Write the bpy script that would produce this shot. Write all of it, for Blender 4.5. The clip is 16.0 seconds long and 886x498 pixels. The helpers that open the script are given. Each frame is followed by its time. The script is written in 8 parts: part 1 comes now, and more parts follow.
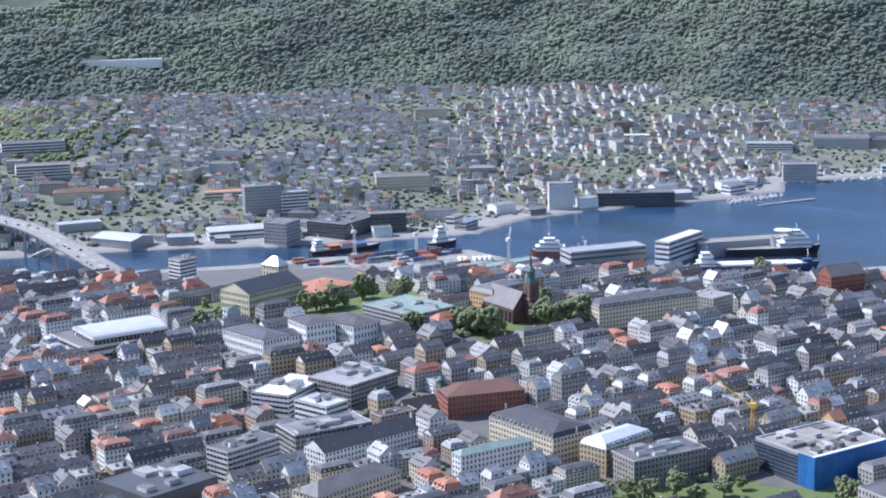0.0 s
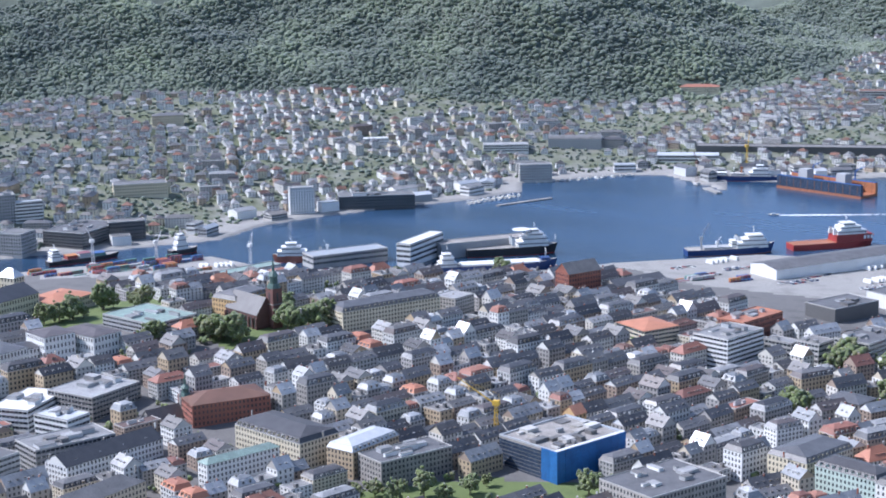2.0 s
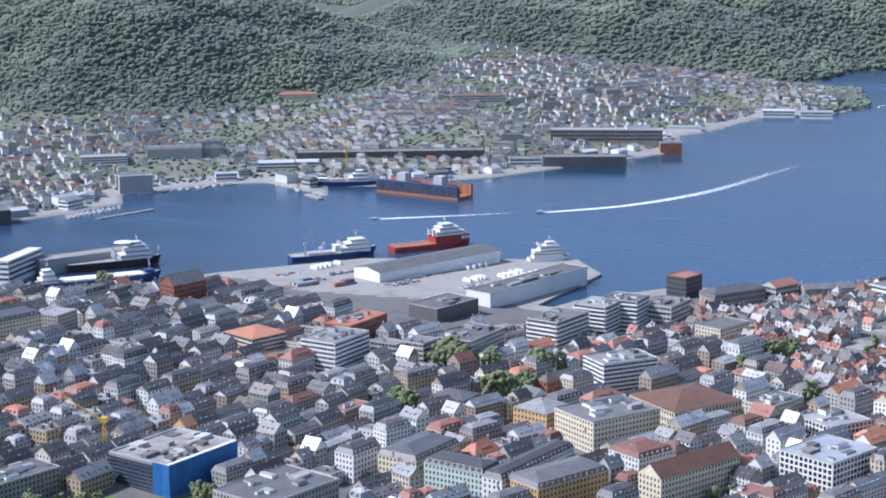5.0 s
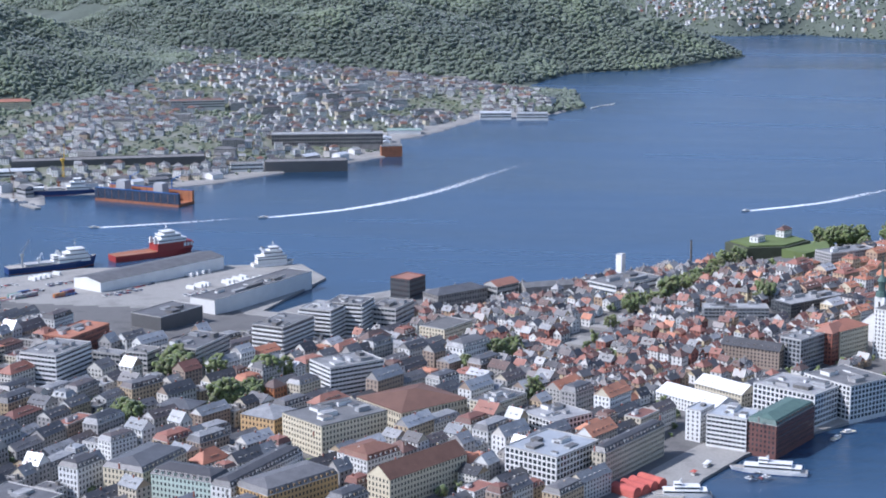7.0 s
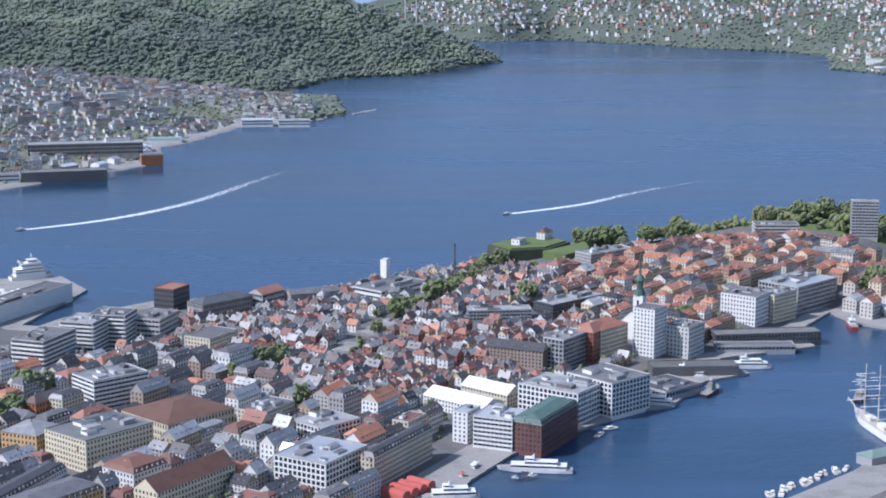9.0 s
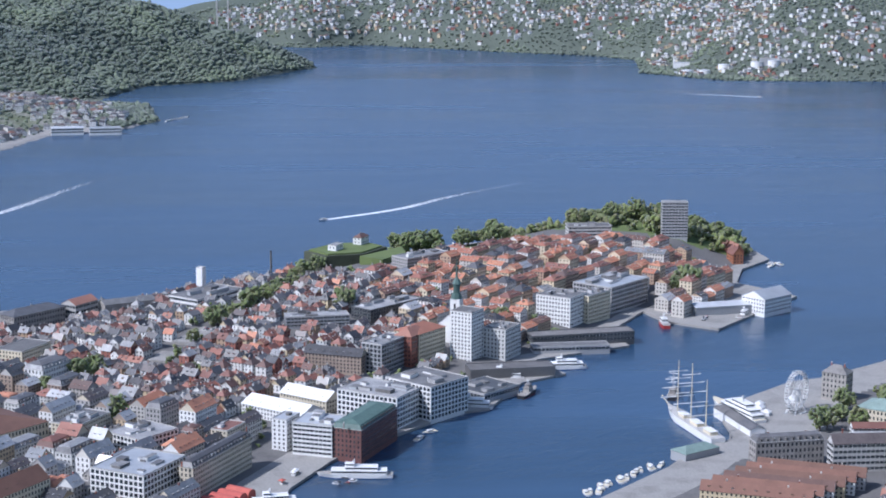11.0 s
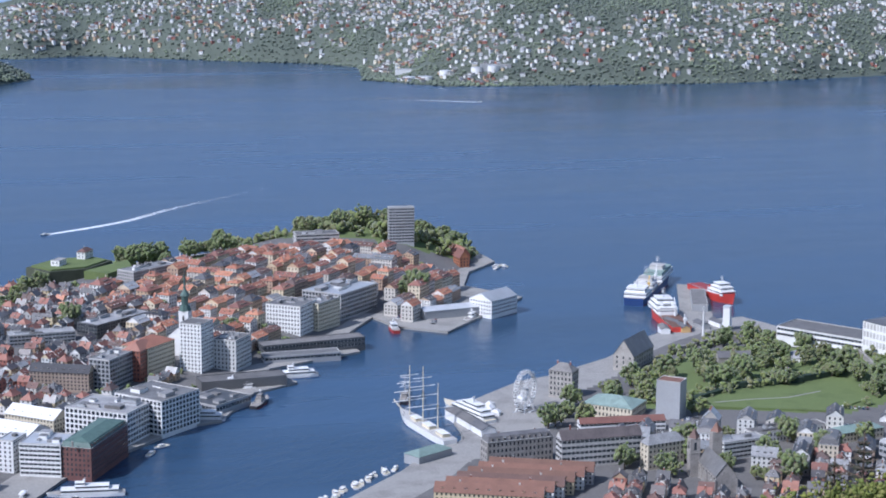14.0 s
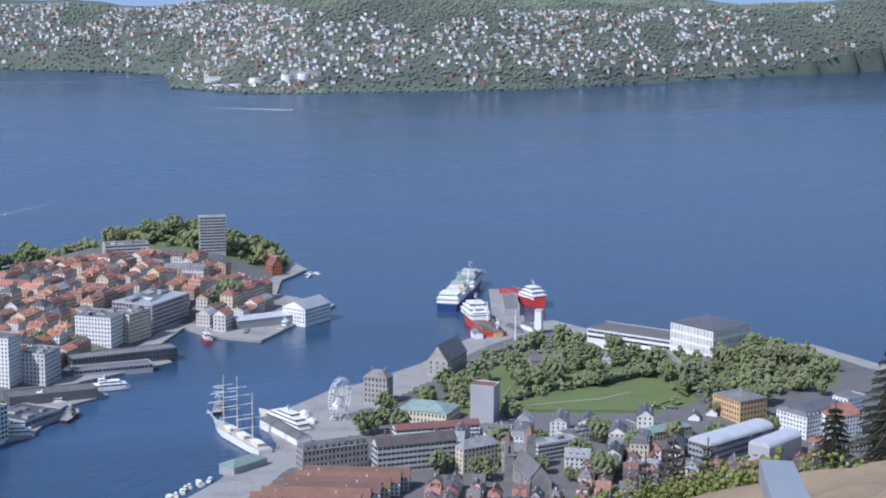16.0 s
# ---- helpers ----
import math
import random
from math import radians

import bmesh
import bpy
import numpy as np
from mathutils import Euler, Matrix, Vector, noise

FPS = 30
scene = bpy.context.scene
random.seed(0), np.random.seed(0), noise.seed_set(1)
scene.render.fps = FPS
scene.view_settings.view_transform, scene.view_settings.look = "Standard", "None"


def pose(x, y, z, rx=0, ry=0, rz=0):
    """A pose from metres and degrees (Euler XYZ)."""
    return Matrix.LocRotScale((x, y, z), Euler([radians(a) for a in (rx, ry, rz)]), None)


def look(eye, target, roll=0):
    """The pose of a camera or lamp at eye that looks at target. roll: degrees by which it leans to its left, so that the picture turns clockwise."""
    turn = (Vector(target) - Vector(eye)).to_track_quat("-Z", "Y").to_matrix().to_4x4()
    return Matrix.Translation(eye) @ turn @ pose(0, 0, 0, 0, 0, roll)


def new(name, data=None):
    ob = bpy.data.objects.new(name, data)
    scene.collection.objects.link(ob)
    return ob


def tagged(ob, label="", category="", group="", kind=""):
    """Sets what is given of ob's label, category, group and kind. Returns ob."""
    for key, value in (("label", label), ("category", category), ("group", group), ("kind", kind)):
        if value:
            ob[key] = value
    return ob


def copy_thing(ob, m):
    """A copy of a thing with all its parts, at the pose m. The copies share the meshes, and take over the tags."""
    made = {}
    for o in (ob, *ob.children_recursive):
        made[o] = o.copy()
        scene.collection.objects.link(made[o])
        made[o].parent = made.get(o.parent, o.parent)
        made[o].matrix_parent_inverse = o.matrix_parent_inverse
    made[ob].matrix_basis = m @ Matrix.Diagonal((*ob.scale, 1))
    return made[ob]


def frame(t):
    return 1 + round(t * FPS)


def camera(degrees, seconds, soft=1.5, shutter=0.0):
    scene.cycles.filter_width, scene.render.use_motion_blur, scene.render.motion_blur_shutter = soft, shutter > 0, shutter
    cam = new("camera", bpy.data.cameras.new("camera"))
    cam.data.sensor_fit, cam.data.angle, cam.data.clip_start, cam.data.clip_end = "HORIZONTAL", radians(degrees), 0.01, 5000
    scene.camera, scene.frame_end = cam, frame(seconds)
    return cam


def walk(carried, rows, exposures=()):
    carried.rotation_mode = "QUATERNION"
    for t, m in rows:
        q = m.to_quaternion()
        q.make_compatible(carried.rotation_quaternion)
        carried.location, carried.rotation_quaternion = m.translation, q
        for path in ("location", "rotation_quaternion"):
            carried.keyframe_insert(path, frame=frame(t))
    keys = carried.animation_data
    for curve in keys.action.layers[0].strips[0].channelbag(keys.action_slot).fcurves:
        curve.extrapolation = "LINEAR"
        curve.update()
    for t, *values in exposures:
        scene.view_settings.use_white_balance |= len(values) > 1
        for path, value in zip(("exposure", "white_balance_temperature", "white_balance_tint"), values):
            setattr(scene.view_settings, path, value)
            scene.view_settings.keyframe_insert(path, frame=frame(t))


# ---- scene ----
# A tripod-like pan from a mountain lookout, 350 m above a harbour town.
EYE = (0.0, 0.0, 350.0)
cam = camera(27.933, 16.0, soft=1.9)
# seconds, heading to the right, pitch, lean to the right (degrees)
PAN = [
    (0, 0.000, -11.435, 1.135),
    (0.5, 2.005, -11.451, 1.060),
    (1, 4.027, -11.459, 1.011),
    (1.5, 6.170, -11.451, 0.985),
    (2, 8.450, -11.444, 0.849),
    (2.5, 10.582, -11.437, 0.757),
    (3, 12.636, -11.416, 0.687),
    (5.5, 23.652, -11.316, 0.404),
    (6, 25.916, -11.305, 0.284),
    (6.5, 28.155, -11.278, 0.241),
    (7, 30.426, -11.235, 0.115),
    (7.5, 32.552, -11.180, -0.042),
    (8, 34.546, -11.126, -0.087),
    (8.5, 36.325, -11.076, -0.161),
    (9, 38.132, -11.026, -0.165),
    (9.5, 39.816, -10.977, -0.188),
    (10, 41.369, -10.917, -0.259),
    (12.5, 48.210, -10.692, -0.308),
    (13, 49.747, -10.630, -0.300),
    (13.5, 51.328, -10.585, -0.351),
    (14, 53.012, -10.521, -0.297),
    (14.5, 54.831, -10.466, -0.292),
    (15, 56.522, -10.393, -0.489),
    (15.5, 57.910, -10.307, -0.548),
    (16, 59.131, -10.242, -0.558),
]
walk(cam, [(t, pose(*EYE, 90 + p, 0, -a) @ pose(0, 0, 0, 0, 0, -r)) for t, a, p, r in PAN], [(0.0, 0.62, 5630, 17), (5.5, 0.45, 5660, 17), (9.0, 0.23, 5610, 17), (16.0, 0.14, 5570, 17)])

# ---- sky and sun ----
SUN_AZ, SUN_EL = -72.0, 46.0
world = bpy.data.worlds.new("sky")
scene.world = world
world.use_nodes = True
wn = world.node_tree.nodes
sky = wn.new("ShaderNodeTexSky")
sky.sky_type, sky.sun_disc = "NISHITA", False
sky.sun_elevation, sky.sun_rotation = radians(SUN_EL), radians(SUN_AZ)
sky.dust_density, sky.air_density = 1.0, 1.2
wn["Background"].inputs["Strength"].default_value = 0.115
world.node_tree.links.new(sky.outputs[0], wn["Background"].inputs["Color"])
sun_dir = Vector((math.sin(radians(SUN_AZ)) * math.cos(radians(SUN_EL)), math.cos(radians(SUN_AZ)) * math.cos(radians(SUN_EL)), math.sin(radians(SUN_EL))))
sun = new("sun", bpy.data.lights.new("sun", "SUN"))
sun.data.energy, sun.data.angle, sun.data.color = 4.2, radians(0.55), (1.0, 0.96, 0.9)
sun.matrix_world = look(sun_dir * 900, (0, 0, 0))

# ---- materials ----
MATS = {}


def mat(name, cols, rough=0.7, metal=0.0, grain=1.0, big=25.0, amount=0.35, bump=0.0, spec=0.5, spread=True):
    """A material with a palette chosen piece by piece, stains at a large scale and grain at a small one."""
    m = bpy.data.materials.new(name)
    m.use_nodes = True
    n, l = m.node_tree.nodes, m.node_tree.links
    b = n["Principled BSDF"]
    b.inputs["Metallic"].default_value, b.inputs["Specular IOR Level"].default_value = metal, spec
    ramp = n.new("ShaderNodeValToRGB")
    ramp.color_ramp.interpolation = "CONSTANT" if spread else "LINEAR"
    el = ramp.color_ramp.elements
    while len(el) < len(cols):
        el.new(0.5)
    for k, c in enumerate(cols):
        el[k].position, el[k].color = k / max(1, len(cols) if spread else len(cols) - 1), (*c, 1)
    geo = n.new("ShaderNodeNewGeometry")
    if spread:
        info = n.new("ShaderNodeObjectInfo")
        add = n.new("ShaderNodeMath")
        add.operation = "ADD"
        fr = n.new("ShaderNodeMath")
        fr.operation = "FRACT"
        l.new(info.outputs["Random"], add.inputs[0])
        l.new(geo.outputs["Random Per Island"], add.inputs[1])
        l.new(add.outputs[0], fr.inputs[0])
        l.new(fr.outputs[0], ramp.inputs["Fac"])
    noises = []
    for size, detail in ((big, 5.0), (grain, 3.0)):
        t = n.new("ShaderNodeTexNoise")
        t.inputs["Scale"].default_value, t.inputs["Detail"].default_value = 1.0 / size, detail
        l.new(geo.outputs["Position"], t.inputs["Vector"])
        noises.append(t)
    if not spread:
        l.new(noises[0].outputs["Fac"], ramp.inputs["Fac"])
    mix = n.new("ShaderNodeMath")
    mix.operation = "ADD"
    l.new(noises[0].outputs["Fac"], mix.inputs[0])
    l.new(noises[1].outputs["Fac"], mix.inputs[1])
    rng = n.new("ShaderNodeMapRange")
    rng.inputs["From Min"].default_value, rng.inputs["From Max"].default_value = 0.55, 1.45
    rng.inputs["To Min"].default_value, rng.inputs["To Max"].default_value = 1 - amount, 1 + amount * 0.6
    l.new(mix.outputs[0], rng.inputs["Value"])
    mul = n.new("ShaderNodeVectorMath")
    mul.operation = "SCALE"
    l.new(ramp.outputs["Color"], mul.inputs[0])
    l.new(rng.outputs[0], mul.inputs["Scale"])
    l.new(mul.outputs[0], b.inputs["Base Color"])
    rr = n.new("ShaderNodeMapRange")
    rr.inputs["To Min"].default_value, rr.inputs["To Max"].default_value = max(0.02, rough - 0.1), min(1, rough + 0.12)
    l.new(noises[1].outputs["Fac"], rr.inputs["Value"])
    l.new(rr.outputs[0], b.inputs["Roughness"])
    if bump:
        bp = n.new("ShaderNodeBump")
        bp.inputs["Distance"].default_value, bp.inputs["Strength"].default_value = bump, 0.6
        l.new(noises[1].outputs["Fac"], bp.inputs["Height"])
        l.new(bp.outputs[0], b.inputs["Normal"])
    MATS[name] = m
    return m


WHITE, CREAM, PALE = (0.72, 0.72, 0.7), (0.6, 0.54, 0.41), (0.58, 0.58, 0.57)
mat("plaster", [(0.68, 0.68, 0.66), (0.44, 0.43, 0.41), (0.56, 0.5, 0.39), (0.58, 0.58, 0.56), (0.33, 0.32, 0.31), (0.46, 0.36, 0.24), (0.72, 0.72, 0.7), (0.36, 0.35, 0.34), (0.55, 0.55, 0.53), (0.32, 0.25, 0.2), (0.62, 0.6, 0.55), (0.38, 0.36, 0.33)], 0.85, amount=0.25, grain=0.8)
mat("timber", [(0.7, 0.7, 0.68), (0.55, 0.54, 0.51), (0.55, 0.46, 0.3), (0.72, 0.72, 0.7), (0.42, 0.3, 0.2), (0.5, 0.52, 0.52), (0.66, 0.65, 0.62), (0.3, 0.12, 0.09), (0.42, 0.42, 0.41)], 0.75, amount=0.22, grain=0.6)
mat("timber_pale", [WHITE, (0.7, 0.69, 0.66), WHITE, (0.66, 0.6, 0.46), WHITE, (0.55, 0.56, 0.57), WHITE, (0.45, 0.36, 0.27), (0.72, 0.72, 0.7)], 0.75, amount=0.18, grain=0.6)
mat("slate", [(0.09, 0.09, 0.095), (0.12, 0.12, 0.125), (0.16, 0.155, 0.155), (0.085, 0.08, 0.08), (0.16, 0.155, 0.15), (0.055, 0.055, 0.06), (0.12, 0.1, 0.095), (0.3, 0.3, 0.3)], 0.42, amount=0.5, grain=0.9, big=6, bump=0.06, spec=0.6)
mat("tile", [(0.27, 0.125, 0.095), (0.2, 0.095, 0.075), (0.33, 0.16, 0.115), (0.15, 0.085, 0.07), (0.3, 0.135, 0.1), (0.13, 0.09, 0.08)], 0.65, amount=0.35, grain=0.7, big=7, bump=0.08)
mat("tile_orange", [(0.46, 0.2, 0.12), (0.4, 0.17, 0.105), (0.5, 0.23, 0.14), (0.34, 0.15, 0.1)], 0.65, amount=0.3, grain=0.7, big=7, bump=0.08)
mat("tile_brown", [(0.16, 0.085, 0.06), (0.2, 0.1, 0.07), (0.13, 0.075, 0.06)], 0.65, amount=0.35, grain=0.8, big=8, bump=0.08)
mat("felt", [(0.17, 0.17, 0.17), (0.24, 0.24, 0.24), (0.13, 0.13, 0.135), (0.2, 0.19, 0.18), (0.34, 0.34, 0.34), (0.15, 0.145, 0.14)], 0.65, amount=0.5, grain=1.2, big=7)
mat("zinc", [(0.5, 0.52, 0.54), (0.62, 0.63, 0.64), (0.44, 0.46, 0.48)], 0.45, metal=0.3, amount=0.25, grain=1.0, big=9)
mat("old_copper", [(0.075, 0.13, 0.115), (0.09, 0.15, 0.13)], 0.6, amount=0.4, big=5)
mat("town_metal", [(0.3, 0.31, 0.32), (0.42, 0.43, 0.44), (0.22, 0.23, 0.24), (0.52, 0.52, 0.52)], 0.42, metal=0.2, amount=0.4, grain=1.0, big=6, bump=0.04)
mat("copper", [(0.21, 0.29, 0.26), (0.24, 0.32, 0.285)], 0.6, amount=0.4, big=5)
mat("concrete", [(0.46, 0.45, 0.43), (0.52, 0.51, 0.49), (0.4, 0.39, 0.37)], 0.85, amount=0.3, big=12)
mat("white", [WHITE, (0.74, 0.74, 0.73)], 0.6, amount=0.15, big=9)
mat("grey_panel", [(0.33, 0.34, 0.35), (0.4, 0.4, 0.4)], 0.5, amount=0.2)
mat("dark_panel", [(0.08, 0.085, 0.09), (0.12, 0.12, 0.12)], 0.45, amount=0.3)
mat("cream", [CREAM, (0.64, 0.57, 0.42)], 0.85, amount=0.2)
mat("ochre", [(0.55, 0.36, 0.16), (0.6, 0.4, 0.2)], 0.85, amount=0.25)
mat("mint", [(0.46, 0.58, 0.52), (0.5, 0.6, 0.54)], 0.8, amount=0.2)
mat("brick", [(0.27, 0.1, 0.07), (0.31, 0.12, 0.085)], 0.85, amount=0.4, grain=0.5, big=6)
mat("stone", [(0.3, 0.28, 0.26), (0.36, 0.34, 0.31)], 0.9, amount=0.45, grain=0.9, big=6, bump=0.1)
mat("glass", [(0.035, 0.045, 0.055), (0.05, 0.06, 0.07), (0.025, 0.03, 0.04)], 0.12, amount=0.3, spec=0.7)
mat("dark_brick", [(0.13, 0.065, 0.06), (0.16, 0.075, 0.065)], 0.85, amount=0.4, grain=0.6, big=6)
mat("warm_plaster", [(0.62, 0.54, 0.4), (0.66, 0.65, 0.62), (0.5, 0.36, 0.24), (0.6, 0.5, 0.34), (0.72, 0.71, 0.68), (0.42, 0.3, 0.22), (0.55, 0.52, 0.47)], 0.85, amount=0.25, grain=0.8)
mat("mossy_stone", [(0.085, 0.095, 0.065), (0.12, 0.12, 0.09), (0.07, 0.08, 0.05)], 0.95, amount=0.4, big=7)
mat("blue_net", [(0.02, 0.12, 0.33), (0.025, 0.14, 0.38)], 0.6, amount=0.4, grain=1.5, big=7)
mat("blue_glass", [(0.03, 0.05, 0.085), (0.04, 0.06, 0.1)], 0.25, amount=0.5, big=9)
mat("asphalt", [(0.1, 0.1, 0.1), (0.15, 0.145, 0.14), (0.085, 0.085, 0.085)], 0.85, amount=0.4, big=20, grain=1.5, spread=False)
mat("paving", [(0.25, 0.24, 0.225), (0.31, 0.3, 0.28), (0.2, 0.195, 0.185)], 0.85, amount=0.4, big=18, grain=1.2, spread=False)
mat("suburb", [(0.09, 0.12, 0.06), (0.13, 0.155, 0.075), (0.2, 0.2, 0.175), (0.1, 0.13, 0.065)], 0.95, amount=0.5, big=30, grain=4, spread=False)
# far woodland ground, distance haze mixed into its blue-grey greens
mat("hazy_forest_floor", [(0.075, 0.096, 0.084), (0.095, 0.115, 0.09), (0.08, 0.1, 0.085)], 0.95, amount=0.4, big=60, grain=7, spread=False)
mat("grass", [(0.1, 0.14, 0.045), (0.125, 0.165, 0.055), (0.085, 0.12, 0.04)], 0.95, amount=0.3, big=14, grain=1.0, spread=False)
mat("rock", [(0.2, 0.18, 0.16), (0.28, 0.25, 0.22), (0.13, 0.13, 0.1)], 0.9, amount=0.4, big=8, spread=False)
mat("leaves", [(0.125, 0.165, 0.06), (0.145, 0.185, 0.065), (0.11, 0.145, 0.06), (0.16, 0.19, 0.075), (0.145, 0.16, 0.075)], 0.85, amount=0.4, big=6, grain=0.8, spec=0.2)
mat("spring_leaves", [(0.15, 0.19, 0.06), (0.17, 0.2, 0.065), (0.14, 0.16, 0.075), (0.18, 0.18, 0.085)], 0.85, amount=0.4, big=5, grain=0.8, spec=0.2)
for name in ("leaves", "spring_leaves"):
    MATS[name].node_tree.nodes["Principled BSDF"].inputs["Sheen Weight"].default_value = 0.3
# far tree crowns: greens paled and blued in the colour to imitate aerial haze
mat("hazy_crowns", [(0.085, 0.115, 0.095), (0.09, 0.12, 0.1), (0.1, 0.13, 0.105), (0.125, 0.155, 0.11), (0.15, 0.185, 0.115), (0.175, 0.21, 0.12), (0.18, 0.21, 0.125)], 0.95, amount=0.4, big=150, grain=22.0, spec=0.15, spread=False)
# sheen adds a hazy lightening at grazing angles
MATS["hazy_crowns"].node_tree.nodes["Principled BSDF"].inputs["Sheen Weight"].default_value = 0.35
mat("bush_leaves", [(0.16, 0.185, 0.045), (0.19, 0.21, 0.05), (0.13, 0.16, 0.04), (0.2, 0.195, 0.065)], 0.8, amount=0.4, big=2, grain=0.4, spec=0.3)
mat("needles", [(0.025, 0.045, 0.028), (0.035, 0.055, 0.03)], 0.8, amount=0.5, big=3, grain=0.4)
mat("bark", [(0.12, 0.09, 0.065)], 0.95, amount=0.4, grain=0.3, big=2)
mat("red_paint", [(0.36, 0.045, 0.035), (0.31, 0.04, 0.035)], 0.45, amount=0.3)
mat("red_hull", [(0.52, 0.06, 0.045), (0.46, 0.05, 0.04)], 0.4, amount=0.25)
mat("red_cloth", [(0.5, 0.13, 0.1), (0.46, 0.11, 0.09)], 0.9, amount=0.2, grain=0.6, big=3)
mat("navy_paint", [(0.02, 0.05, 0.16)], 0.4, amount=0.25)
mat("blue_paint", [(0.03, 0.13, 0.4), (0.02, 0.1, 0.3)], 0.45, amount=0.25)
mat("black_paint", [(0.03, 0.03, 0.035)], 0.45, amount=0.3)
mat("orange_paint", [(0.42, 0.17, 0.08), (0.36, 0.14, 0.07)], 0.6, amount=0.4, big=6)
mat("green_paint", [(0.1, 0.4, 0.12), (0.06, 0.28, 0.1)], 0.5, amount=0.2)
mat("yellow_paint", [(0.65, 0.42, 0.06)], 0.5, amount=0.2)
mat("steel", [(0.45, 0.46, 0.47), (0.35, 0.36, 0.38)], 0.4, metal=0.5, amount=0.25)
mat("car_paint", [WHITE, (0.05, 0.05, 0.055), (0.35, 0.36, 0.37), (0.02, 0.05, 0.15), (0.35, 0.03, 0.03), (0.6, 0.6, 0.6), WHITE], 0.3, amount=0.08)
mat("container", [(0.3, 0.06, 0.05), (0.05, 0.12, 0.3), (0.5, 0.2, 0.07), (0.5, 0.5, 0.5), (0.12, 0.25, 0.2), (0.25, 0.1, 0.12)], 0.6, amount=0.3)
mat("foam", [(0.8, 0.83, 0.86)], 0.9, amount=0.15, grain=2.0)
mat("thatch", [(0.36, 0.27, 0.16), (0.3, 0.22, 0.13)], 0.95, amount=0.35, grain=0.15, big=1.5)


def water_material():
    m = bpy.data.materials.new("water")
    m.use_nodes = True
    n, l = m.node_tree.nodes, m.node_tree.links
    b = n["Principled BSDF"]
    b.inputs["Roughness"].default_value, b.inputs["IOR"].default_value = 0.24, 1.33
    geo = n.new("ShaderNodeNewGeometry")
    scale = n.new("ShaderNodeMapping")
    scale.inputs["Scale"].default_value = (0.45, 1.0, 1.0)
    l.new(geo.outputs["Position"], scale.inputs["Vector"])
    last = None
    for size, dist in ((55.0, 0.55), (9.0, 0.28), (2.2, 0.12)):
        t = n.new("ShaderNodeTexNoise")
        t.inputs["Scale"].default_value, t.inputs["Detail"].default_value = 1 / size, 4
        l.new(scale.outputs[0], t.inputs["Vector"])
        bp = n.new("ShaderNodeBump")
        bp.inputs["Distance"].default_value, bp.inputs["Strength"].default_value = dist, 1.0
        l.new(t.outputs["Fac"], bp.inputs["Height"])
        if last:
            l.new(last.outputs[0], bp.inputs["Normal"])
        last = bp
    l.new(last.outputs[0], b.inputs["Normal"])
    # long streaks and broad patches where the wind roughens the surface
    turn = n.new("ShaderNodeMapping")
    turn.inputs["Rotation"].default_value = (0, 0, radians(40))
    l.new(geo.outputs["Position"], turn.inputs["Vector"])
    sums = []
    for size, along, gain in ((260.0, 0.16, 0.5), (60.0, 0.12, 0.32), (900.0, 0.5, 0.45)):
        st = n.new("ShaderNodeMapping")
        st.inputs["Scale"].default_value = (along / size, 1 / size, 1 / size)
        l.new(turn.outputs[0], st.inputs["Vector"])
        t = n.new("ShaderNodeTexNoise")
        t.inputs["Scale"].default_value, t.inputs["Detail"].default_value = 1.0, 4
        l.new(st.outputs[0], t.inputs["Vector"])
        g = n.new("ShaderNodeMath")
        g.operation = "MULTIPLY_ADD"
        g.inputs[1].default_value = gain
        l.new(t.outputs["Fac"], g.inputs[0])
        if sums:
            l.new(sums[-1].outputs[0], g.inputs[2])
        else:
            g.inputs[2].default_value = -0.135
        sums.append(g)
    ramp = n.new("ShaderNodeValToRGB")
    ramp.color_ramp.elements[0].position, ramp.color_ramp.elements[0].color = 0.36, (0.013, 0.035, 0.068, 1)
    ramp.color_ramp.elements[1].position, ramp.color_ramp.elements[1].color = 0.64, (0.041, 0.086, 0.16, 1)
    l.new(sums[-1].outputs[0], ramp.inputs["Fac"])
    l.new(ramp.outputs[0], b.inputs["Base Color"])
    rr = n.new("ShaderNodeMapRange")
    rr.inputs["From Min"].default_value, rr.inputs["From Max"].default_value = 0.3, 0.75
    rr.inputs["To Min"].default_value, rr.inputs["To Max"].default_value = 0.14, 0.36
    l.new(sums[-1].outputs[0], rr.inputs["Value"])
    l.new(rr.outputs[0], b.inputs["Roughness"])
    MATS["water"] = m


water_material()

# ---- lie of the land ----
CITY = [(-1100, 1500), (-700, 1625), (-418, 1644), (-304, 1645), (-196, 1661), (-123, 1690), (26, 1715), (85, 1639), (197, 1618), (229, 1583), (345, 1584), (400, 1600), (546, 1607), (733, 1517), (725, 1449), (618, 1357), (627, 1345), (658, 1361), (750, 1371), (831, 1339),
        (922, 1318), (976, 1321), (1054, 1330), (1136, 1338), (1270, 1325), (1400, 1285), (1500, 1225), (1535, 1150), (1500, 1080), (1475, 1044), (1413, 1032), (1356, 996), (1353, 961), (1348, 922), (1190, 891), (1179, 939), (1195, 978), (1114, 947), (1090, 905), (1000, 925),
        (985, 880), (942, 885), (873, 852), (849, 861), (809, 854), (770, 848), (713, 836), (660, 812), (560, 745), (640, 660), (720, 660)]
QUAY = [(772, 668), (861, 680), (898, 691), (943, 690), (970, 720), (1019, 744), (1092, 749), (1118, 740), (1197, 735), (1285, 747), (1365, 745), (1400, 720), (1384, 675), (1388, 609), (1437, 489), (1400, 420), (1500, 330), (1700, 100), (1500, -900), (-1300, -900)]
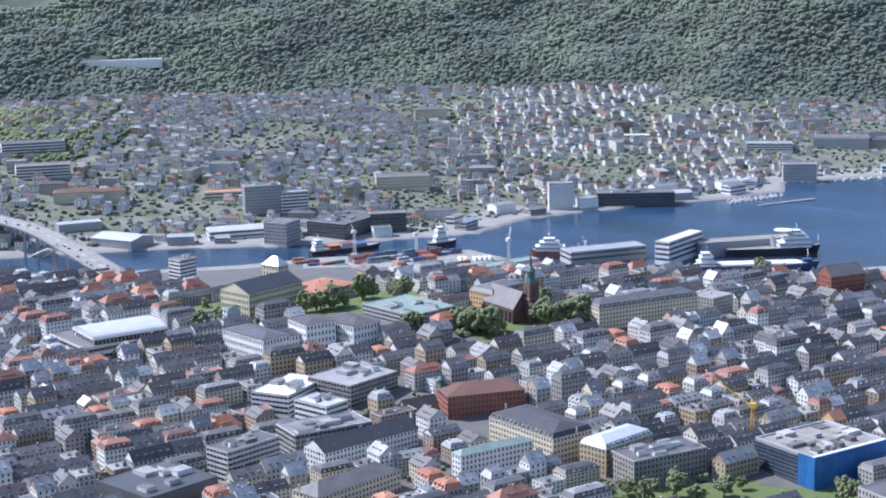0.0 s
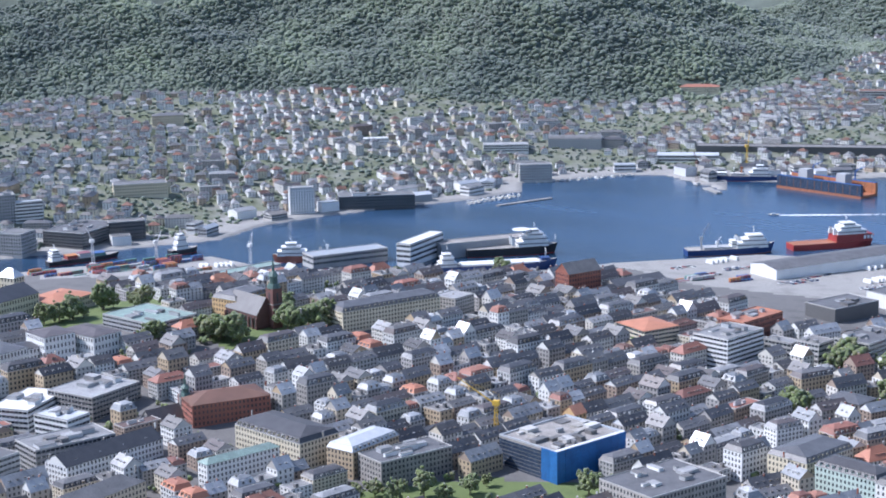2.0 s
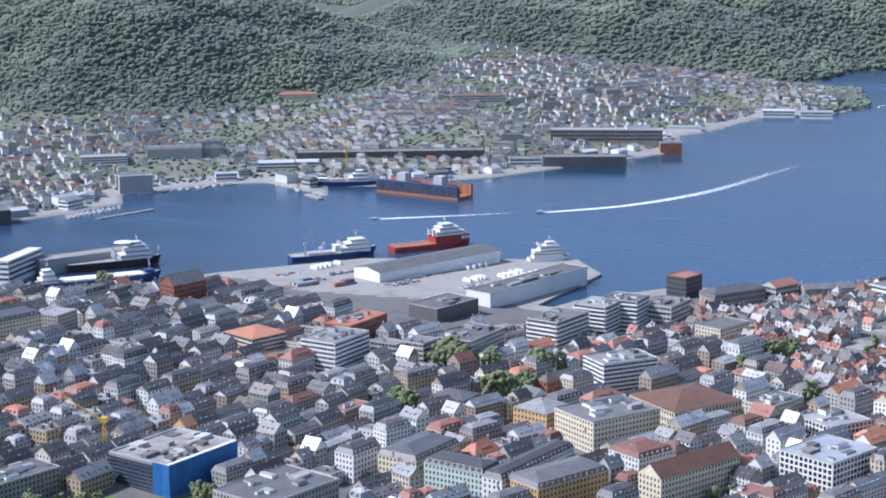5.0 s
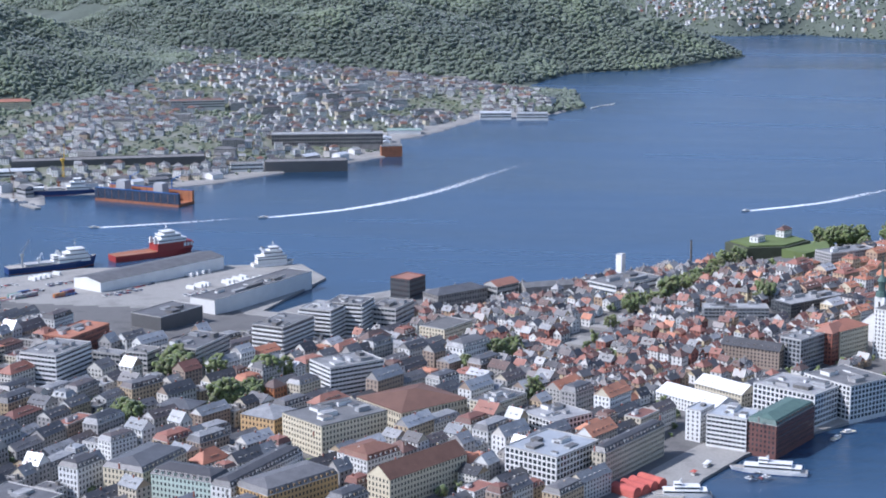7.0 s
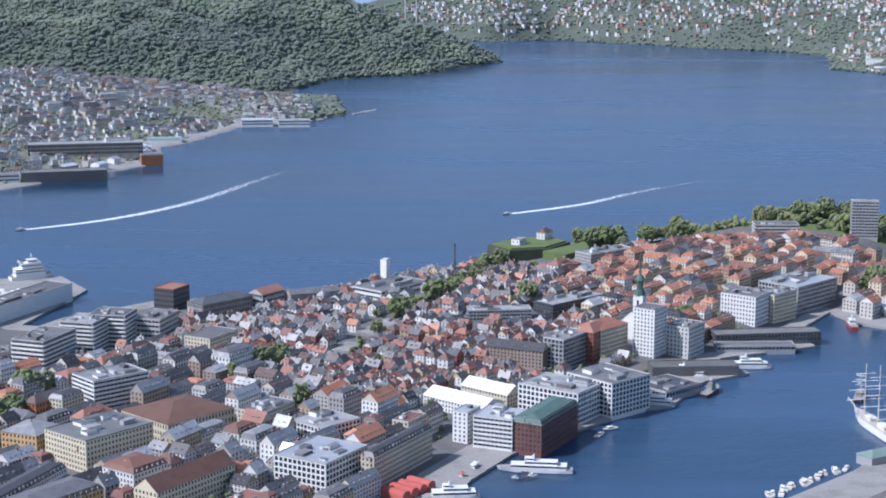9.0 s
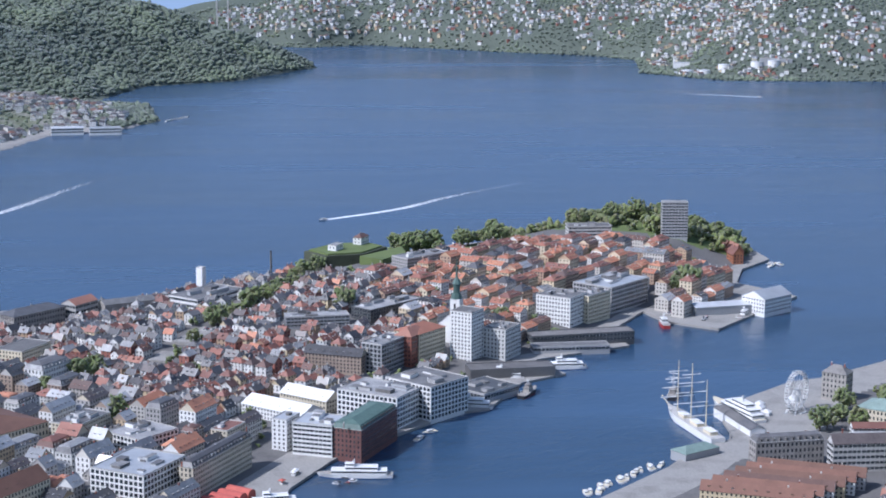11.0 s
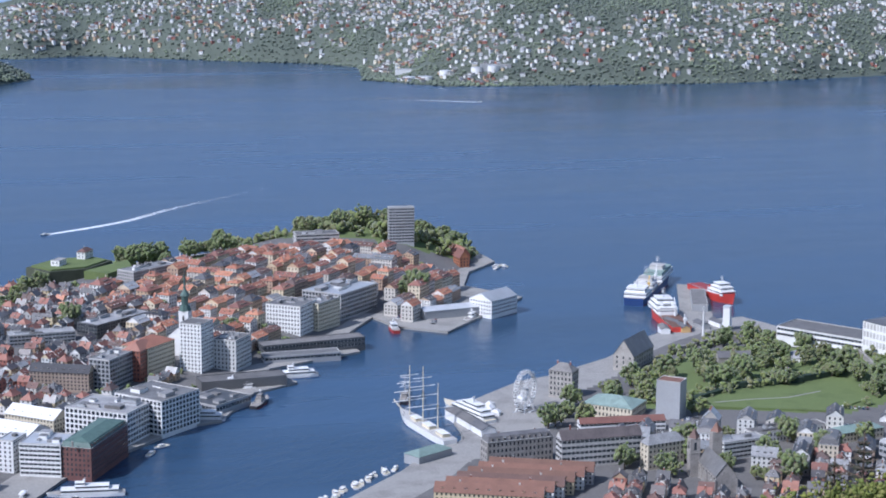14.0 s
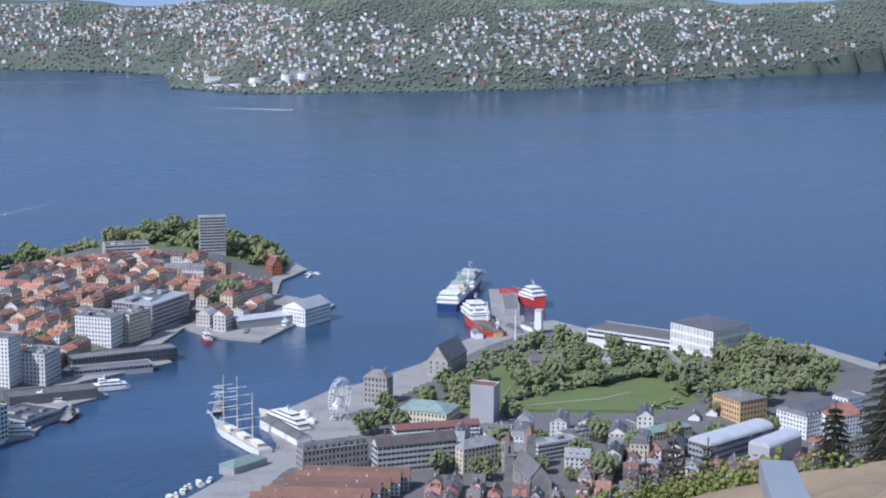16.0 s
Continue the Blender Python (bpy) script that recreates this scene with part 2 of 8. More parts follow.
LAKS = [(-1500, 1500), (-700, 1680), (-468, 1714), (-294, 1755), (-173, 1757), (-77, 1771), (39, 1807), (83, 1873), (140, 1910), (251, 1958), (330, 1982), (396, 2024), (411, 2087), (534, 2114), (588, 2105), (624, 1978), (634, 1982), (655, 2046), (696, 2021), (857, 2024), (951, 2050),
        (1181, 2123), (1256, 2266), (1308, 2275), (1481, 2399), (1575, 2375), (1712, 2442), (1837, 2646), (1800, 2760), (1872, 2825), (2026, 2939), (2248, 2913), (2316, 2950), (2563, 3047), (2600, 3200), (2300, 4200), (1000, 4900), (-2500, 4300)]
ASK = [(2200, 4450), (2750, 3950), (2874, 3600), (2900, 3510), (3089, 3472), (3198, 3054), (3280, 2840), (3252, 2701), (3010, 2487), (3004, 2263), (3217, 2051), (3479, 1829), (4121, 1562), (4488, 1371), (4900, 900), (5400, 2000), (4200, 4000), (2600, 5000)]
TOWN = CITY + QUAY


def inside(p, poly):
    r = np.zeros(len(p), bool)
    for (x0, y0), (x1, y1) in zip(poly, poly[1:] + poly[:1]):
        if y0 != y1:
            c = ((y0 > p[:, 1]) != (y1 > p[:, 1])) & (p[:, 0] < (x1 - x0) * (p[:, 1] - y0) / (y1 - y0) + x0)
            r ^= c
    return r


def off_line(p, line):
    best = np.full(len(p), 1e9)
    for a, b in zip(line, line[1:]):
        a, d = np.array(a, float), np.array(b, float) - np.array(a, float)
        s = np.clip(((p - a) @ d) / (d @ d), 0, 1)
        best = np.minimum(best, np.hypot(*(p - a - s[:, None] * d).T))
    return best


def shore(p, poly):
    d = off_line(p, poly + poly[:1])
    return np.where(inside(p, poly), d, -d)


def wavy(p, size, seed=0):
    """Smooth bumps between -1 and 1."""
    x, y = p[:, 0] / size, p[:, 1] / size
    return (np.sin(x * 1.3 + 2.1 * np.sin(y * 0.7 + seed)) + np.sin(y * 1.7 + seed * 2 + 1.6 * np.sin(x * 0.9)) + 0.6 * np.sin(2.7 * x + 3.1 * y + seed) + 0.4 * np.sin(5.3 * y - 4.1 * x)) / 3.0


def bell(p, x, y, sx, sy, turn=0.0):
    c, s = math.cos(radians(turn)), math.sin(radians(turn))
    u, v = (p[:, 0] - x) * c + (p[:, 1] - y) * s, -(p[:, 0] - x) * s + (p[:, 1] - y) * c
    return np.exp(-0.5 * ((u / sx) ** 2 + (v / sy) ** 2))


GREENS = [[(1060, 640), (1100, 575), (1140, 505), (1215, 480), (1300, 420), (1390, 450), (1375, 540), (1300, 660), (1200, 690)], [(1340, 1215), (1400, 1110), (1450, 1060), (1500, 1080), (1545, 1150), (1500, 1240), (1440, 1300), (1350, 1300)], [(1140, 1290), (1150, 1215), (1310, 1215), (1320, 1310)], [(-215, 1370), (-150, 1310), (-20, 1340), (-20, 1430), (-200, 1400)], [(0, 1290), (40, 1235), (130, 1290), (100, 1340), (10, 1335)], [(80, 990), (70, 965), (240, 950), (250, 980), (170, 1000)]]

APRONS = [[(395, 1595), (546, 1603), (725, 1512), (720, 1450), (620, 1362), (560, 1380), (440, 1470)], [(1180, 940), (1190, 895), (1345, 925), (1352, 990), (1250, 1000)], [(780, 672), (960, 700), (1100, 745), (1200, 735), (1180, 700), (1080, 690), (960, 640), (900, 660)], [(-140, 1690), (20, 1712), (85, 1640), (0, 1600), (-130, 1620)], [(600, 760), (640, 800), (700, 835), (720, 800), (660, 740)]]


# the foot of the wooded mountain across the fjord
FOOT = [(-1100, 2250), (-330, 2560), (-120, 2590), (120, 2640), (330, 2620), (420, 2540), (620, 2540), (800, 2560), (980, 2700), (1250, 3050), (1300, 3500)]
WOOD = FOOT + [(900, 4700), (-2300, 4100)]
CAPE = [(1800, 2790), (1872, 2825), (2026, 2939), (2248, 2913), (2316, 2950), (2563, 3047), (2600, 3200), (2300, 4200), (1000, 4900), (1150, 3350), (1500, 3000)]


def heights(p):
    """Height of the ground, and its zone: 0 water, 1 town, 2 suburb, 3 forest, 4 far shore."""
    z, zone = np.full(len(p), -4.0), np.zeros(len(p), int)
    r = np.hypot(p[:, 0], p[:, 1])
    s = shore(p, TOWN)
    hill = 30 * bell(p, 10, 1330, 260, 150) + 22 * bell(p, 1180, 1150, 300, 105) + 15 * bell(p, 1325, 505, 60, 45) + 7 * bell(p, 1180, 560, 110, 90) + 8 * bell(p, -420, 1480, 200, 120) + 19 * bell(p, 1470, 1215, 95, 75)
    ease = np.clip((s - 14) / 60, 0, 1)
    slope = np.maximum(0, 347.6 - r * 0.577)
    knoll = 13.5 * bell(p, 49.5, 18.0, 9, 9)
    t = s > 9
    z[t], zone[t] = (1.75 + 0.45 * np.clip((s - 30) / 10, 0, 1) + knoll + hill * ease * (r > 640) + slope * np.clip((s - 5) / 150, 0, 1))[t], 1
    s = shore(p, LAKS)
    t = s > 0
    f = shore(p, WOOD)
    c = shore(p, CAPE)
    up = np.clip(s / 60, 0, 1)
    h = 1.6 + up * (np.clip((s - 40) * 0.105, 0, 62) * (1 + 0.22 * wavy(p, 170)) + 3 * wavy(p, 60, 2))
    h += 26 * bell(p, -470, 2150, 150, 190) * up + 10 * bell(p, 1690, 2480, 110, 70, 30) * up
    h += np.clip(f, 0, None) * 0.36 * (1 + 0.2 * wavy(p, 240, 3)) * np.clip((1350 - p[:, 0]) / 500, 0.0, 1)
    fold = np.clip(np.maximum(f, c), 0, 160) / 160
    h += fold * (15 * wavy(p, 105, 7) + 7 * wavy(p, 42, 9) + 3 * wavy(p, 19, 4))
    h += 175 * (1 - np.exp(-np.clip(c, 0, None) / 330)) * (1 + 0.15 * wavy(p, 260, 5))
    z[t], zone[t] = np.minimum(h, 480)[t], np.where((f > 0) | (c > 0), 3, 2)[t]
    s = shore(p, ASK)
    t = s > 0
    h = 1.5 + np.clip(s / 40, 0, 1) * (172 * (1 - np.exp(-s.clip(0) / 210)) * (1 + 0.2 * wavy(p, 330, 1)) + 8 * wavy(p, 110, 4)) + 22 * bell(p, 4450, 1900, 350, 260) + 70 * bell(p, 4700, 1420, 300, 160) - 60 * bell(p, 3150, 2400, 160, 240) 
    z[t], zone[t] = np.maximum(h, 1.0)[t], 4
    return z, zone


def ground_at(x, y):
    return float(heights(np.array([[x, y]], float))[0][0])


def sheet(name, verts, faces, mats, index=None, smooth=False):
    me = bpy.data.meshes.new(name)
    me.from_pydata(verts, [], faces)
    for m in mats:
        me.materials.append(MATS[m])
    if index is not None:
        me.polygons.foreach_set("material_index", np.asarray(index, np.int32))
    if smooth:
        me.polygons.foreach_set("use_smooth", np.ones(len(me.polygons), bool))
    me.update()
    return new(name, me)


def build_ground():
    az = np.radians(np.concatenate([np.arange(-180, -20, 4), np.arange(-20, 80, 0.2), np.arange(80, 180.1, 4)]))
    rad = np.concatenate([np.arange(0.01, 60, 6), np.arange(60, 800, 20), np.arange(800, 2700, 7), np.arange(2700, 4951, 13)])
    a, r = np.meshgrid(az, rad, indexing="ij")
    p = np.stack([(r * np.sin(a)).ravel(), (r * np.cos(a)).ravel()], 1)
    z, zone = heights(p)
    na, nr = len(az), len(rad)
    i = (np.arange(na - 1)[:, None] * nr + np.arange(nr - 1)[None]).ravel()
    f = np.stack([i, i + 1, i + nr + 1, i + nr], 1)
    keep = (z[f] > -3.9).any(1)
    f = f[keep]
    mid = p[f].mean(1)
    fz = zone[f].max(1)
    rr = np.hypot(mid[:, 0], mid[:, 1])
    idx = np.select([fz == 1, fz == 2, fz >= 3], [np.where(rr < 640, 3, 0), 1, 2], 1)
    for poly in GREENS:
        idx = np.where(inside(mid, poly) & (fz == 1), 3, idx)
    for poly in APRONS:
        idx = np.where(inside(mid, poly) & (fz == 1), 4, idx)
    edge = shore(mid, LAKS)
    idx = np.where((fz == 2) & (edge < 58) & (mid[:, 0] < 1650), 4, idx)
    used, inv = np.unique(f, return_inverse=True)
    ob = sheet("ground", np.column_stack([p, z])[used].tolist(), inv.reshape(-1, 4).tolist(), ["asphalt", "suburb", "hazy_forest_floor", "grass", "paving"], idx, True)
    tagged(ob, "asphalt town ground rising to grassy suburbs and wooded slopes", "ground", kind="structure")


def slab(name, poly, z0, z1, m, label, category, kind="structure"):
    bm = bmesh.new()
    vs = [bm.verts.new((x, y, z1)) for x, y in poly]
    f = bm.faces.new(vs)
    if f.normal.z < 0:
        f.normal_flip()
    ret = bmesh.ops.extrude_face_region(bm, geom=[f])
    for v in ret["geom"]:
        if isinstance(v, bmesh.types.BMVert):
            v.co.z = z0
    bmesh.ops.recalc_face_normals(bm, faces=bm.faces)
    bmesh.ops.triangulate(bm, faces=[f for f in bm.faces if len(f.verts) > 4])
    me = bpy.data.meshes.new(name)
    bm.to_mesh(me)
    bm.free()
    me.materials.append(MATS[m])
    return tagged(new(name, me), label, category, kind=kind)


build_ground()
slab("pavement", TOWN, -4, 1.95, "paving", "pale stone quays and paved harbour ground with vertical edges", "pavement")
water = sheet("water", [(-5200, -3000, 0), (5400, -3000, 0), (5400, 5400, 0), (-5200, 5400, 0)], [(0, 1, 2, 3)], ["water"])
tagged(water, "wind-ruffled blue fjord and harbour water", "water", kind="structure")


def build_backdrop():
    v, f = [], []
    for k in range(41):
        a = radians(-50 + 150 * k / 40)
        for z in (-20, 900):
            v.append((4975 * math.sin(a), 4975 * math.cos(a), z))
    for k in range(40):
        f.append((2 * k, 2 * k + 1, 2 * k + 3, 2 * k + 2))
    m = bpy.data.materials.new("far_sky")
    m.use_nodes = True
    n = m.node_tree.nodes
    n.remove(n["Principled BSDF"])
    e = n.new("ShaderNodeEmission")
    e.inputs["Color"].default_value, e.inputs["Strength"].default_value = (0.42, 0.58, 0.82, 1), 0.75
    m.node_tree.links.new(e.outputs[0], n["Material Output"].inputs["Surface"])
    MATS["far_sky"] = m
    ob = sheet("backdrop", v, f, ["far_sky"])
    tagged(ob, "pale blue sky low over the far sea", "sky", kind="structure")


build_backdrop()


# ---- building kit ----
class Kit:
    """Collects boxes and faces for one mesh."""

    def __init__(self):
        self.v, self.f, self.m = [], [], []

    def face(self, pts, m):
        k = len(self.v)
        self.v += pts
        self.f.append(tuple(range(k, k + len(pts))))
        self.m.append(m)

    def box(self, x0, x1, y0, y1, z0, z1, m, bottom=False, taper=0.0):
        k, t = len(self.v), taper
        self.v += [(x0, y0, z0), (x1, y0, z0), (x1, y1, z0), (x0, y1, z0), (x0 + t, y0 + t, z1), (x1 - t, y0 + t, z1), (x1 - t, y1 - t, z1), (x0 + t, y1 - t, z1)]
        fs = [(4, 5, 6, 7), (0, 1, 5, 4), (1, 2, 6, 5), (2, 3, 7, 6), (3, 0, 4, 7)] + ([(3, 2, 1, 0)] if bottom else [])
        self.f += [tuple(k + i for i in f) for f in fs]
        self.m += [m] * len(fs)

    def tube(self, x, y, z0, z1, r0, r1, m, n=8):
        k = len(self.v)
        for z, r in ((z0, r0), (z1, r1)):
            self.v += [(x + r * math.cos(6.2832 * i / n), y + r * math.sin(6.2832 * i / n), z) for i in range(n)]
        self.f += [(k + i, k + (i + 1) % n, k + n + (i + 1) % n, k + n + i) for i in range(n)] + [tuple(k + n + i for i in range(n))]
        self.m += [m] * (n + 1)

    def bar(self, a, b, r, m, n=4):
        """A thin rod between two points."""
        a, b = Vector(a), Vector(b)
        q = (b - a).to_track_quat("Z", "X")
        k = len(self.v)
        for e in (a, b):
            self.v += [tuple(e + q @ Vector((r * math.cos(6.2832 * (i + 0.5) / n), r * math.sin(6.2832 * (i + 0.5) / n), 0))) for i in range(n)]
        self.f += [(k + i, k + (i + 1) % n, k + n + (i + 1) % n, k + n + i) for i in range(n)] + [tuple(k + n + i for i in range(n)), tuple(k + n - 1 - i for i in range(n))]
        self.m += [m] * (n + 2)

    def prism(self, poly, z0, z1, m, dx=0.0, grow=1.0):
        """An upright prism over a convex or simple plan, anticlockwise."""
        k, n = len(self.v), len(poly)
        self.v += [(x, y, z0) for x, y in poly] + [(x * grow + dx, y * grow, z1) for x, y in poly]
        self.f += [(k + i, k + (i + 1) % n, k + n + (i + 1) % n, k + n + i) for i in range(n)] + [tuple(k + n + i for i in range(n))]
        self.m += [m] * (n + 1)

    def gable(self, x0, x1, y0, y1, z0, rise, m, wall=None, hip=0.0, over=0.35, thick=0.25):
        """A pitched roof whose ridge runs along x; hip draws its ends in."""
        ym, k = (y0 + y1) / 2, len(self.v)
        if wall and not hip:
            self.face([(x0, y1, z0), (x0, y0, z0), (x0, ym, z0 + rise)], wall)
            self.face([(x1, y0, z0), (x1, y1, z0), (x1, ym, z0 + rise)], wall)
            k = len(self.v)
        x0, x1, y0, y1 = x0 - over, x1 + over, y0 - over, y1 + over
        z = z0 - over * rise / max(0.1, ym - y0 - over)
        h = hip
        self.v += [(x0, y0, z), (x1, y0, z), (x1, y1, z), (x0, y1, z), (x0 + h, ym, z0 + rise), (x1 - h, ym, z0 + rise)]
        self.v += [(a, b, c + thick) for a, b, c in self.v[-6:]]
        o = k + 6
        fs = [(o, o + 1, o + 5, o + 4), (o + 2, o + 3, o + 4, o + 5), (o + 3, o, o + 4), (o + 1, o + 2, o + 5), (k, k + 1, o + 1, o), (k + 1, k + 2, o + 2, o + 1), (k + 2, k + 3, o + 3, o + 2), (k + 3, k, o, o + 3)]
        if not hip:
            fs = [f for f in fs if len(f) == 4][:2] + fs[4:5] + fs[6:7] + [(k + 3, k + 4, o + 4, o + 3), (k + 4, k, o, o + 4), (k + 1, k + 5, o + 5, o + 1), (k + 5, k + 2, o + 2, o + 5)]
        self.f += fs
        self.m += [m] * len(fs)

    def merge(self, other, m):
        k = len(self.v)
        self.v += [tuple(m @ Vector(p)) for p in other.v]
        self.f += [tuple(k + i for i in f) for f in other.f]
        self.m += other.m

    def mesh(self, name):
        me = bpy.data.meshes.new(name)
        me.from_pydata(self.v, [], self.f)
        names = sorted(set(self.m))
        for n in names:
            me.materials.append(MATS[n])
        if len(names) > 1:
            me.polygons.foreach_set("material_index", np.array([names.index(n) for n in self.m], np.int32))
        me.update()
        return me


def part(name, kit, parent, label="", kind=""):
    ob = new(name, kit.mesh(name))
    ob.parent = parent
    return tagged(ob, label, kind=kind)


def put(name, kit, m, label, category, group="", kind=""):
    ob = new(name, kit.mesh(name))
    ob.matrix_basis = m
    return tagged(ob, label, category, group, kind)


def windows(kit, w, d, h, floors, style="punch", z0=0.6, pitch=2.7, glass="glass", box=True, frame="white"):
    hs = (h - z0) / floors
    for side in range(4):
        span, off = (w, d / 2) if side % 2 == 0 else (d, w / 2)
        c, s = ((1, 0), (0, 1), (-1, 0), (0, -1))[side]

        def slab_on(u0, u1, a, b, m, e=0.07):
            pts = []
            for q in (0, e):
                for u, z in ((u0, a), (u1, a), (u1, b), (u0, b)):
                    px, py = u, -(off + q)
                    pts.append((px * c - py * s, px * s + py * c, z))
            k = len(kit.v)
            if box:
                kit.v += pts
                fs = [(4, 5, 6, 7), (0, 1, 5, 4), (1, 2, 6, 5), (2, 3, 7, 6), (3, 0, 4, 7)]
            else:
                kit.v += pts[4:]
                fs = [(0, 1, 2, 3)]
            kit.f += [tuple(k + i for i in f) for f in fs]
            kit.m += [m] * len(fs)

        for fl in range(floors):
            zb = z0 + fl * hs
            if style == "punch":
                n = max(1, int((span - 1.2) / pitch))
                for k in range(n):
                    u = (k + 0.5 - n / 2) * (span - 1.0) / n
                    slab_on(u - 0.58, u + 0.58, zb + hs * 0.28, zb + hs * 0.8, glass)
            elif style == "band":
                slab_on(-span / 2 + 0.5, span / 2 - 0.5, zb + hs * 0.34, zb + hs * 0.82, glass)
                n = int(span / 3.0)
                for k in range(1, n):
                    u = (k - n / 2) * (span - 1) / n
                    slab_on(u - 0.12, u + 0.12, zb + hs * 0.34, zb + hs * 0.82, frame, 0.16)
            elif style == "grid":
                n = max(2, int(span / 3.4))
                for k in range(n):
                    u = (k + 0.5 - n / 2) * (span - 0.8) / n
                    slab_on(u - 1.15, u + 1.15, zb + hs * 0.2, zb + hs * 0.86, glass)
            elif style == "balcony":
                slab_on(-span / 2 + 0.4, span / 2 - 0.4, zb + hs * 0.38, zb + hs * 0.95, "dark_panel")
                slab_on(-span / 2 + 0.2, span / 2 - 0.2, zb + hs * 0.0, zb + hs * 0.36, frame, 0.9)


def chimney(kit, x, y, z, h=1.6, m="brick"):
    kit.box(x - 0.45, x + 0.45, y - 0.35, y + 0.35, z - 2.2, z + h, m)
    kit.box(x - 0.52, x + 0.52, y - 0.42, y + 0.42, z + h, z + h + 0.18, "concrete")


def house_parts(w, d, h, floors, roof, rmat, wall, style="punch", rise=None, dormers=0, stacks=1, units=0, rng=random, box=True, pitch=2.7, parapet="concrete", frame="white", deep=6.0, glass="glass"):
    """The parts of a building, its plan centred on the origin: wall, roof, windows, chimneys and roof plant."""
    P = {}
    k = P["wall"] = Kit()
    k.box(-w / 2, w / 2, -d / 2, d / 2, -deep, h, wall)
    turned = d > w
    a, b = (d, w) if turned else (w, d)
    r = Kit()
    rise = rise or b * 0.36
    top = h + rise
    if roof in ("gable", "hip"):
        r.gable(-a / 2, a / 2, -b / 2, b / 2, h, rise, rmat, wall, hip=b * 0.5 if roof == "hip" else 0.0)
        for q in range(dormers):
            u = (q + 0.5 - dormers / 2) * (a - (b if roof == "hip" else 3)) / max(1, dormers)
            for sgn in (-1, 1):
                y = sgn * b * 0.33
                z = h + rise * 0.12
                r.box(u - 0.8, u + 0.8, min(y, y - sgn * 2), max(y, y - sgn * 2), z, z + 1.75, wall)
                r.box(u - 0.95, u + 0.95, min(y + sgn * 0.15, y - sgn * 3), max(y + sgn * 0.15, y - sgn * 3), z + 1.75, z + 1.95, rmat)
                r.box(u - 0.5, u + 0.5, min(y, y + sgn * 0.06), max(y, y + sgn * 0.06), z + 0.5, z + 1.5, "glass")
    elif roof == "mansard":
        t = 1.7
        r.box(-a / 2 - 0.25, a / 2 + 0.25, -b / 2 - 0.25, b / 2 + 0.25, h, h + 0.3, parapet)
        r.box(-a / 2, a / 2, -b / 2, b / 2, h + 0.3, h + 3.1, rmat, taper=t)
        r.gable(-a / 2 + t, a / 2 - t, -b / 2 + t, b / 2 - t, h + 3.1, max(0.9, b * 0.1), rmat, hip=b * 0.3, over=0.1, thick=0.12)
        n = max(1, int(a / 4.2))
        for q in range(n):
            u = (q + 0.5 - n / 2) * (a - 3) / n
            for sgn in (-1, 1):
                y = sgn * (b / 2 - 0.25)
                y1 = y - sgn * 1.6
                r.box(u - 0.75, u + 0.75, min(y, y1), max(y, y1), h + 0.35, h + 2.4, wall)
                r.box(u - 0.95, u + 0.95, min(y + sgn * 0.15, y1), max(y + sgn * 0.15, y1), h + 2.4, h + 2.62, rmat)
                r.box(u - 0.45, u + 0.45, min(y, y + sgn * 0.06), max(y, y + sgn * 0.06), h + 0.8, h + 2.1, "glass")
        top = h + 3.6
    elif roof == "flat":
        e = 0.35
        for x0, x1, y0, y1 in ((-a / 2, a / 2, -b / 2, -b / 2 + e), (-a / 2, a / 2, b / 2 - e, b / 2), (-a / 2, -a / 2 + e, -b / 2 + e, b / 2 - e), (a / 2 - e, a / 2, -b / 2 + e, b / 2 - e)):
            r.box(x0, x1, y0, y1, h, h + 0.7, parapet)
        r.box(-a / 2 + e, a / 2 - e, -b / 2 + e, b / 2 - e, h, h + 0.12, rmat)
        top = h
    elif roof == "vault":
        n, k0 = 8, len(r.v)
        ring = [(-b / 2 * math.cos(math.pi * q / n), h + rise * math.sin(math.pi * q / n)) for q in range(n + 1)]
        for x in (-a / 2, a / 2):
            r.v += [(x, y, z) for y, z in ring]
        r.f += [(k0 + q, k0 + n + 1 + q, k0 + n + 2 + q, k0 + q + 1) for q in range(n)] + [tuple(k0 + n - q for q in range(n + 1)), tuple(k0 + n + 1 + q for q in range(n + 1))]
        r.m += [rmat] * (n + 2)
    if turned:
        q = Kit()
        q.merge(r, pose(0, 0, 0, 0, 0, 90))
        r = q
    P["roof"] = r
    if style:
        k = P["glazing"] = Kit()
        windows(k, w, d, h, floors, style, box=box, pitch=pitch, frame=frame, glass=glass)
    if stacks:
        for q in range(stacks):
            k = P["chimney" + "+" * q] = Kit()
            u = (q + 0.5 - stacks / 2) * a * 0.55
            x, y = (0.6, u) if turned else (u, 0.6)
            chimney(k, x, y, top, 1.3, rng.choice(["brick", "plaster", "stone"]))
    if units and w * d > 500:
        units += 4
    if units:
        for q in range(units):
            k = P["rooftop_plant" + "+" * q] = Kit()
            x, y = rng.uniform(-w * 0.34, w * 0.34), rng.uniform(-d * 0.34, d * 0.34)
            sx, sy, sz = rng.uniform(0.8, w * 0.13), rng.uniform(0.8, d * 0.13), rng.uniform(0.9, 3.2)
            k.box(x - sx, x + sx, y - sy, y + sy, h, h + sz, rng.choice(["grey_panel", "zinc", "white", "felt"]))
            k.box(x - sx - 0.1, x + sx + 0.1, y - sy - 0.1, y + sy + 0.1, h + sz, h + sz + 0.12, "felt")
    return P


def raise_house(name, P, m, label, category, group="", meshes=None):
    root = put(name, P["wall"], m, label, category, group)
    for key in P:
        if key != "wall" and P[key].f:
            part(key.rstrip("+"), P[key], root, kind="stuff" if key == "glazing" else "")
    return root


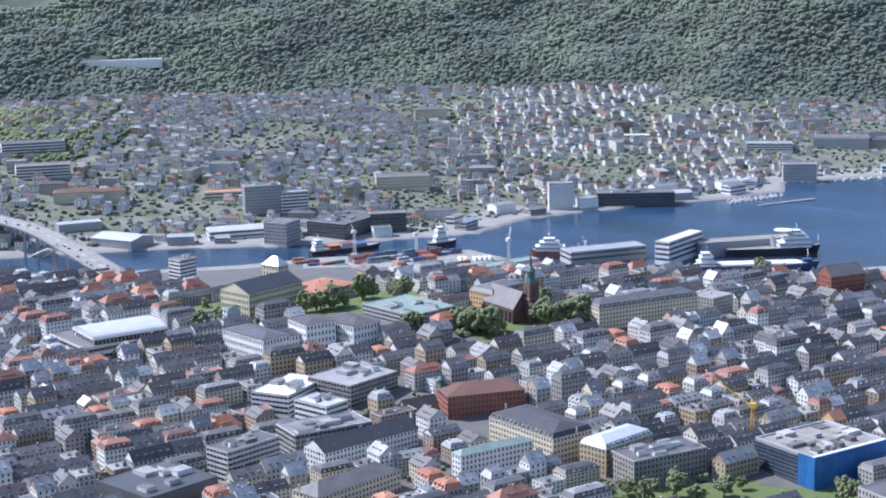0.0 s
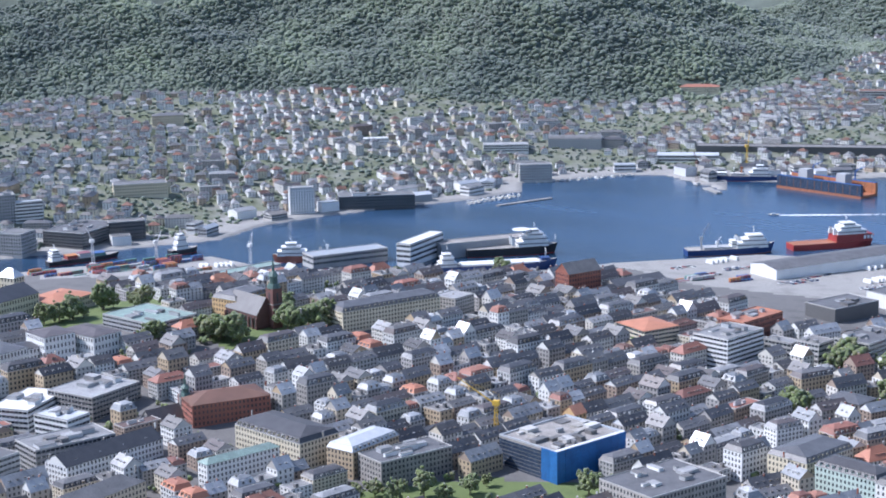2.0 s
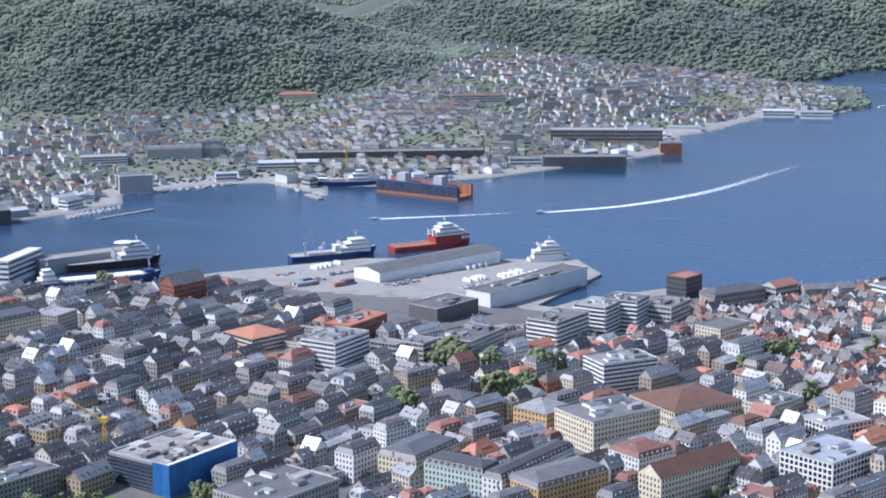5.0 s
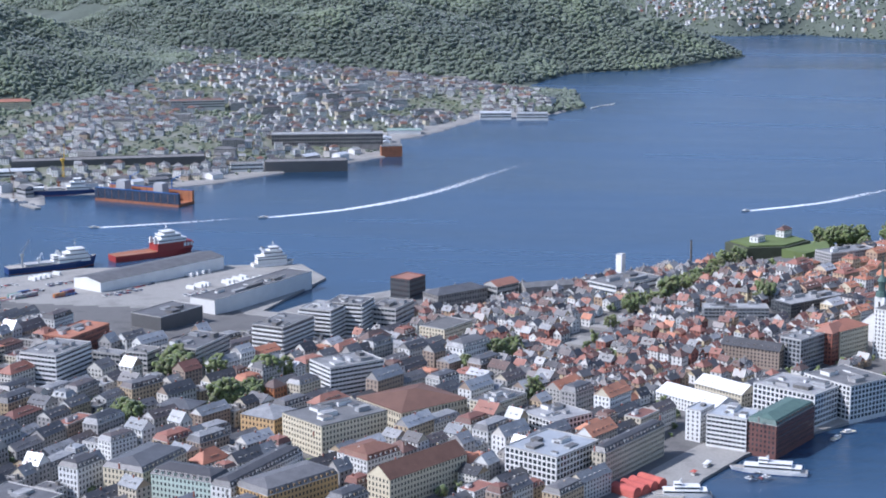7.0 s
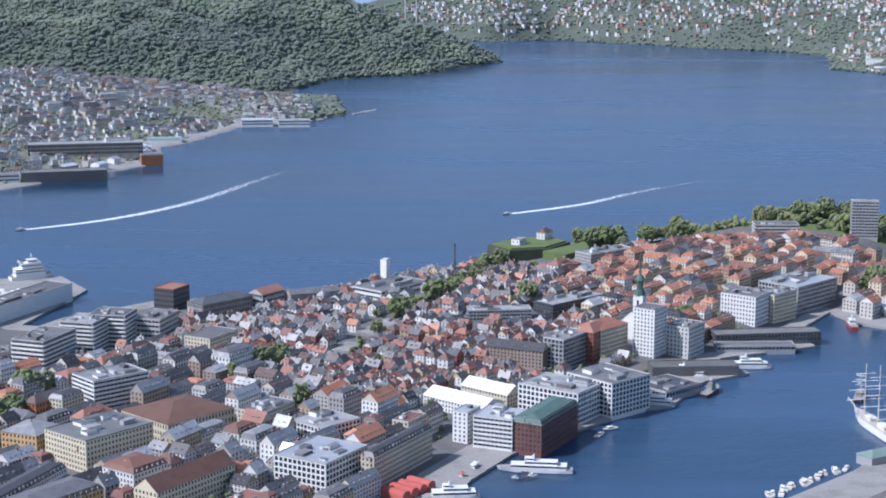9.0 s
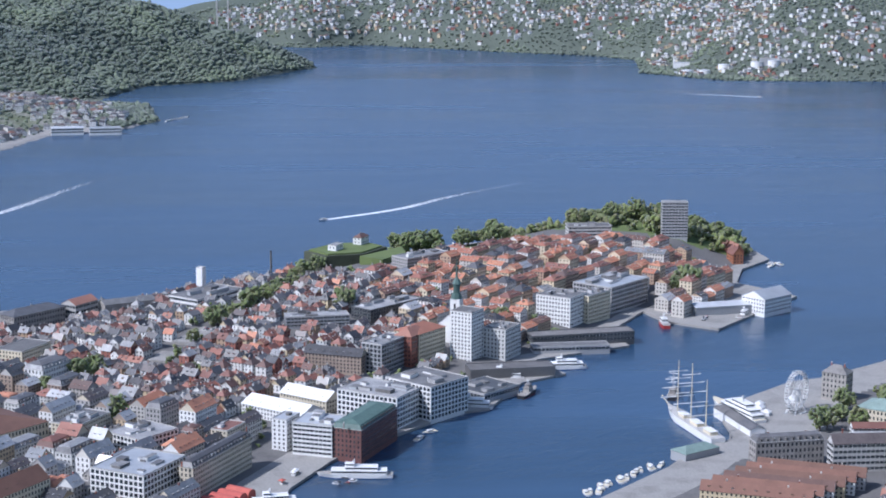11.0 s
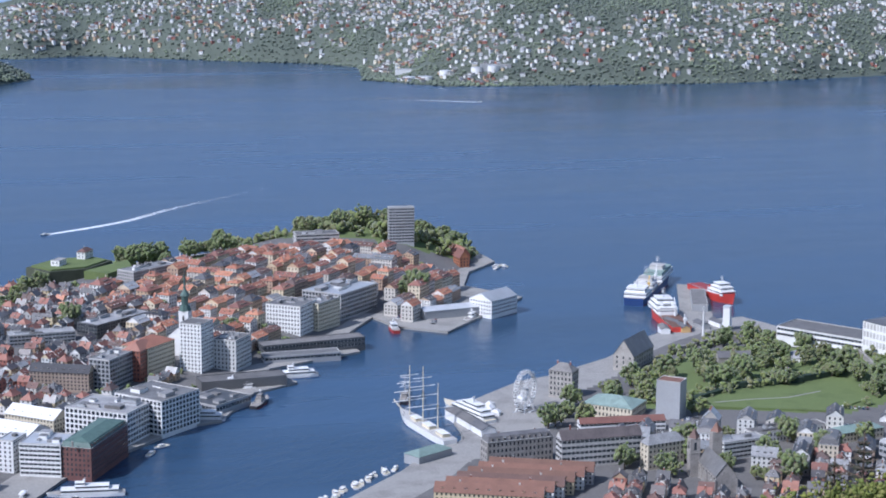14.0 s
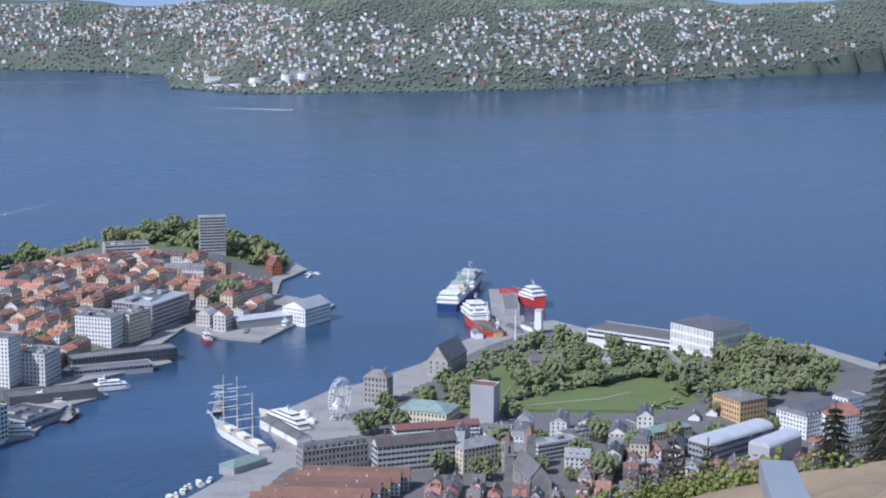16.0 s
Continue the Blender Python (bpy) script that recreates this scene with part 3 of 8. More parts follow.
TAKEN = []


def taken(x, y, pad=3.0):
    for cx, cy, w, d, c, s in TAKEN:
        u, v = (x - cx) * c + (y - cy) * s, -(x - cx) * s + (y - cy) * c
        if abs(u) < w / 2 + pad and abs(v) < d / 2 + pad:
            return True
    return False


def claim(x, y, w, d, turn):
    TAKEN.append((x, y, w, d, math.cos(radians(turn)), math.sin(radians(turn))))


def site(name, x, y, w, d, h, turn, label, category, wall, roof, rmat, floors, style="punch", z=None, **more):
    """A building of its own at its place."""
    claim(x, y, w, d, turn)
    z = max(2.0, ground_at(x, y)) if z is None else z
    rng = random.Random(int(x * 7 + y))
    P = house_parts(w, d, h, floors, roof, rmat, wall, style, rng=rng, **more)
    return raise_house(name, P, pose(x, y, z, 0, 0, turn), label, category)


# ---- buildings with a place of their own ----
site("museum_wing", -136.2, 1248.0, 23.5, 49.2, 17, 41.7, "white plastered museum wing with a low grey roof", "building", "white", "hip", "slate", 3, 'punch', z=22.5, rise=2.5, stacks=0)
site("museum_link", -97.1, 1260.4, 63.3, 22.7, 14, 33.3, "white plastered museum range between taller blocks", "building", "white", "hip", "slate", 3, 'punch', z=24.1, rise=2, stacks=0)
site("museum_hall", -96.0, 1254.1, 24.4, 26.4, 21, 33.0, "white plastered central museum block with tall windows", "building", "white", "hip", "slate", 4, 'punch', z=25.1, rise=2, stacks=0)
site("museum_wing", -68.8, 1263.5, 25.4, 38.5, 17, 41.8, "white plastered museum wing with a low grey roof", "building", "white", "hip", "slate", 3, 'punch', z=26.5, rise=2.5, stacks=0)
site("sports_hall", -241.9, 1290.6, 58.4, 41.9, 15, 32.1, "grey vaulted sports hall with a pale roof", "building", "white", "vault", "zinc", 2, 'band', z=19.1, rise=3.5, stacks=0)
site("school", -250.5, 1291.4, 68.0, 59.5, 11, 36.6, "low white flat-roofed school building", "building", "white", "flat", "felt", 2, 'band', z=18.1, stacks=0, units=3)
site("office_building", -222.4, 1486.7, 18.3, 14.8, 26, 48.9, "pale slab office tower beside the bridge ramp", "building", "white", "flat", "felt", 8, 'band', z=19.7, stacks=0, units=2)
site("college", -142.8, 1362.6, 56.8, 32.2, 20, 48.6, "cream plastered college with a steep dark roof", "building", "cream", "gable", "slate", 4, 'punch', z=28.5, rise=7)
site("college_tower", -134.5, 1395.5, 12.2, 16.9, 30, 53.4, "cream square tower with a pale pyramid roof", "building", "cream", "hip", "zinc", 6, 'punch', z=28.4, rise=6, stacks=0)
site("library", -99.4, 1400.7, 45.7, 35.2, 9, 50.0, "low building under a broad orange tiled roof", "building", "plaster", "hip", "tile_orange", 2, 'punch', z=30.0, rise=3)
site("library", -26.9, 1317.0, 43.8, 56.9, 10, 41.6, "grey flat-roofed glass-walled faculty building", "building", "grey_panel", "flat", "copper", 3, 'band', z=30.7, stacks=0, units=3)
site("apartment_building", 41.8, 1339.9, 37.3, 24.6, 15, 44.3, "ochre apartment house with dark mansard roof behind the church", "building", "ochre", "mansard", "slate", 4, 'punch', z=32.2)
site("apartment_building", 148.2, 1304.9, 86.8, 22.9, 16, 25.4, "long cream apartment terrace with a grey mansard roof", "building", "cream", "mansard", "slate", 5, 'punch', z=28.2, stacks=4)
site("apartment_building", 206.4, 1335.7, 23.6, 21.7, 15, 41.5, "pale grey flat-roofed apartment house end of the terrace", "building", "plaster", "flat", "felt", 5, 'punch', z=24.9, stacks=1)
site("apartment_building", 22.0, 1132.8, 53.2, 31.3, 15, 16.7, "red-brown brick block with brown tiled roofs", "building", "brick", "hip", "tile_brown", 4, 'punch', z=12.5, rise=4, stacks=3)
site("townhouse", -52.5, 1053.7, 72.9, 21.0, 14, 40.3, "white gabled town building with a long dark slate roof", "building", "white", "gable", "slate", 4, 'punch', z=5.7, rise=6, dormers=4, stacks=3)
site("office_building", -76.6, 1070.6, 53.2, 28.7, 17, 29.3, "pale grey-green flat office complex", "building", "plaster", "flat", "felt", 5, 'band', z=6.8, stacks=0, units=4)
site("office_building", -123.1, 1032.5, 41.5, 19.6, 20, 46.8, "stepped pale office with dark window bands", "building", "concrete", "flat", "felt", 6, 'band', z=4.9, stacks=0, units=3)
site("office_building", 27.3, 1022.2, 52.0, 9.7, 17, 32.4, "long white office with a green-grey roof and small windows", "building", "white", "hip", "copper", 5, 'punch', z=5.0, rise=2.5, stacks=0)
site("hotel", 58.0, 1061.1, 31.8, 61.1, 18, 37.1, "cream hotel with a broken grey mansard roof", "building", "cream", "mansard", "slate", 5, 'punch', z=6.0, stacks=3)
site("office_building", 102.6, 1032.7, 43.5, 20.7, 17, 43.8, "grey stone commercial block with pale flat roofs", "building", "plaster", "mansard", "zinc", 5, 'punch', z=5.1, stacks=2)
site("office_building", 125.8, 1012.4, 51.9, 24.4, 17, 27.8, "dark brown stone office with flat pale roof edges", "building", "stone", "flat", "felt", 5, 'punch', z=4.3, stacks=0, units=4)
site("apartment_building", -57.9, 980.2, 65.8, 21.5, 14, 46.2, "cream town block with a long dark roof", "building", "cream", "hip", "slate", 4, 'punch', z=3.3, rise=5, stacks=3)
site("concert_hall", -168.8, 988.4, 50.7, 49.3, 14, 46.5, "dark modern hall with a ribbed sloping roof", "building", "dark_panel", "flat", "dark_panel", 3, None, z=3.2, stacks=0, units=2, parapet='dark_panel')
site("office_building", -104.8, 1150.2, 49.0, 28.8, 14, 63.2, "white office with a bright pale roof", "building", "white", "flat", "white", 4, 'band', z=12.7, stacks=0, units=1)
site("office_building", -62.5, 1161.3, 46.0, 39.9, 16, 48.7, "brown and grey flat-roofed office block", "building", "stone", "flat", "felt", 5, 'band', z=14.2, stacks=0, units=3)
site("office_building", -80.5, 1104.7, 19.7, 28.9, 19, 48.5, "white stepped flat-roofed office block", "building", "white", "flat", "zinc", 5, 'band', z=9.9, stacks=0, units=3)
site("office_building", 386.8, 1205.6, 44.1, 30.4, 24, 36.7, "white slab office with long window bands", "building", "white", "flat", "felt", 7, 'band', z=9.5, stacks=0, units=3)
site("office_building", 342.3, 1263.6, 32.5, 34.7, 13, 21.8, "cream office under a wide orange tiled roof", "building", "cream", "hip", "tile_orange", 4, 'band', z=14.1, rise=3, stacks=0)
site("office_building", 422.8, 1265.3, 49.6, 24.7, 19, 35.8, "brick building with stepped orange roofs", "building", "brick", "flat", "tile_orange", 5, 'punch', z=10.5, stacks=0, units=2, parapet='tile_orange')
site("office_building", 429.4, 1210.8, 12.5, 23.1, 15, 37.7, "low grey flat-roofed office block", "building", "concrete", "flat", "felt", 4, 'band', z=8.5, stacks=0, units=2)
site("office_building", 448.1, 1192.7, 20.1, 18.3, 19, 36.3, "grey concrete office with window bands", "building", "concrete", "flat", "felt", 5, 'band', z=7.7, stacks=0, units=2)
site("office_building", 486.8, 1187.3, 49.3, 28.7, 23, 36.9, "broad concrete office with set-back dark top floor", "building", "concrete", "flat", "felt", 7, 'band', z=6.8, stacks=0, units=3)
site("warehouse", 523.5, 1336.6, 50.9, 31.9, 11, 26.4, "dark grey flat-roofed port shed", "building", "dark_panel", "flat", "felt", 2, None, z=7.5, stacks=0, units=1)
site("ferry_terminal", 629.2, 1400.7, 139.3, 26.4, 12, 27.9, "long white port terminal with a grey roof", "building", "white", "flat", "felt", 3, None, z=3.8, stacks=0, units=5)
site("warehouse", 583.5, 1526.9, 150.0, 36.6, 9, 20.1, "long white quay warehouse with a low grey roof", "building", "white", "gable", "felt", 1, None, z=4.8, rise=3, stacks=0)
site("office_building", 499.0, 987.7, 53.4, 41.2, 21, 11.0, "cream stone office block with a flat dark roof", "building", "cream", "flat", "felt", 6, 'punch', z=2.8, stacks=0, units=3, parapet='felt')
site("concert_house", 567.8, 1008.6, 55.6, 50.0, 15, 8.0, "yellow stone building under a broad brown roof", "building", "cream", "hip", "tile_brown", 3, 'punch', z=3.1, rise=6, stacks=0)
site("town_hall_wing", 471.5, 1026.6, 28.5, 27.3, 15, 28.3, "cream plastered building with a grey hipped roof", "building", "ochre", "hip", "slate", 4, 'punch', z=3.4, rise=4)
site("office_building", 560.8, 1090.0, 44.0, 29.2, 22, 3.3, "stepped white office with terraced window bands", "building", "white", "flat", "felt", 7, 'band', z=4.8, stacks=0, units=3)
site("office_building", 619.3, 981.0, 36.7, 20.9, 15, 21.3, "cream flat-roofed block with small windows", "building", "cream", "flat", "felt", 5, 'punch', z=3.1, stacks=0, units=2)
site("office_building", 634.9, 933.6, 34.4, 31.2, 14, 8.1, "white flat-roofed commercial block", "building", "white", "flat", "felt", 4, 'grid', z=2.6, stacks=0, units=2)
site("office_building", 581.1, 859.2, 44.9, 38.0, 22, 20.7, "pale grey office with deep square windows", "building", "white", "flat", "zinc", 6, 'grid', z=2.2, stacks=0, units=4)
site("apartment_building", 631.7, 849.9, 72.1, 9.5, 20, 23.3, "grey plastered waterfront block with mansard dormers", "building", "plaster", "mansard", "slate", 6, 'punch', z=2.2, stacks=3)
site("hotel", 709.9, 878.5, 18.9, 10.9, 21, 22.9, "slim white hotel with horizontal window bands", "building", "white", "flat", "zinc", 7, 'punch', z=2.0, stacks=0, units=1)
site("hotel", 720.6, 857.7, 25.6, 27.0, 21, 29.6, "white hotel with horizontal window bands on the quay", "building", "white", "flat", "zinc", 7, 'band', z=2.0, stacks=0, units=2)
site("hotel", 747.9, 843.1, 57.9, 20.7, 20, 23.8, "dark red brick quay hotel with a green copper roof", "building", "dark_brick", "mansard", "old_copper", 6, 'punch', z=2.0, stacks=3)
site("hotel", 799.3, 885.2, 36.1, 48.0, 22, 16.7, "large white waterfront hotel with square windows", "building", "white", "flat", "felt", 6, 'grid', z=2.0, stacks=0, units=4)
site("hotel", 837.4, 878.5, 39.8, 42.5, 24, 4.7, "white and grey waterfront hotel with set-back roof", "building", "white", "flat", "felt", 7, 'grid', z=2.0, stacks=0, units=3)
site("tower_block", 959.0, 961.0, 20.6, 18.8, 40, 17.0, "tall white office tower with small windows", "building", "white", "flat", "felt", 13, 'punch', z=2.2, stacks=0, units=1)
site("office_building", 987.0, 950.0, 27.0, 20.0, 24, 17.0, "pale grey office beside the tower", "building", "plaster", "flat", "felt", 7, 'punch', z=2.7, stacks=0, units=2)
site("office_building", 884.2, 974.2, 37.9, 17.8, 24, 15.9, "glass-fronted grey office block", "building", "grey_panel", "flat", "felt", 7, 'grid', z=4.7, stacks=0, units=2)
site("apartment_building", 911.9, 974.8, 26.3, 14.8, 24, 18.8, "brown brick apartment block with a red roof", "building", "brick", "hip", "tile", 7, 'punch', z=5.2, rise=5)
site("apartment_building", 927.0, 981.0, 34.4, 24.6, 24, 10.0, "cream apartment block with a red tiled roof", "building", "cream", "hip", "tile_orange", 7, 'punch', z=5.1, rise=5)
site("office_building", 1104.8, 993.3, 31.7, 32.4, 25, 15.3, "white waterfront office block with small windows", "building", "white", "flat", "felt", 7, 'punch', z=3.6, stacks=0, units=2)
site("office_building", 1134.1, 985.8, 32.3, 17.7, 24, 6.0, "cream narrow waterfront block", "building", "cream", "flat", "felt", 7, 'punch', z=2.7, stacks=0, units=1)
site("office_building", 1190.1, 1011.6, 59.4, 40.9, 23, 7.2, "grey waterfront office with large glass bays", "building", "grey_panel", "flat", "zinc", 6, 'grid', z=2.5, stacks=0, units=4)
site("quay_terminal", 1067.6, 938.4, 87.4, 17.4, 8, -29.7, "long low dark ferry terminal on the quay", "building", "dark_panel", "flat", "felt", 2, 'band', z=2.9, stacks=0, frame='grey_panel', parapet='dark_panel')
site("quay_terminal", 1040.8, 926.0, 62.4, 14.3, 5, -35.4, "low grey quay pavilion with a glazed front", "building", "grey_panel", "flat", "felt", 1, 'band', z=2.0, stacks=0)
site("quay_terminal", 951.9, 907.1, 65.8, 19.8, 6, -32.9, "long low dark jetty building", "building", "dark_panel", "flat", "felt", 2, None, z=2.7, stacks=0, parapet='dark_panel')
site("quay_terminal", 898.7, 881.7, 38.4, 32.9, 6, 3.2, "flat dark boat terminal on a jetty", "building", "grey_panel", "flat", "dark_panel", 1, 'band', z=2.0, stacks=0, units=2)
site("tower_block", 1406.4, 1113.5, 26.1, 11.7, 37, -42.7, "grey-blue high-rise hall of residence among trees", "building", "grey_panel", "flat", "felt", 12, 'band', z=23.0, stacks=0, units=1)
site("institute", 1326.8, 1158.8, 43.4, 19.5, 14, -38.3, "flat grey research institute on the point", "building", "concrete", "flat", "felt", 4, 'band', z=25.7, stacks=0, units=2)
site("institute", 1104.5, 1167.5, 53.6, 21.0, 15, -0.2, "long cream building with a flat roof on the ridge", "building", "plaster", "flat", "felt", 5, 'punch', z=22.9, stacks=0, units=1)
site("pier_shed", 1242.2, 928.0, 57.4, 18.6, 7, -27.4, "long low grey shed on the pier", "building", "grey_panel", "gable", "zinc", 1, None, z=2.5, rise=2.5, stacks=0)
site("pier_house", 1278.8, 906.1, 37.8, 25.0, 14, -2.1, "tall white gabled pier house", "building", "white", "gable", "zinc", 4, 'punch', z=2.0, rise=6, stacks=0)
site("fortress_tower", 1072.3, 695.6, 12.8, 18.4, 20, 10.9, "grey stone fortress tower with a green copper hipped roof", "building", "stone", "hip", "felt", 5, 'punch', z=3.5, rise=5, stacks=2)
site("apartment_slab", 1063.9, 600.1, 13.8, 17.5, 27, 10.9, "pale blue-grey windowless slab block", "building", "grey_panel", "flat", "tile_brown", 8, None, z=5.8, stacks=0)
site("barrack_block", 918.5, 631.0, 46.0, 11.9, 17, -32.7, "long grey stone quay building with a slate mansard", "building", "stone", "mansard", "slate", 4, 'punch', z=2.3, stacks=4)
site("barrack_block", 948.7, 587.3, 54.7, 11.4, 19, -38.0, "long grey concrete hotel with window bands", "building", "concrete", "gable", "slate", 5, 'band', z=2.6, rise=5, stacks=0)
site("barrack_block", 968.3, 551.5, 28.1, 9.0, 17, -25.4, "grey plastered block with a dark hipped roof", "building", "plaster", "hip", "slate", 5, 'punch', z=3.0, rise=5)
site("drill_hall", 1049.7, 637.6, 28.1, 36.9, 9, 9.7, "hall with a pale green copper roof", "building", "cream", "hip", "copper", 2, 'punch', z=4.7, rise=5, stacks=0)
site("range", 1015.1, 610.9, 60.3, 9.0, 9, -42.5, "low white range with a red tiled roof", "building", "white", "gable", "tile", 3, 'band', z=3.4, rise=3, stacks=0)
site("cruise_terminal", 1312.8, 533.2, 44.9, 45.1, 21, -18.9, "tall white port terminal with large square panels", "building", "white", "hip", "slate", 3, 'grid', z=17.6, rise=4, stacks=0, glass='concrete')
site("parking_deck", 1322.5, 600.1, 33.3, 79.4, 9, -2.4, "long white parking deck on the quay", "building", "white", "flat", "felt", 2, 'band', z=12.4, stacks=0)
site("apartment_building", 1174.5, 452.3, 25.3, 29.0, 16, -27.1, "yellow four-storey house with a grey hipped roof", "building", "ochre", "hip", "felt", 4, 'punch', z=5.4, rise=3)
site("covered_roof", 1094.2, 426.3, 68.4, 19.0, 13, -16.0, "building wrapped under a pale arched weather roof", "building", "grey_panel", "vault", "zinc", 3, 'band', z=3.5, rise=4, stacks=0)
site("covered_roof", 1097.8, 396.7, 40.4, 16.1, 13, -11.2, "smaller building under a white arched weather roof", "building", "grey_panel", "vault", "zinc", 3, None, z=3.0, rise=4, stacks=0)
site("apartment_building", 1175.6, 398.0, 46.1, 27.2, 16, -20.5, "white apartment house with grey slate roof", "building", "white", "mansard", "slate", 5, 'punch', z=3.4, stacks=2)
site("apartment_building", 1180.1, 385.8, 30.0, 29.4, 15, -28.5, "white apartment house with a red gable front", "building", "white", "gable", "tile", 5, 'punch', z=3.1, rise=5)
site("apartment_building", 1234.8, 391.4, 21.3, 13.4, 13, -19.8, "white flat-roofed house by the sea slope", "building", "white", "flat", "felt", 4, 'punch', z=3.4, stacks=0)
site("barrack_block", 1017.0, 521.4, 33.7, 13.5, 12, -27.5, "grey plastered office row behind the fortress lawn", "building", "plaster", "flat", "felt", 4, 'band', z=3.9, stacks=0, units=2)
site("barrack_block", 1068.4, 513.4, 58.8, 12.8, 8, -28.4, "long low flat-roofed service row", "building", "plaster", "flat", "felt", 2, 'punch', z=5.0, stacks=0, units=6)
site("barrack_block", 1097.2, 476.3, 37.8, 13.2, 7, -25.7, "low cream barracks with a green roof", "building", "cream", "hip", "copper", 2, 'punch', z=5.2, rise=3)
site("office_building", 261.4, 929.6, 58.2, 42.1, 20, 28.3, "grey stone bank with a flat roof and plant", "building", "stone", "flat", "felt", 5, 'punch', z=2.5, stacks=0, units=5)
site("apartment_building", 361.8, 966.7, 45.5, 28.3, 18, 33.5, "cream plastered block with a dark mansard", "building", "cream", "mansard", "slate", 5, 'punch', z=2.7, stacks=3)
site("apartment_building", 325.9, 979.1, 22.5, 14.7, 18, 30.2, "white corner building with grey roof dormers", "building", "white", "mansard", "slate", 5, 'punch', z=3.1, stacks=2)
site("apartment_building", 374.8, 928.8, 19.8, 41.8, 18, 34.1, "mint green corner block with a slate mansard", "building", "mint", "mansard", "slate", 5, 'punch', z=2.4, stacks=2)
site("apartment_building", 413.1, 918.6, 77.0, 13.7, 18, 32.1, "white plastered block with a long slate mansard", "building", "white", "mansard", "slate", 5, 'punch', z=2.4, stacks=4)
site("apartment_building", 418.7, 890.3, 54.4, 27.3, 18, 16.4, "cream and ochre block with slate mansard dormers", "building", "ochre", "mansard", "slate", 5, 'punch', z=2.3, stacks=4)
site("apartment_building", 485.2, 915.2, 28.6, 26.0, 17, 16.5, "white block with brown tiled mansard", "building", "white", "mansard", "tile_brown", 5, 'punch', z=2.4, stacks=2)
site("apartment_building", 498.0, 877.9, 66.7, 18.3, 18, 17.3, "cream gabled building with a dark red tiled roof", "building", "cream", "gable", "tile_brown", 5, 'punch', z=2.3, rise=7, dormers=7, stacks=2)
for q in range(4):
    site("market_tent", 602.6 + q * 7.8, 812.9 + q * 2.0, 7.4, 17.5, 3.0, 14.6, "red fabric market tent with a rounded top", "tent", "red_cloth", "vault", "red_cloth", 1, None, z=2.0, rise=3, stacks=0)
site("apartment_building", 566.9, 1206.8, 45.1, 27.1, 24, 32.1, "brown and white apartment block with balconies", "building", "concrete", "flat", "felt", 7, 'balcony', z=6.7, stacks=0, units=2)
site("apartment_building", 611.2, 1226.7, 30.7, 27.9, 26, 36.2, "white waterfront apartments with balconies", "building", "white", "flat", "felt", 8, 'balcony', z=6.8, stacks=0, units=2)
site("apartment_building", 637.1, 1229.9, 27.2, 29.1, 27, 40.8, "white waterfront apartments with deep balconies", "building", "white", "flat", "felt", 8, 'balcony', z=7.0, stacks=0, units=2)
site("office_building", 672.5, 1226.8, 34.7, 23.5, 20, 35.4, "pale waterfront office behind the apartments", "building", "concrete", "flat", "felt", 5, 'band', z=7.4, stacks=0, units=2)
site("warehouse", 802.7, 1267.7, 27.7, 15.8, 14, 15.4, "concrete waterfront factory with a red roof", "building", "concrete", "gable", "tile", 3, 'band', z=8.2, rise=4, stacks=0)
site("warehouse", 841.7, 1255.2, 45.7, 15.6, 10, -12.4, "long grey waterfront shed with a low roof", "building", "stone", "gable", "felt", 2, None, z=9.0, rise=3, stacks=0)
site("warehouse", 758.1, 1270.1, 53.8, 20.6, 14, 7.6, "grey waterfront factory with skylights", "building", "stone", "hip", "slate", 3, 'punch', z=7.1, rise=4, stacks=1)
site("seaside_hall", 901.9, 1223.9, 59.8, 33.4, 9, 12.0, "white seaside hall with a grey roof", "building", "white", "flat", "felt", 2, 'band', z=14.0, stacks=0, units=2)
site("seaside_tower", 954.0, 1301.6, 6.5, 6.5, 23, 19.8, "narrow white bath tower with portholes", "building", "white", "flat", "white", 5, None, z=2.8, stacks=0)
site("apartment_building", 667.0, 1098.5, 32.5, 17.0, 17, 19.2, "cream apartment house with green trees", "building", "white", "mansard", "felt", 4, 'punch', z=6.5, stacks=2)
site("apartment_building", 689.1, 1169.1, 37.4, 24.2, 13, 23.4, "grey and cream apartment house", "building", "cream", "flat", "felt", 4, 'punch', z=8.1, stacks=0)
site("red_castle", 748.3, 1335.0, 24.2, 20.7, 18, 25.5, "dark modern waterfront house with red parts", "building", "dark_panel", "flat", "tile", 4, 'band', z=3.7, stacks=0, frame='brick', parapet='brick')
site("mill", 325.7, 1424.4, 33.9, 18.0, 20, 24.8, "red brick mill with a dark gabled roof on the quay", "building", "brick", "gable", "slate", 5, 'punch', z=15.4, rise=8, stacks=0)
site("warehouse", 375.3, 1429.3, 54.5, 18.7, 10, 25.3, "long brown stone port shed", "building", "stone", "gable", "slate", 2, None, z=13.1, rise=4, stacks=0)
site("warehouse", 54.3, 1535.6, 63.8, 15.5, 9, 33.7, "green-grey roofed port warehouse", "building", "grey_panel", "flat", "copper", 2, None, z=17.2, stacks=0)
site("warehouse", 152.8, 1665.3, 78.6, 24.7, 10, 19.9, "grey concrete port warehouse beside the ferry", "building", "concrete", "flat", "zinc", 2, 'band', z=2.0, stacks=0)
site("warehouse", 224.7, 1660.9, 66.4, 14.8, 20, 53.6, "tall white terminal block by the quay", "building", "white", "flat", "white", 4, 'band', z=2.0, stacks=0)
site("warehouse", 288.3, 1682.3, 94.0, 20.1, 12, 14.1, "long dark-roofed terminal shed beside the cargo ship", "building", "grey_panel", "flat", "stone", 2, None, z=2.0, stacks=0)
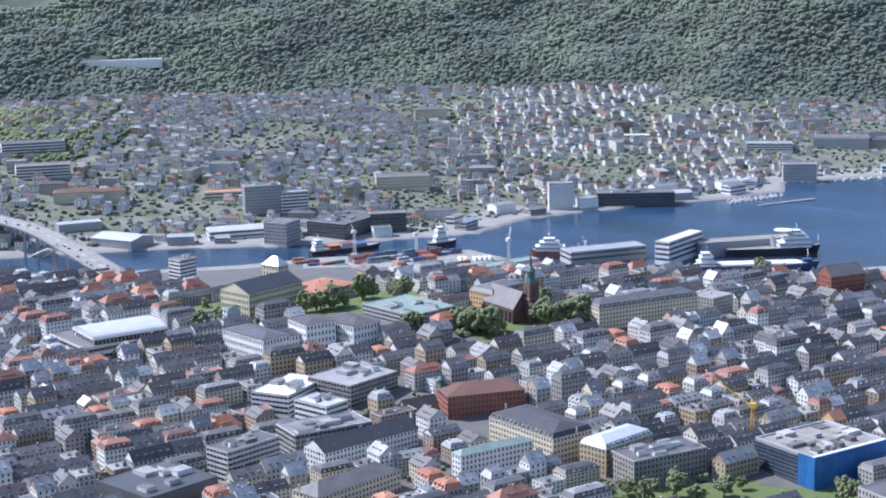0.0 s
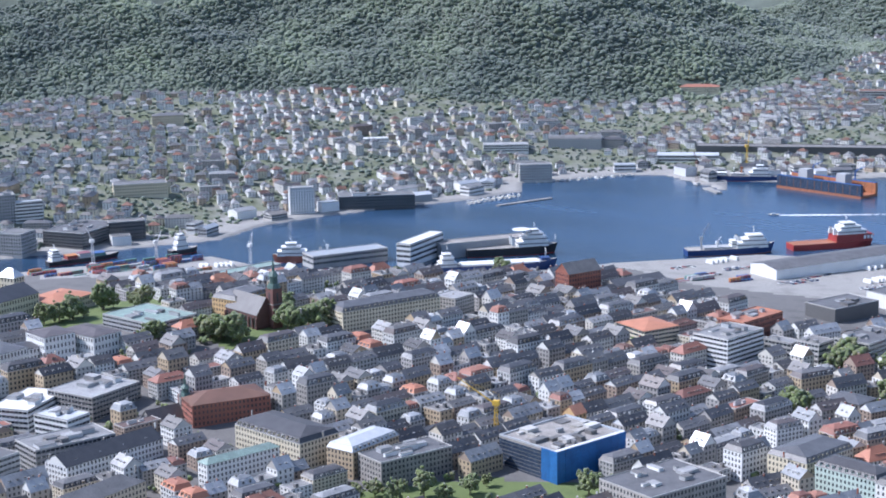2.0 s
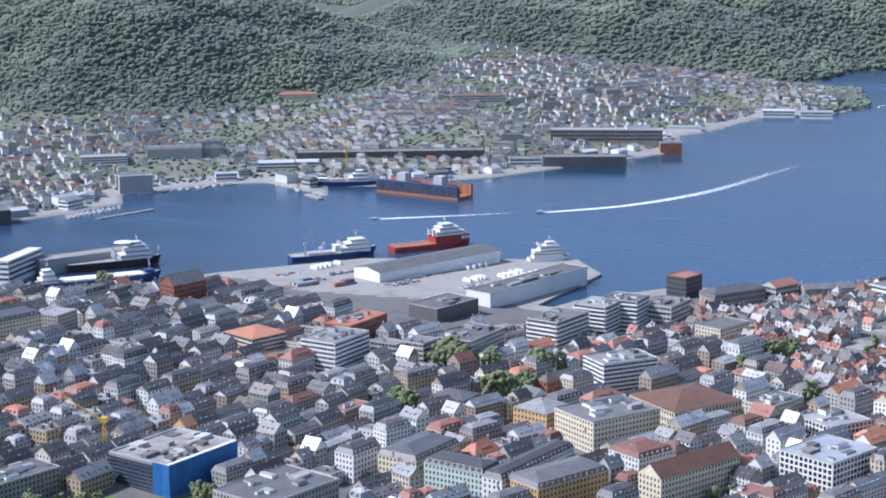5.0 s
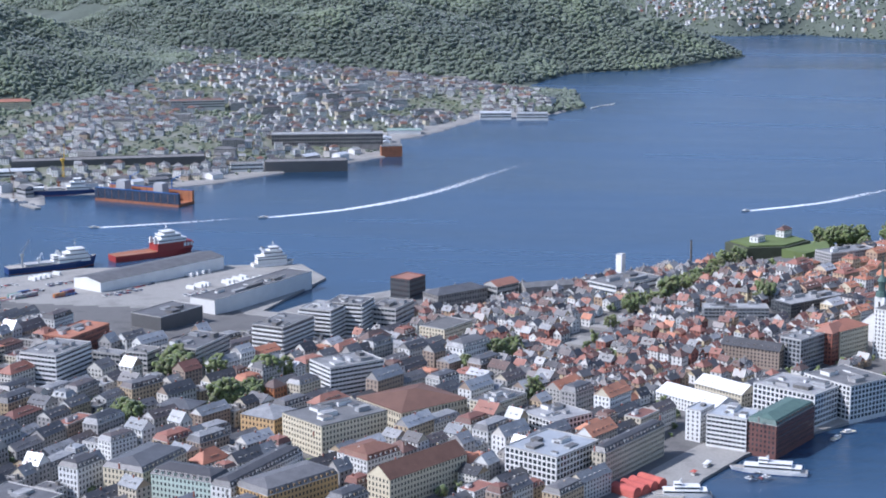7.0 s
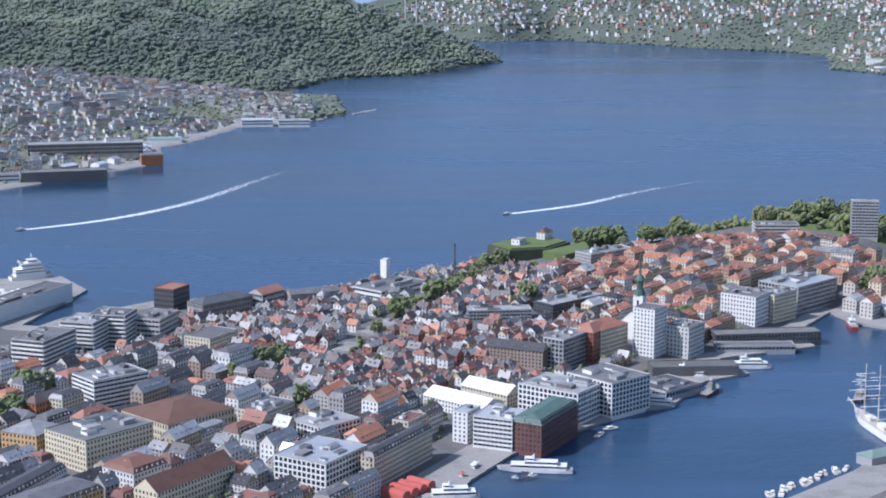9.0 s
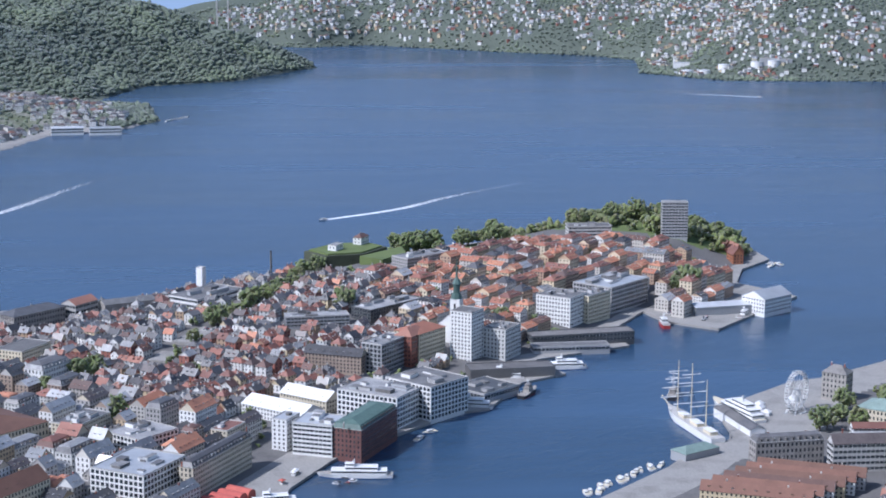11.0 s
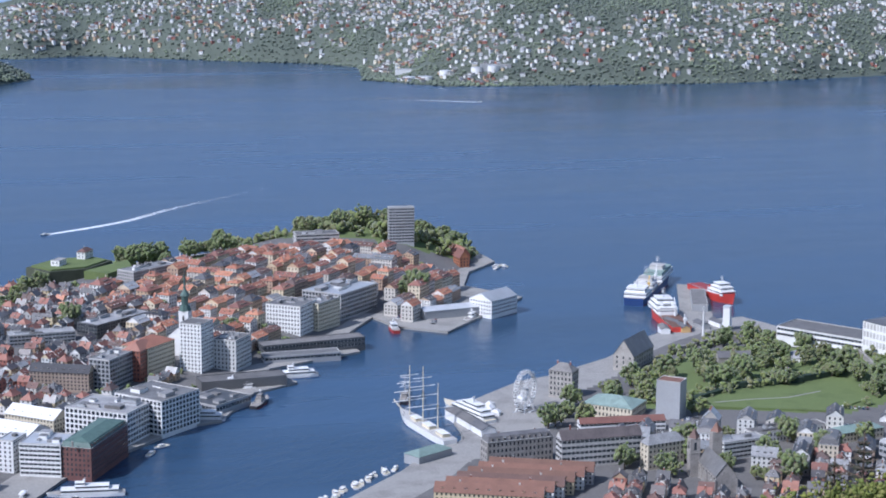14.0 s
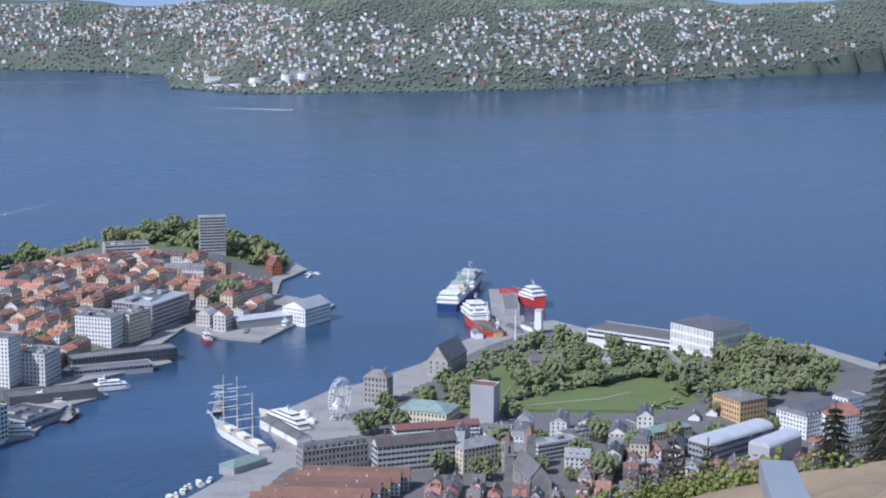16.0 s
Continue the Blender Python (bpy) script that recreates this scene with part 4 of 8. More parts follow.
site("apartment_building", 244.0, 1077.3, 10.9, 10.8, 12, 35.0, "yellow gabled house in the old town", "house", "ochre", "gable", "tile_orange", 3, 'punch', z=6.8, rise=5)
site("orange_house", 502.1, 1085.2, 12.7, 10.9, 13, 21.4, "small orange plastered house", "house", "orange_paint", "hip", "tile", 3, 'punch', z=4.8, rise=4)
site("office_building", 431.0, 1080.2, 21.9, 26.5, 12, 36.8, "slab of grey stone library with trees", "building", "stone", "hip", "slate", 3, 'punch', z=4.6, rise=3)
site("hillside_hall", -466.3, 2619.9, 117.6, 26.0, 6, 8.4, "long pale hillside building below the wood", "building", "white", "flat", "zinc", 1, None, z=106.6, stacks=0)
site("slab_block", -193.3, 1887.0, 40.1, 18.1, 30, 16.0, "tall grey slab block with many windows across the water", "building", "grey_panel", "flat", "felt", 9, 'punch', z=12.4, stacks=0, units=1)
site("slab_block", -159.8, 1891.7, 29.4, 13.2, 22, 16.8, "pale glass-fronted block beside a taller slab", "building", "white", "flat", "zinc", 6, 'band', z=11.9, stacks=0)
site("silo_house", -162.3, 1771.3, 28.0, 26.4, 22, 63.6, "pale concrete quay silo house", "building", "concrete", "flat", "felt", 6, 'punch', z=2.0, stacks=0)
site("tower_block", 130.4, 1933.6, 27.0, 12.1, 29, 5.2, "white apartment tower by the shore", "building", "white", "flat", "felt", 9, 'punch', z=1.8, stacks=0)
site("office_building", 215.6, 1957.1, 85.0, 26.0, 14, -0.9, "dark glass office row on the far shore", "building", "dark_panel", "flat", "felt", 4, 'band', z=1.6, stacks=0, units=2, frame='grey_panel')
site("office_building", -101.0, 1817.3, 68.7, 47.5, 16, 57.8, "dark blue-grey waterfront office", "building", "dark_panel", "flat", "felt", 5, 'band', z=2.0, stacks=0, units=2, frame='grey_panel')
site("office_building", -57.5, 1827.4, 37.5, 16.9, 19, 10.6, "dark cubic waterfront office", "building", "dark_panel", "flat", "felt", 5, 'band', z=1.6, stacks=0, frame='grey_panel')
site("warehouse", -212.8, 1808.4, 60.2, 26.0, 9, 16.2, "row of white quay sheds", "building", "white", "gable", "zinc", 2, 'band', z=1.6, rise=3, stacks=0)
site("warehouse", -325.7, 1777.7, 36.9, 51.5, 8, 61.6, "grey boat sheds with wavy pale roofs", "building", "grey_panel", "gable", "zinc", 1, None, z=2.0, rise=3, stacks=0)
site("warehouse", -378.7, 1823.0, 44.7, 20.1, 8, 22.1, "grey boat sheds with wavy pale roofs", "building", "grey_panel", "flat", "zinc", 1, None, z=9.5, stacks=0)
site("apartment_building", -479.8, 2078.4, 72.0, 26.0, 14, 15.1, "long grey terraced apartment slab on the hillside", "building", "grey_panel", "flat", "felt", 4, 'balcony', z=54.1, stacks=0)
site("apartment_building", -450.0, 1990.8, 59.2, 26.0, 14, 14.4, "long grey terraced apartment slab on the hillside", "building", "grey_panel", "flat", "felt", 4, 'balcony', z=39.9, stacks=0)
site("apartment_building", -398.6, 1909.2, 46.2, 20.8, 11, 13.0, "cream apartment slab with an orange roof", "building", "cream", "hip", "tile_brown", 4, 'punch', z=24.9, rise=3)
site("apartment_building", -362.7, 1921.6, 33.4, 15.0, 11, 13.1, "cream apartment slab with an orange roof", "building", "cream", "hip", "tile_brown", 4, 'punch', z=23.2, rise=3)
site("school", -240.8, 1942.9, 43.3, 19.5, 8, 9.5, "cream flat school across the fjord", "building", "cream", "flat", "tile_orange", 2, 'band', z=19.3, stacks=0)
site("apartment_building", -45.4, 2000.4, 59.9, 26.0, 14, 6.3, "cream apartment blocks on the slope", "building", "cream", "flat", "felt", 4, 'punch', z=17.9, stacks=0)
site("apartment_building", -13.2, 2409.4, 41.9, 18.8, 14, 3.1, "pale apartment block on the far slope", "building", "cream", "hip", "slate", 4, 'punch', z=43.2, rise=3)
site("church_hall", 254.2, 2293.3, 32.8, 14.8, 8, -2.2, "white building on the slope with a pale roof", "building", "white", "flat", "white", 2, 'punch', z=24.2, stacks=0)
site("office_building", 425.5, 2094.0, 39.2, 17.6, 20, -5.1, "pale waterfront block at the point", "building", "concrete", "flat", "felt", 6, 'punch', z=1.6, stacks=0)
site("office_building", 421.3, 2266.2, 58.2, 26.0, 10, -8.2, "long white factory by the water", "building", "white", "flat", "felt", 3, 'band', z=12.6, stacks=0)
site("warehouse", 517.4, 2283.1, 70.2, 26.0, 12, -12.4, "long grey shipyard hall", "building", "grey_panel", "vault", "felt", 2, None, z=12.6, rise=4, stacks=0)
site("viaduct_hall", 775.8, 2166.3, 243.1, 26.0, 9, -19.1, "long low dark harbour hall", "building", "dark_panel", "flat", "felt", 2, None, z=11.9, stacks=0, parapet='dark_panel')
site("warehouse", 1107.2, 2202.4, 154.0, 26.0, 16, -25.8, "long grey submarine-pen hall with many bays", "building", "stone", "flat", "felt", 3, 'grid', z=10.0, stacks=0)
site("warehouse", 1004.9, 2061.1, 106.3, 26.0, 12, -22.6, "dark flat shipyard hall", "building", "dark_panel", "flat", "felt", 2, None, z=1.6, stacks=0, parapet='dark_panel')
site("silo_house", 1150.1, 2191.9, 32.9, 14.8, 24, -18.1, "white square silo tower", "building", "white", "flat", "felt", 6, None, z=5.4, stacks=0)
site("warehouse", 1161.5, 2116.8, 29.0, 13.1, 13, -21.4, "orange brick shed on the point", "building", "orange_paint", "flat", "felt", 3, None, z=1.6, stacks=0)
site("quay_hall", 932.1, 2086.5, 41.2, 18.5, 10, -20.7, "small white quay halls", "building", "white", "flat", "felt", 2, 'band', z=2.6, stacks=0)
site("quay_hall", 640.6, 2176.7, 77.3, 26.0, 9, -15.8, "long pale quay hall", "building", "white", "gable", "zinc", 2, 'band', z=4.9, rise=2, stacks=0)
site("waterside_block", 428.5, 2133.7, 37.1, 16.7, 15, -5.5, "grey and brown block by the water", "building", "concrete", "flat", "felt", 4, 'punch', z=1.6, stacks=0)
site("old_school", 773.6, 2571.1, 58.5, 26.0, 9, -15.8, "long building with an orange roof under the wood", "building", "cream", "hip", "tile_orange", 3, 'punch', z=45.8, rise=3)
site("hillside_school", 1054.3, 2538.7, 82.5, 26.0, 12, -19.8, "large pale school among the houses", "building", "plaster", "flat", "tile_brown", 3, 'band', z=30.9, stacks=0)
site("jetty_hall", 1286.4, 2304.6, 50.0, 22.5, 5, -28.8, "low green-roofed jetty hall", "building", "white", "gable", "copper", 1, None, z=2.5, rise=2, stacks=0)
site("boathouse", 1548.3, 2355.7, 49.0, 22.0, 9, -30.6, "white boathouse by the headland", "building", "white", "flat", "zinc", 2, 'band', z=1.6, stacks=0)
site("boathouse", 1503.5, 2394.0, 49.1, 22.1, 9, -29.4, "white boathouse by the headland", "building", "white", "gable", "zinc", 2, 'band', z=1.6, rise=2, stacks=0)
site("oil_depot_hall", 3152.6, 2463.5, 75.9, 26.0, 10, -49.7, "long white depot hall on the far shore", "building", "white", "flat", "zinc", 2, None, z=6.5, stacks=0)
site("oil_depot_hall", 3192.2, 2262.9, 68.0, 26.0, 14, -51.9, "blue-grey depot hall on the far shore", "building", "grey_panel", "flat", "felt", 3, None, z=22.6, stacks=0)


site("market_warehouse", 749, 931, 54, 23, 9, -79, "long white warehouse with a bright pitched metal roof", "building", "white", "gable", "white", 3, "punch", z=2.4, rise=5, dormers=6, stacks=0)
site("market_warehouse", 781, 938, 42, 19, 10, -79, "white gabled warehouse with a row of roof dormers", "building", "cream", "gable", "white", 3, "punch", z=2.4, rise=5, dormers=5, stacks=0)
site("apartment_terrace", 851, 993, 46, 13, 14, -62, "grey plastered terrace with a slate roof and dormers", "building", "plaster", "gable", "slate", 5, "punch", rise=5, dormers=8, stacks=3)
site("parish_centre", 982, 1079, 64, 22, 9, 5, "low dark flat-roofed modern complex on the ridge", "building", "dark_panel", "flat", "felt", 3, "band", stacks=0, units=3, parapet="dark_panel", frame="grey_panel")
site("parish_centre", 914, 1090, 52, 17, 9, -32, "low grey flat-roofed row below the ridge street", "building", "grey_panel", "flat", "felt", 3, "band", stacks=0, units=2)

# ---- ships and boats ----
def hull_kit(L, B, D, m, boot="red_paint", bow=0.3, sheer=1.6, deck="stone"):
    k, n = Kit(), 15
    rows = []
    for i in range(n):
        s = i / (n - 1)
        q = max(0.0, (s - (1 - bow)) / bow)
        hb = B / 2 * (1 - q ** 2.3) * (0.86 + 0.14 * min(1, s / 0.15))
        hw = B / 2 * (1 - q ** 1.5) * (0.8 + 0.2 * min(1, s / 0.2))
        z = D + sheer * max(0, (s - 0.55) / 0.45) ** 2
        x = (s - 0.5) * L
        xw = x - 0.035 * L * q
        rows.append([(xw, -hw, -1.2), (xw, -hw, 0.5), (x, -hb, z), (x, hb, z), (xw, hw, 0.5), (xw, hw, -1.2)])
    for r in rows:
        k.v += r
    for i in range(n - 1):
        a, b = i * 6, i * 6 + 6
        for j, mm in ((0, boot), (1, m), (2, deck), (3, m), (4, boot)):
            k.f.append((a + j, b + j, b + j + 1, a + j + 1))
            k.m.append(mm)
    k.f.append((0, 1, 2, 3, 4, 5))
    k.m.append(m)
    return k


def ship(name, label, stern, bow, B, D, m, tiers, extras=(), boot="red_paint", deck="stone", sheer=1.6, bowl=0.3, stripe=None, category="ship"):
    """stern and bow: places on the water. tiers: (from, to, width, base, top, material), shares of the length from the stern."""
    a, b = Vector(stern), Vector(bow)
    L = (b - a).length
    c = (a + b) / 2
    root = put(name, hull_kit(L, B, D, m, boot, bowl, sheer, deck), pose(c.x, c.y, 0, 0, 0, math.degrees(math.atan2(b.y - a.y, b.x - a.x))), label, category)
    # bulwark rail along the sheer
    k = Kit()
    for sgn in (-1, 1):
        for i in range(9):
            u0, u1 = -0.46 + i * 0.092, -0.46 + (i + 1) * 0.092
            if u1 > 0.5 - bowl:
                break
            k.bar((u0 * L, sgn * B * 0.46, D + 0.9), (u1 * L, sgn * B * 0.46, D + 0.9), 0.09, "white")
            k.bar((u1 * L, sgn * B * 0.46, D), (u1 * L, sgn * B * 0.46, D + 0.9), 0.07, "white")
    if k.f:
        part("railing", k, root)
    for x0, x1, w, z0, z1, mm in tiers:
        k = Kit()
        x0, x1, y = (x0 - 0.5) * L, (x1 - 0.5) * L, B * w / 2
        k.box(x0, x1, -y, y, z0, z1, mm, taper=min(0.35, y * 0.15))
        k.box(x0 - 0.25, x1 + 0.25, -y - 0.2, y + 0.2, z1, z1 + 0.18, mm, bottom=True)
        house = part("deckhouse", k, root)
        if z1 - z0 > 1.6 and mm == "white":
            g = Kit()
            t = min(0.35, y * 0.15) * 0.5
            zz = z0 + (z1 - z0) * 0.5
            while zz < z1 - 0.6:
                g.box(x0 + t - 0.06, x1 - t + 0.06, -y + t - 0.06, y - t + 0.06, zz, zz + 0.75, "glass", bottom=True)
                zz += 2.7
            part("window_band", g, house)
    for kind, x, *v in extras:
        x = (x - 0.5) * L
        k = Kit()
        if kind == "mast":
            z0, h = v
            k.tube(x, 0, z0, z0 + h, 0.35, 0.15, "steel", 6)
            for q in (0.4, 0.65, 0.85):
                k.box(x - 0.2, x + 0.2, -h * 0.22, h * 0.22, z0 + h * q, z0 + h * q + 0.25, "white", bottom=True)
            k.tube(x + 0.6, 0.5, z0 + h * 0.5, z0 + h * 0.5 + 1.2, 0.8, 0.4, "white", 8)
            part("mast", k, root)
        elif kind == "funnel":
            z0, h, mm = v
            for y in (-B * 0.25, B * 0.25):
                k = Kit()
                k.box(x - 1.6, x + 1.6, y - 0.9, y + 0.9, z0, z0 + h, mm, taper=0.25)
                k.box(x - 1.2, x + 1.2, y - 0.6, y + 0.6, z0 + h, z0 + h + 0.5, "black_paint")
                part("funnel", k, root)
        elif kind == "crane":
            z0, h, mm = v
            k.tube(x, -B * 0.25, z0, z0 + h * 0.4, 1.1, 0.9, mm, 8)
            k.box(x - 1.6, x + 1.6, -B * 0.25 - 1.4, -B * 0.25 + 1.4, z0 + h * 0.4, z0 + h * 0.4 + 2.2, mm, bottom=True)
            for e in (-0.5, 0.5):
                k.bar((x, -B * 0.25 + e, z0 + h * 0.45), (x + h * 0.3, -B * 0.25 + e * 0.4, z0 + h), 0.22, mm)
            k.bar((x - 1.5, -B * 0.25, z0 + h * 0.6), (x + h * 0.3, -B * 0.25, z0 + h), 0.1, mm)
            k.bar((x + h * 0.3, -B * 0.25, z0 + h), (x + h * 0.34, -B * 0.25, z0 + h * 0.45), 0.14, mm)
            part("deck_crane", k, root)
        elif kind == "bars":
            n, z, w, mm = v
            for q in range(n):
                if q != 3:
                    for sgn in (-1, 1):
                        y = sgn * (B / 2 + 0.04)
                        k.box(x + q * w * 1.4, x + q * w * 1.4 + w, min(y, y + sgn * 0.05), max(y, y + sgn * 0.05), z, z + w * 1.3, mm, bottom=True)
            part("marking", k, root, "row of pale marks along the hull")
        elif kind == "pad":
            z0, r = v
            k.tube(x, 0, z0, z0 + 0.4, r, r, "white", 14)
            k.tube(x, 0, z0 - 4, z0, 0.6, 0.6, "steel", 6)
            part("landing_deck", k, root)
        elif kind == "hatch":
            length, z0, mm = v
            k.box(x, x + length * L, -B * 0.42, B * 0.42, z0, z0 + 1.3, mm, bottom=True)
            part("hatch_cover", k, root)
    return root


ship("cargo_ship", "dark blue ro-ro cargo ship with a white deckhouse at its quay", (229.5, 1590.5), (344.8, 1594.3), 19, 8.5, "navy_paint",
     [(0.02, 0.16, 0.85, 8.5, 12, "white"), (0.04, 0.14, 0.7, 12, 17, "white"), (0.05, 0.12, 0.5, 17, 20, "white"), (0.86, 0.93, 0.5, 9.5, 12, "navy_paint")],
     [("hatch", 0.2, 0.64, 8.6, "white"), ("mast", 0.09, 20, 9), ("mast", 0.9, 10, 12), ("bars", 0.46, 9, 4.0, 2.4, "white")], sheer=2)
ship("ferry", "white ferry with a dark red hull beside the quay shed", (150, 1678), (84, 1684), 15, 6.5, "brick",
     [(0.5, 0.92, 0.9, 6.5, 11, "white"), (0.58, 0.86, 0.8, 11, 15, "white"), (0.64, 0.8, 0.6, 15, 18.5, "white"), (0.1, 0.4, 0.7, 6.5, 9, "white")], [("mast", 0.72, 18.5, 7), ("funnel", 0.3, 9, 4, "white"), ("crane", 0.2, 8, 12, "white")])
ship("supply_ship", "black and white supply ship with a helicopter deck behind the shed", (270, 1668), (362, 1672), 18, 8, "black_paint",
     [(0.55, 0.88, 0.9, 8, 13, "white"), (0.6, 0.86, 0.8, 13, 17, "white"), (0.66, 0.82, 0.65, 17, 21, "white"), (0.7, 0.78, 0.45, 21, 24, "white")], [("mast", 0.74, 24, 7), ("pad", 0.6, 24, 9), ("funnel", 0.5, 9, 8, "white"), ("mast", 0.97, 10, 9)])
ship("offshore_ship", "dark blue offshore ship with white bridge and deck crane", (478, 1628), (567, 1628), 18, 6, "navy_paint",
     [(0.55, 0.9, 0.92, 6, 11, "white"), (0.62, 0.88, 0.82, 11, 14.5, "white"), (0.68, 0.85, 0.7, 14.5, 18, "white"), (0.5, 0.56, 0.6, 6, 13, "white"), (0.2, 0.5, 0.7, 6, 7.5, "grey_panel")], [("mast", 0.76, 18, 9), ("crane", 0.16, 6, 26, "steel"), ("funnel", 0.58, 13, 4, "white"), ("crane", 0.34, 6, 12, "white")], boot="orange_paint", sheer=4)
ship("offshore_ship", "deep red offshore ship with white bridge and orange working deck", (584, 1632), (673, 1640), 20, 6, "red_paint",
     [(0.5, 0.93, 0.95, 6, 13, "red_paint"), (0.52, 0.86, 0.85, 13, 17, "white"), (0.56, 0.8, 0.75, 17, 21, "white"), (0.6, 0.74, 0.6, 21, 24, "white")], [("mast", 0.66, 24, 8), ("funnel", 0.5, 13, 6, "white"), ("bars", 0.82, 3, 8.5, 2.6, "white")], deck="orange_paint", sheer=4)
ship("ferry", "white fast ferry moored behind the terminal", (687, 1530), (728, 1524), 13, 5, "white", [(0.1, 0.8, 0.9, 5, 12, "white"), (0.25, 0.7, 0.8, 12, 17, "white"), (0.4, 0.62, 0.6, 17, 20, "white")], [("mast", 0.5, 20, 6), ("funnel", 0.25, 17, 3, "white")])
ship("coaster", "navy hulled ship with white superstructure at the shipyard", (710, 2030), (626, 2055), 14, 6, "navy_paint", [(0.1, 0.4, 0.9, 6, 10, "white"), (0.15, 0.35, 0.8, 10, 15, "white"), (0.2, 0.3, 0.6, 15, 19, "white"), (0.7, 0.95, 0.7, 7, 10, "white"), (0.45, 0.65, 0.6, 6, 9, "concrete")], [("mast", 0.25, 19, 9), ("mast", 0.6, 8, 12), ("crane", 0.5, 7, 16, "orange_paint")])
ship("research_ship", "large white and grey ship at the north quay", (1386, 824), (1526, 872), 22, 7, "navy_paint", [(0.03, 0.22, 0.95, 7, 11, "white"), (0.05, 0.17, 0.8, 11, 15, "white"), (0.3, 0.44, 0.8, 7, 13, "white"), (0.33, 0.41, 0.6, 13, 17, "concrete"), (0.55, 0.93, 0.9, 7, 12, "white"), (0.58, 0.9, 0.8, 12, 15, "copper"), (0.68, 0.78, 0.6, 15, 19, "concrete")], [("mast", 0.37, 17, 11), ("mast", 0.1, 15, 8), ("mast", 0.73, 19, 9), ("crane", 0.48, 7, 18, "white"), ("crane", 0.26, 7, 14, "yellow_paint"), ("funnel", 0.2, 11, 6, "white")])
ship("offshore_ship", "orange-red offshore ship with a brown open deck", (1313, 732), (1380, 797), 20, 6.5, "red_hull", [(0.55, 0.93, 0.92, 6.5, 11, "white"), (0.6, 0.88, 0.85, 11, 15, "white"), (0.64, 0.82, 0.7, 15, 18.5, "white"), (0.5, 0.55, 0.8, 6.5, 13, "white")], [("mast", 0.72, 18.5, 9), ("funnel", 0.56, 11, 7, "white"), ("crane", 0.46, 6.5, 16, "white"), ("crane", 0.1, 6.5, 9, "white"), ("mast", 0.9, 11, 6)], deck="tile_brown", sheer=4)
ship("offshore_ship", "bright red offshore ship with a white bridge", (1484, 816), (1446, 752), 17, 7, "red_hull", [(0.5, 0.86, 0.9, 7, 10.5, "white"), (0.56, 0.82, 0.8, 10.5, 14, "white"), (0.6, 0.76, 0.65, 14, 17, "white")], [("mast", 0.68, 17, 7), ("funnel", 0.5, 8, 5, "red_paint")], deck="red_paint", sheer=4)
ship("container_ship", "low dark coaster with stacked boxes at the container quay", (-130, 1712), (-62, 1742), 13, 4.5, "black_paint", [(0.04, 0.16, 0.9, 4.5, 12, "white"), (0.06, 0.14, 0.8, 12, 15, "white"), (0.25, 0.4, 0.8, 4.5, 8, "container"), (0.42, 0.58, 0.8, 4.5, 9, "container"), (0.6, 0.78, 0.8, 4.5, 7.5, "container")], [("mast", 0.1, 15, 6)])
ship("ferry", "short white ship with a tall wheelhouse", (-14, 1738), (14, 1752), 10, 5, "black_paint", [(0.2, 0.6, 0.9, 5, 11, "white"), (0.25, 0.55, 0.8, 11, 17, "white"), (0.3, 0.5, 0.7, 17, 20, "white")], [("mast", 0.4, 20, 6)])
ship("motor_yacht", "large white motor yacht with stepped decks", (984, 698), (1006, 756), 11, 4, "white", [(0.05, 0.72, 0.88, 4, 6.8, "white"), (0.12, 0.64, 0.78, 6.8, 9.4, "white"), (0.22, 0.52, 0.65, 9.4, 11.8, "white")], [("mast", 0.36, 11.8, 5)], boot="navy_paint", deck="cream")
FAST = [((722, 788), (688, 822), "white catamaran ferry at the market quay"), ((955, 895), (933, 921), "white express boat with a long cabin"), ((1014, 885), (984, 908), "white express boat at the jetty"), ((879, 854), (858, 880), "white and blue express boat"), ((646, 787), (616, 806), "white passenger catamaran with open upper deck")]
for s, b, label in FAST:
    ship("express_boat", label, s, b, 9, 2.6, "white", [(0.08, 0.8, 0.92, 2.6, 5, "white"), (0.2, 0.62, 0.75, 5, 7.2, "white"), (0.5, 0.62, 0.5, 7.2, 9, "white")], [("mast", 0.5, 8, 4)], boot="navy_paint", sheer=0.6, category="boat")
ship("tug", "small dark work boat beside the jetty", (912, 858), (938, 868), 7, 2.6, "black_paint", [(0.35, 0.65, 0.7, 2.6, 6, "stone"), (0.4, 0.6, 0.5, 6, 8, "stone")], [("mast", 0.5, 8, 4)], category="boat")
ship("tug", "dark old motor vessel with sails furled", (988, 780), (1012, 796), 6.5, 3, "black_paint", [(0.3, 0.6, 0.7, 3, 6, "stone")], [("mast", 0.45, 4, 16), ("mast", 0.75, 4, 13)], category="boat")
ship("tug", "white work boat at the pier", (1236, 905), (1262, 912), 6, 2.5, "white", [(0.35, 0.7, 0.7, 2.5, 6, "white")], [("mast", 0.5, 6, 4)], category="boat")
ship("tug", "red and white tug beside the quay", (1163, 925), (1180, 945), 7, 3, "red_paint", [(0.35, 0.7, 0.7, 3, 6.5, "white")], [("mast", 0.5, 6.5, 5)], category="boat")


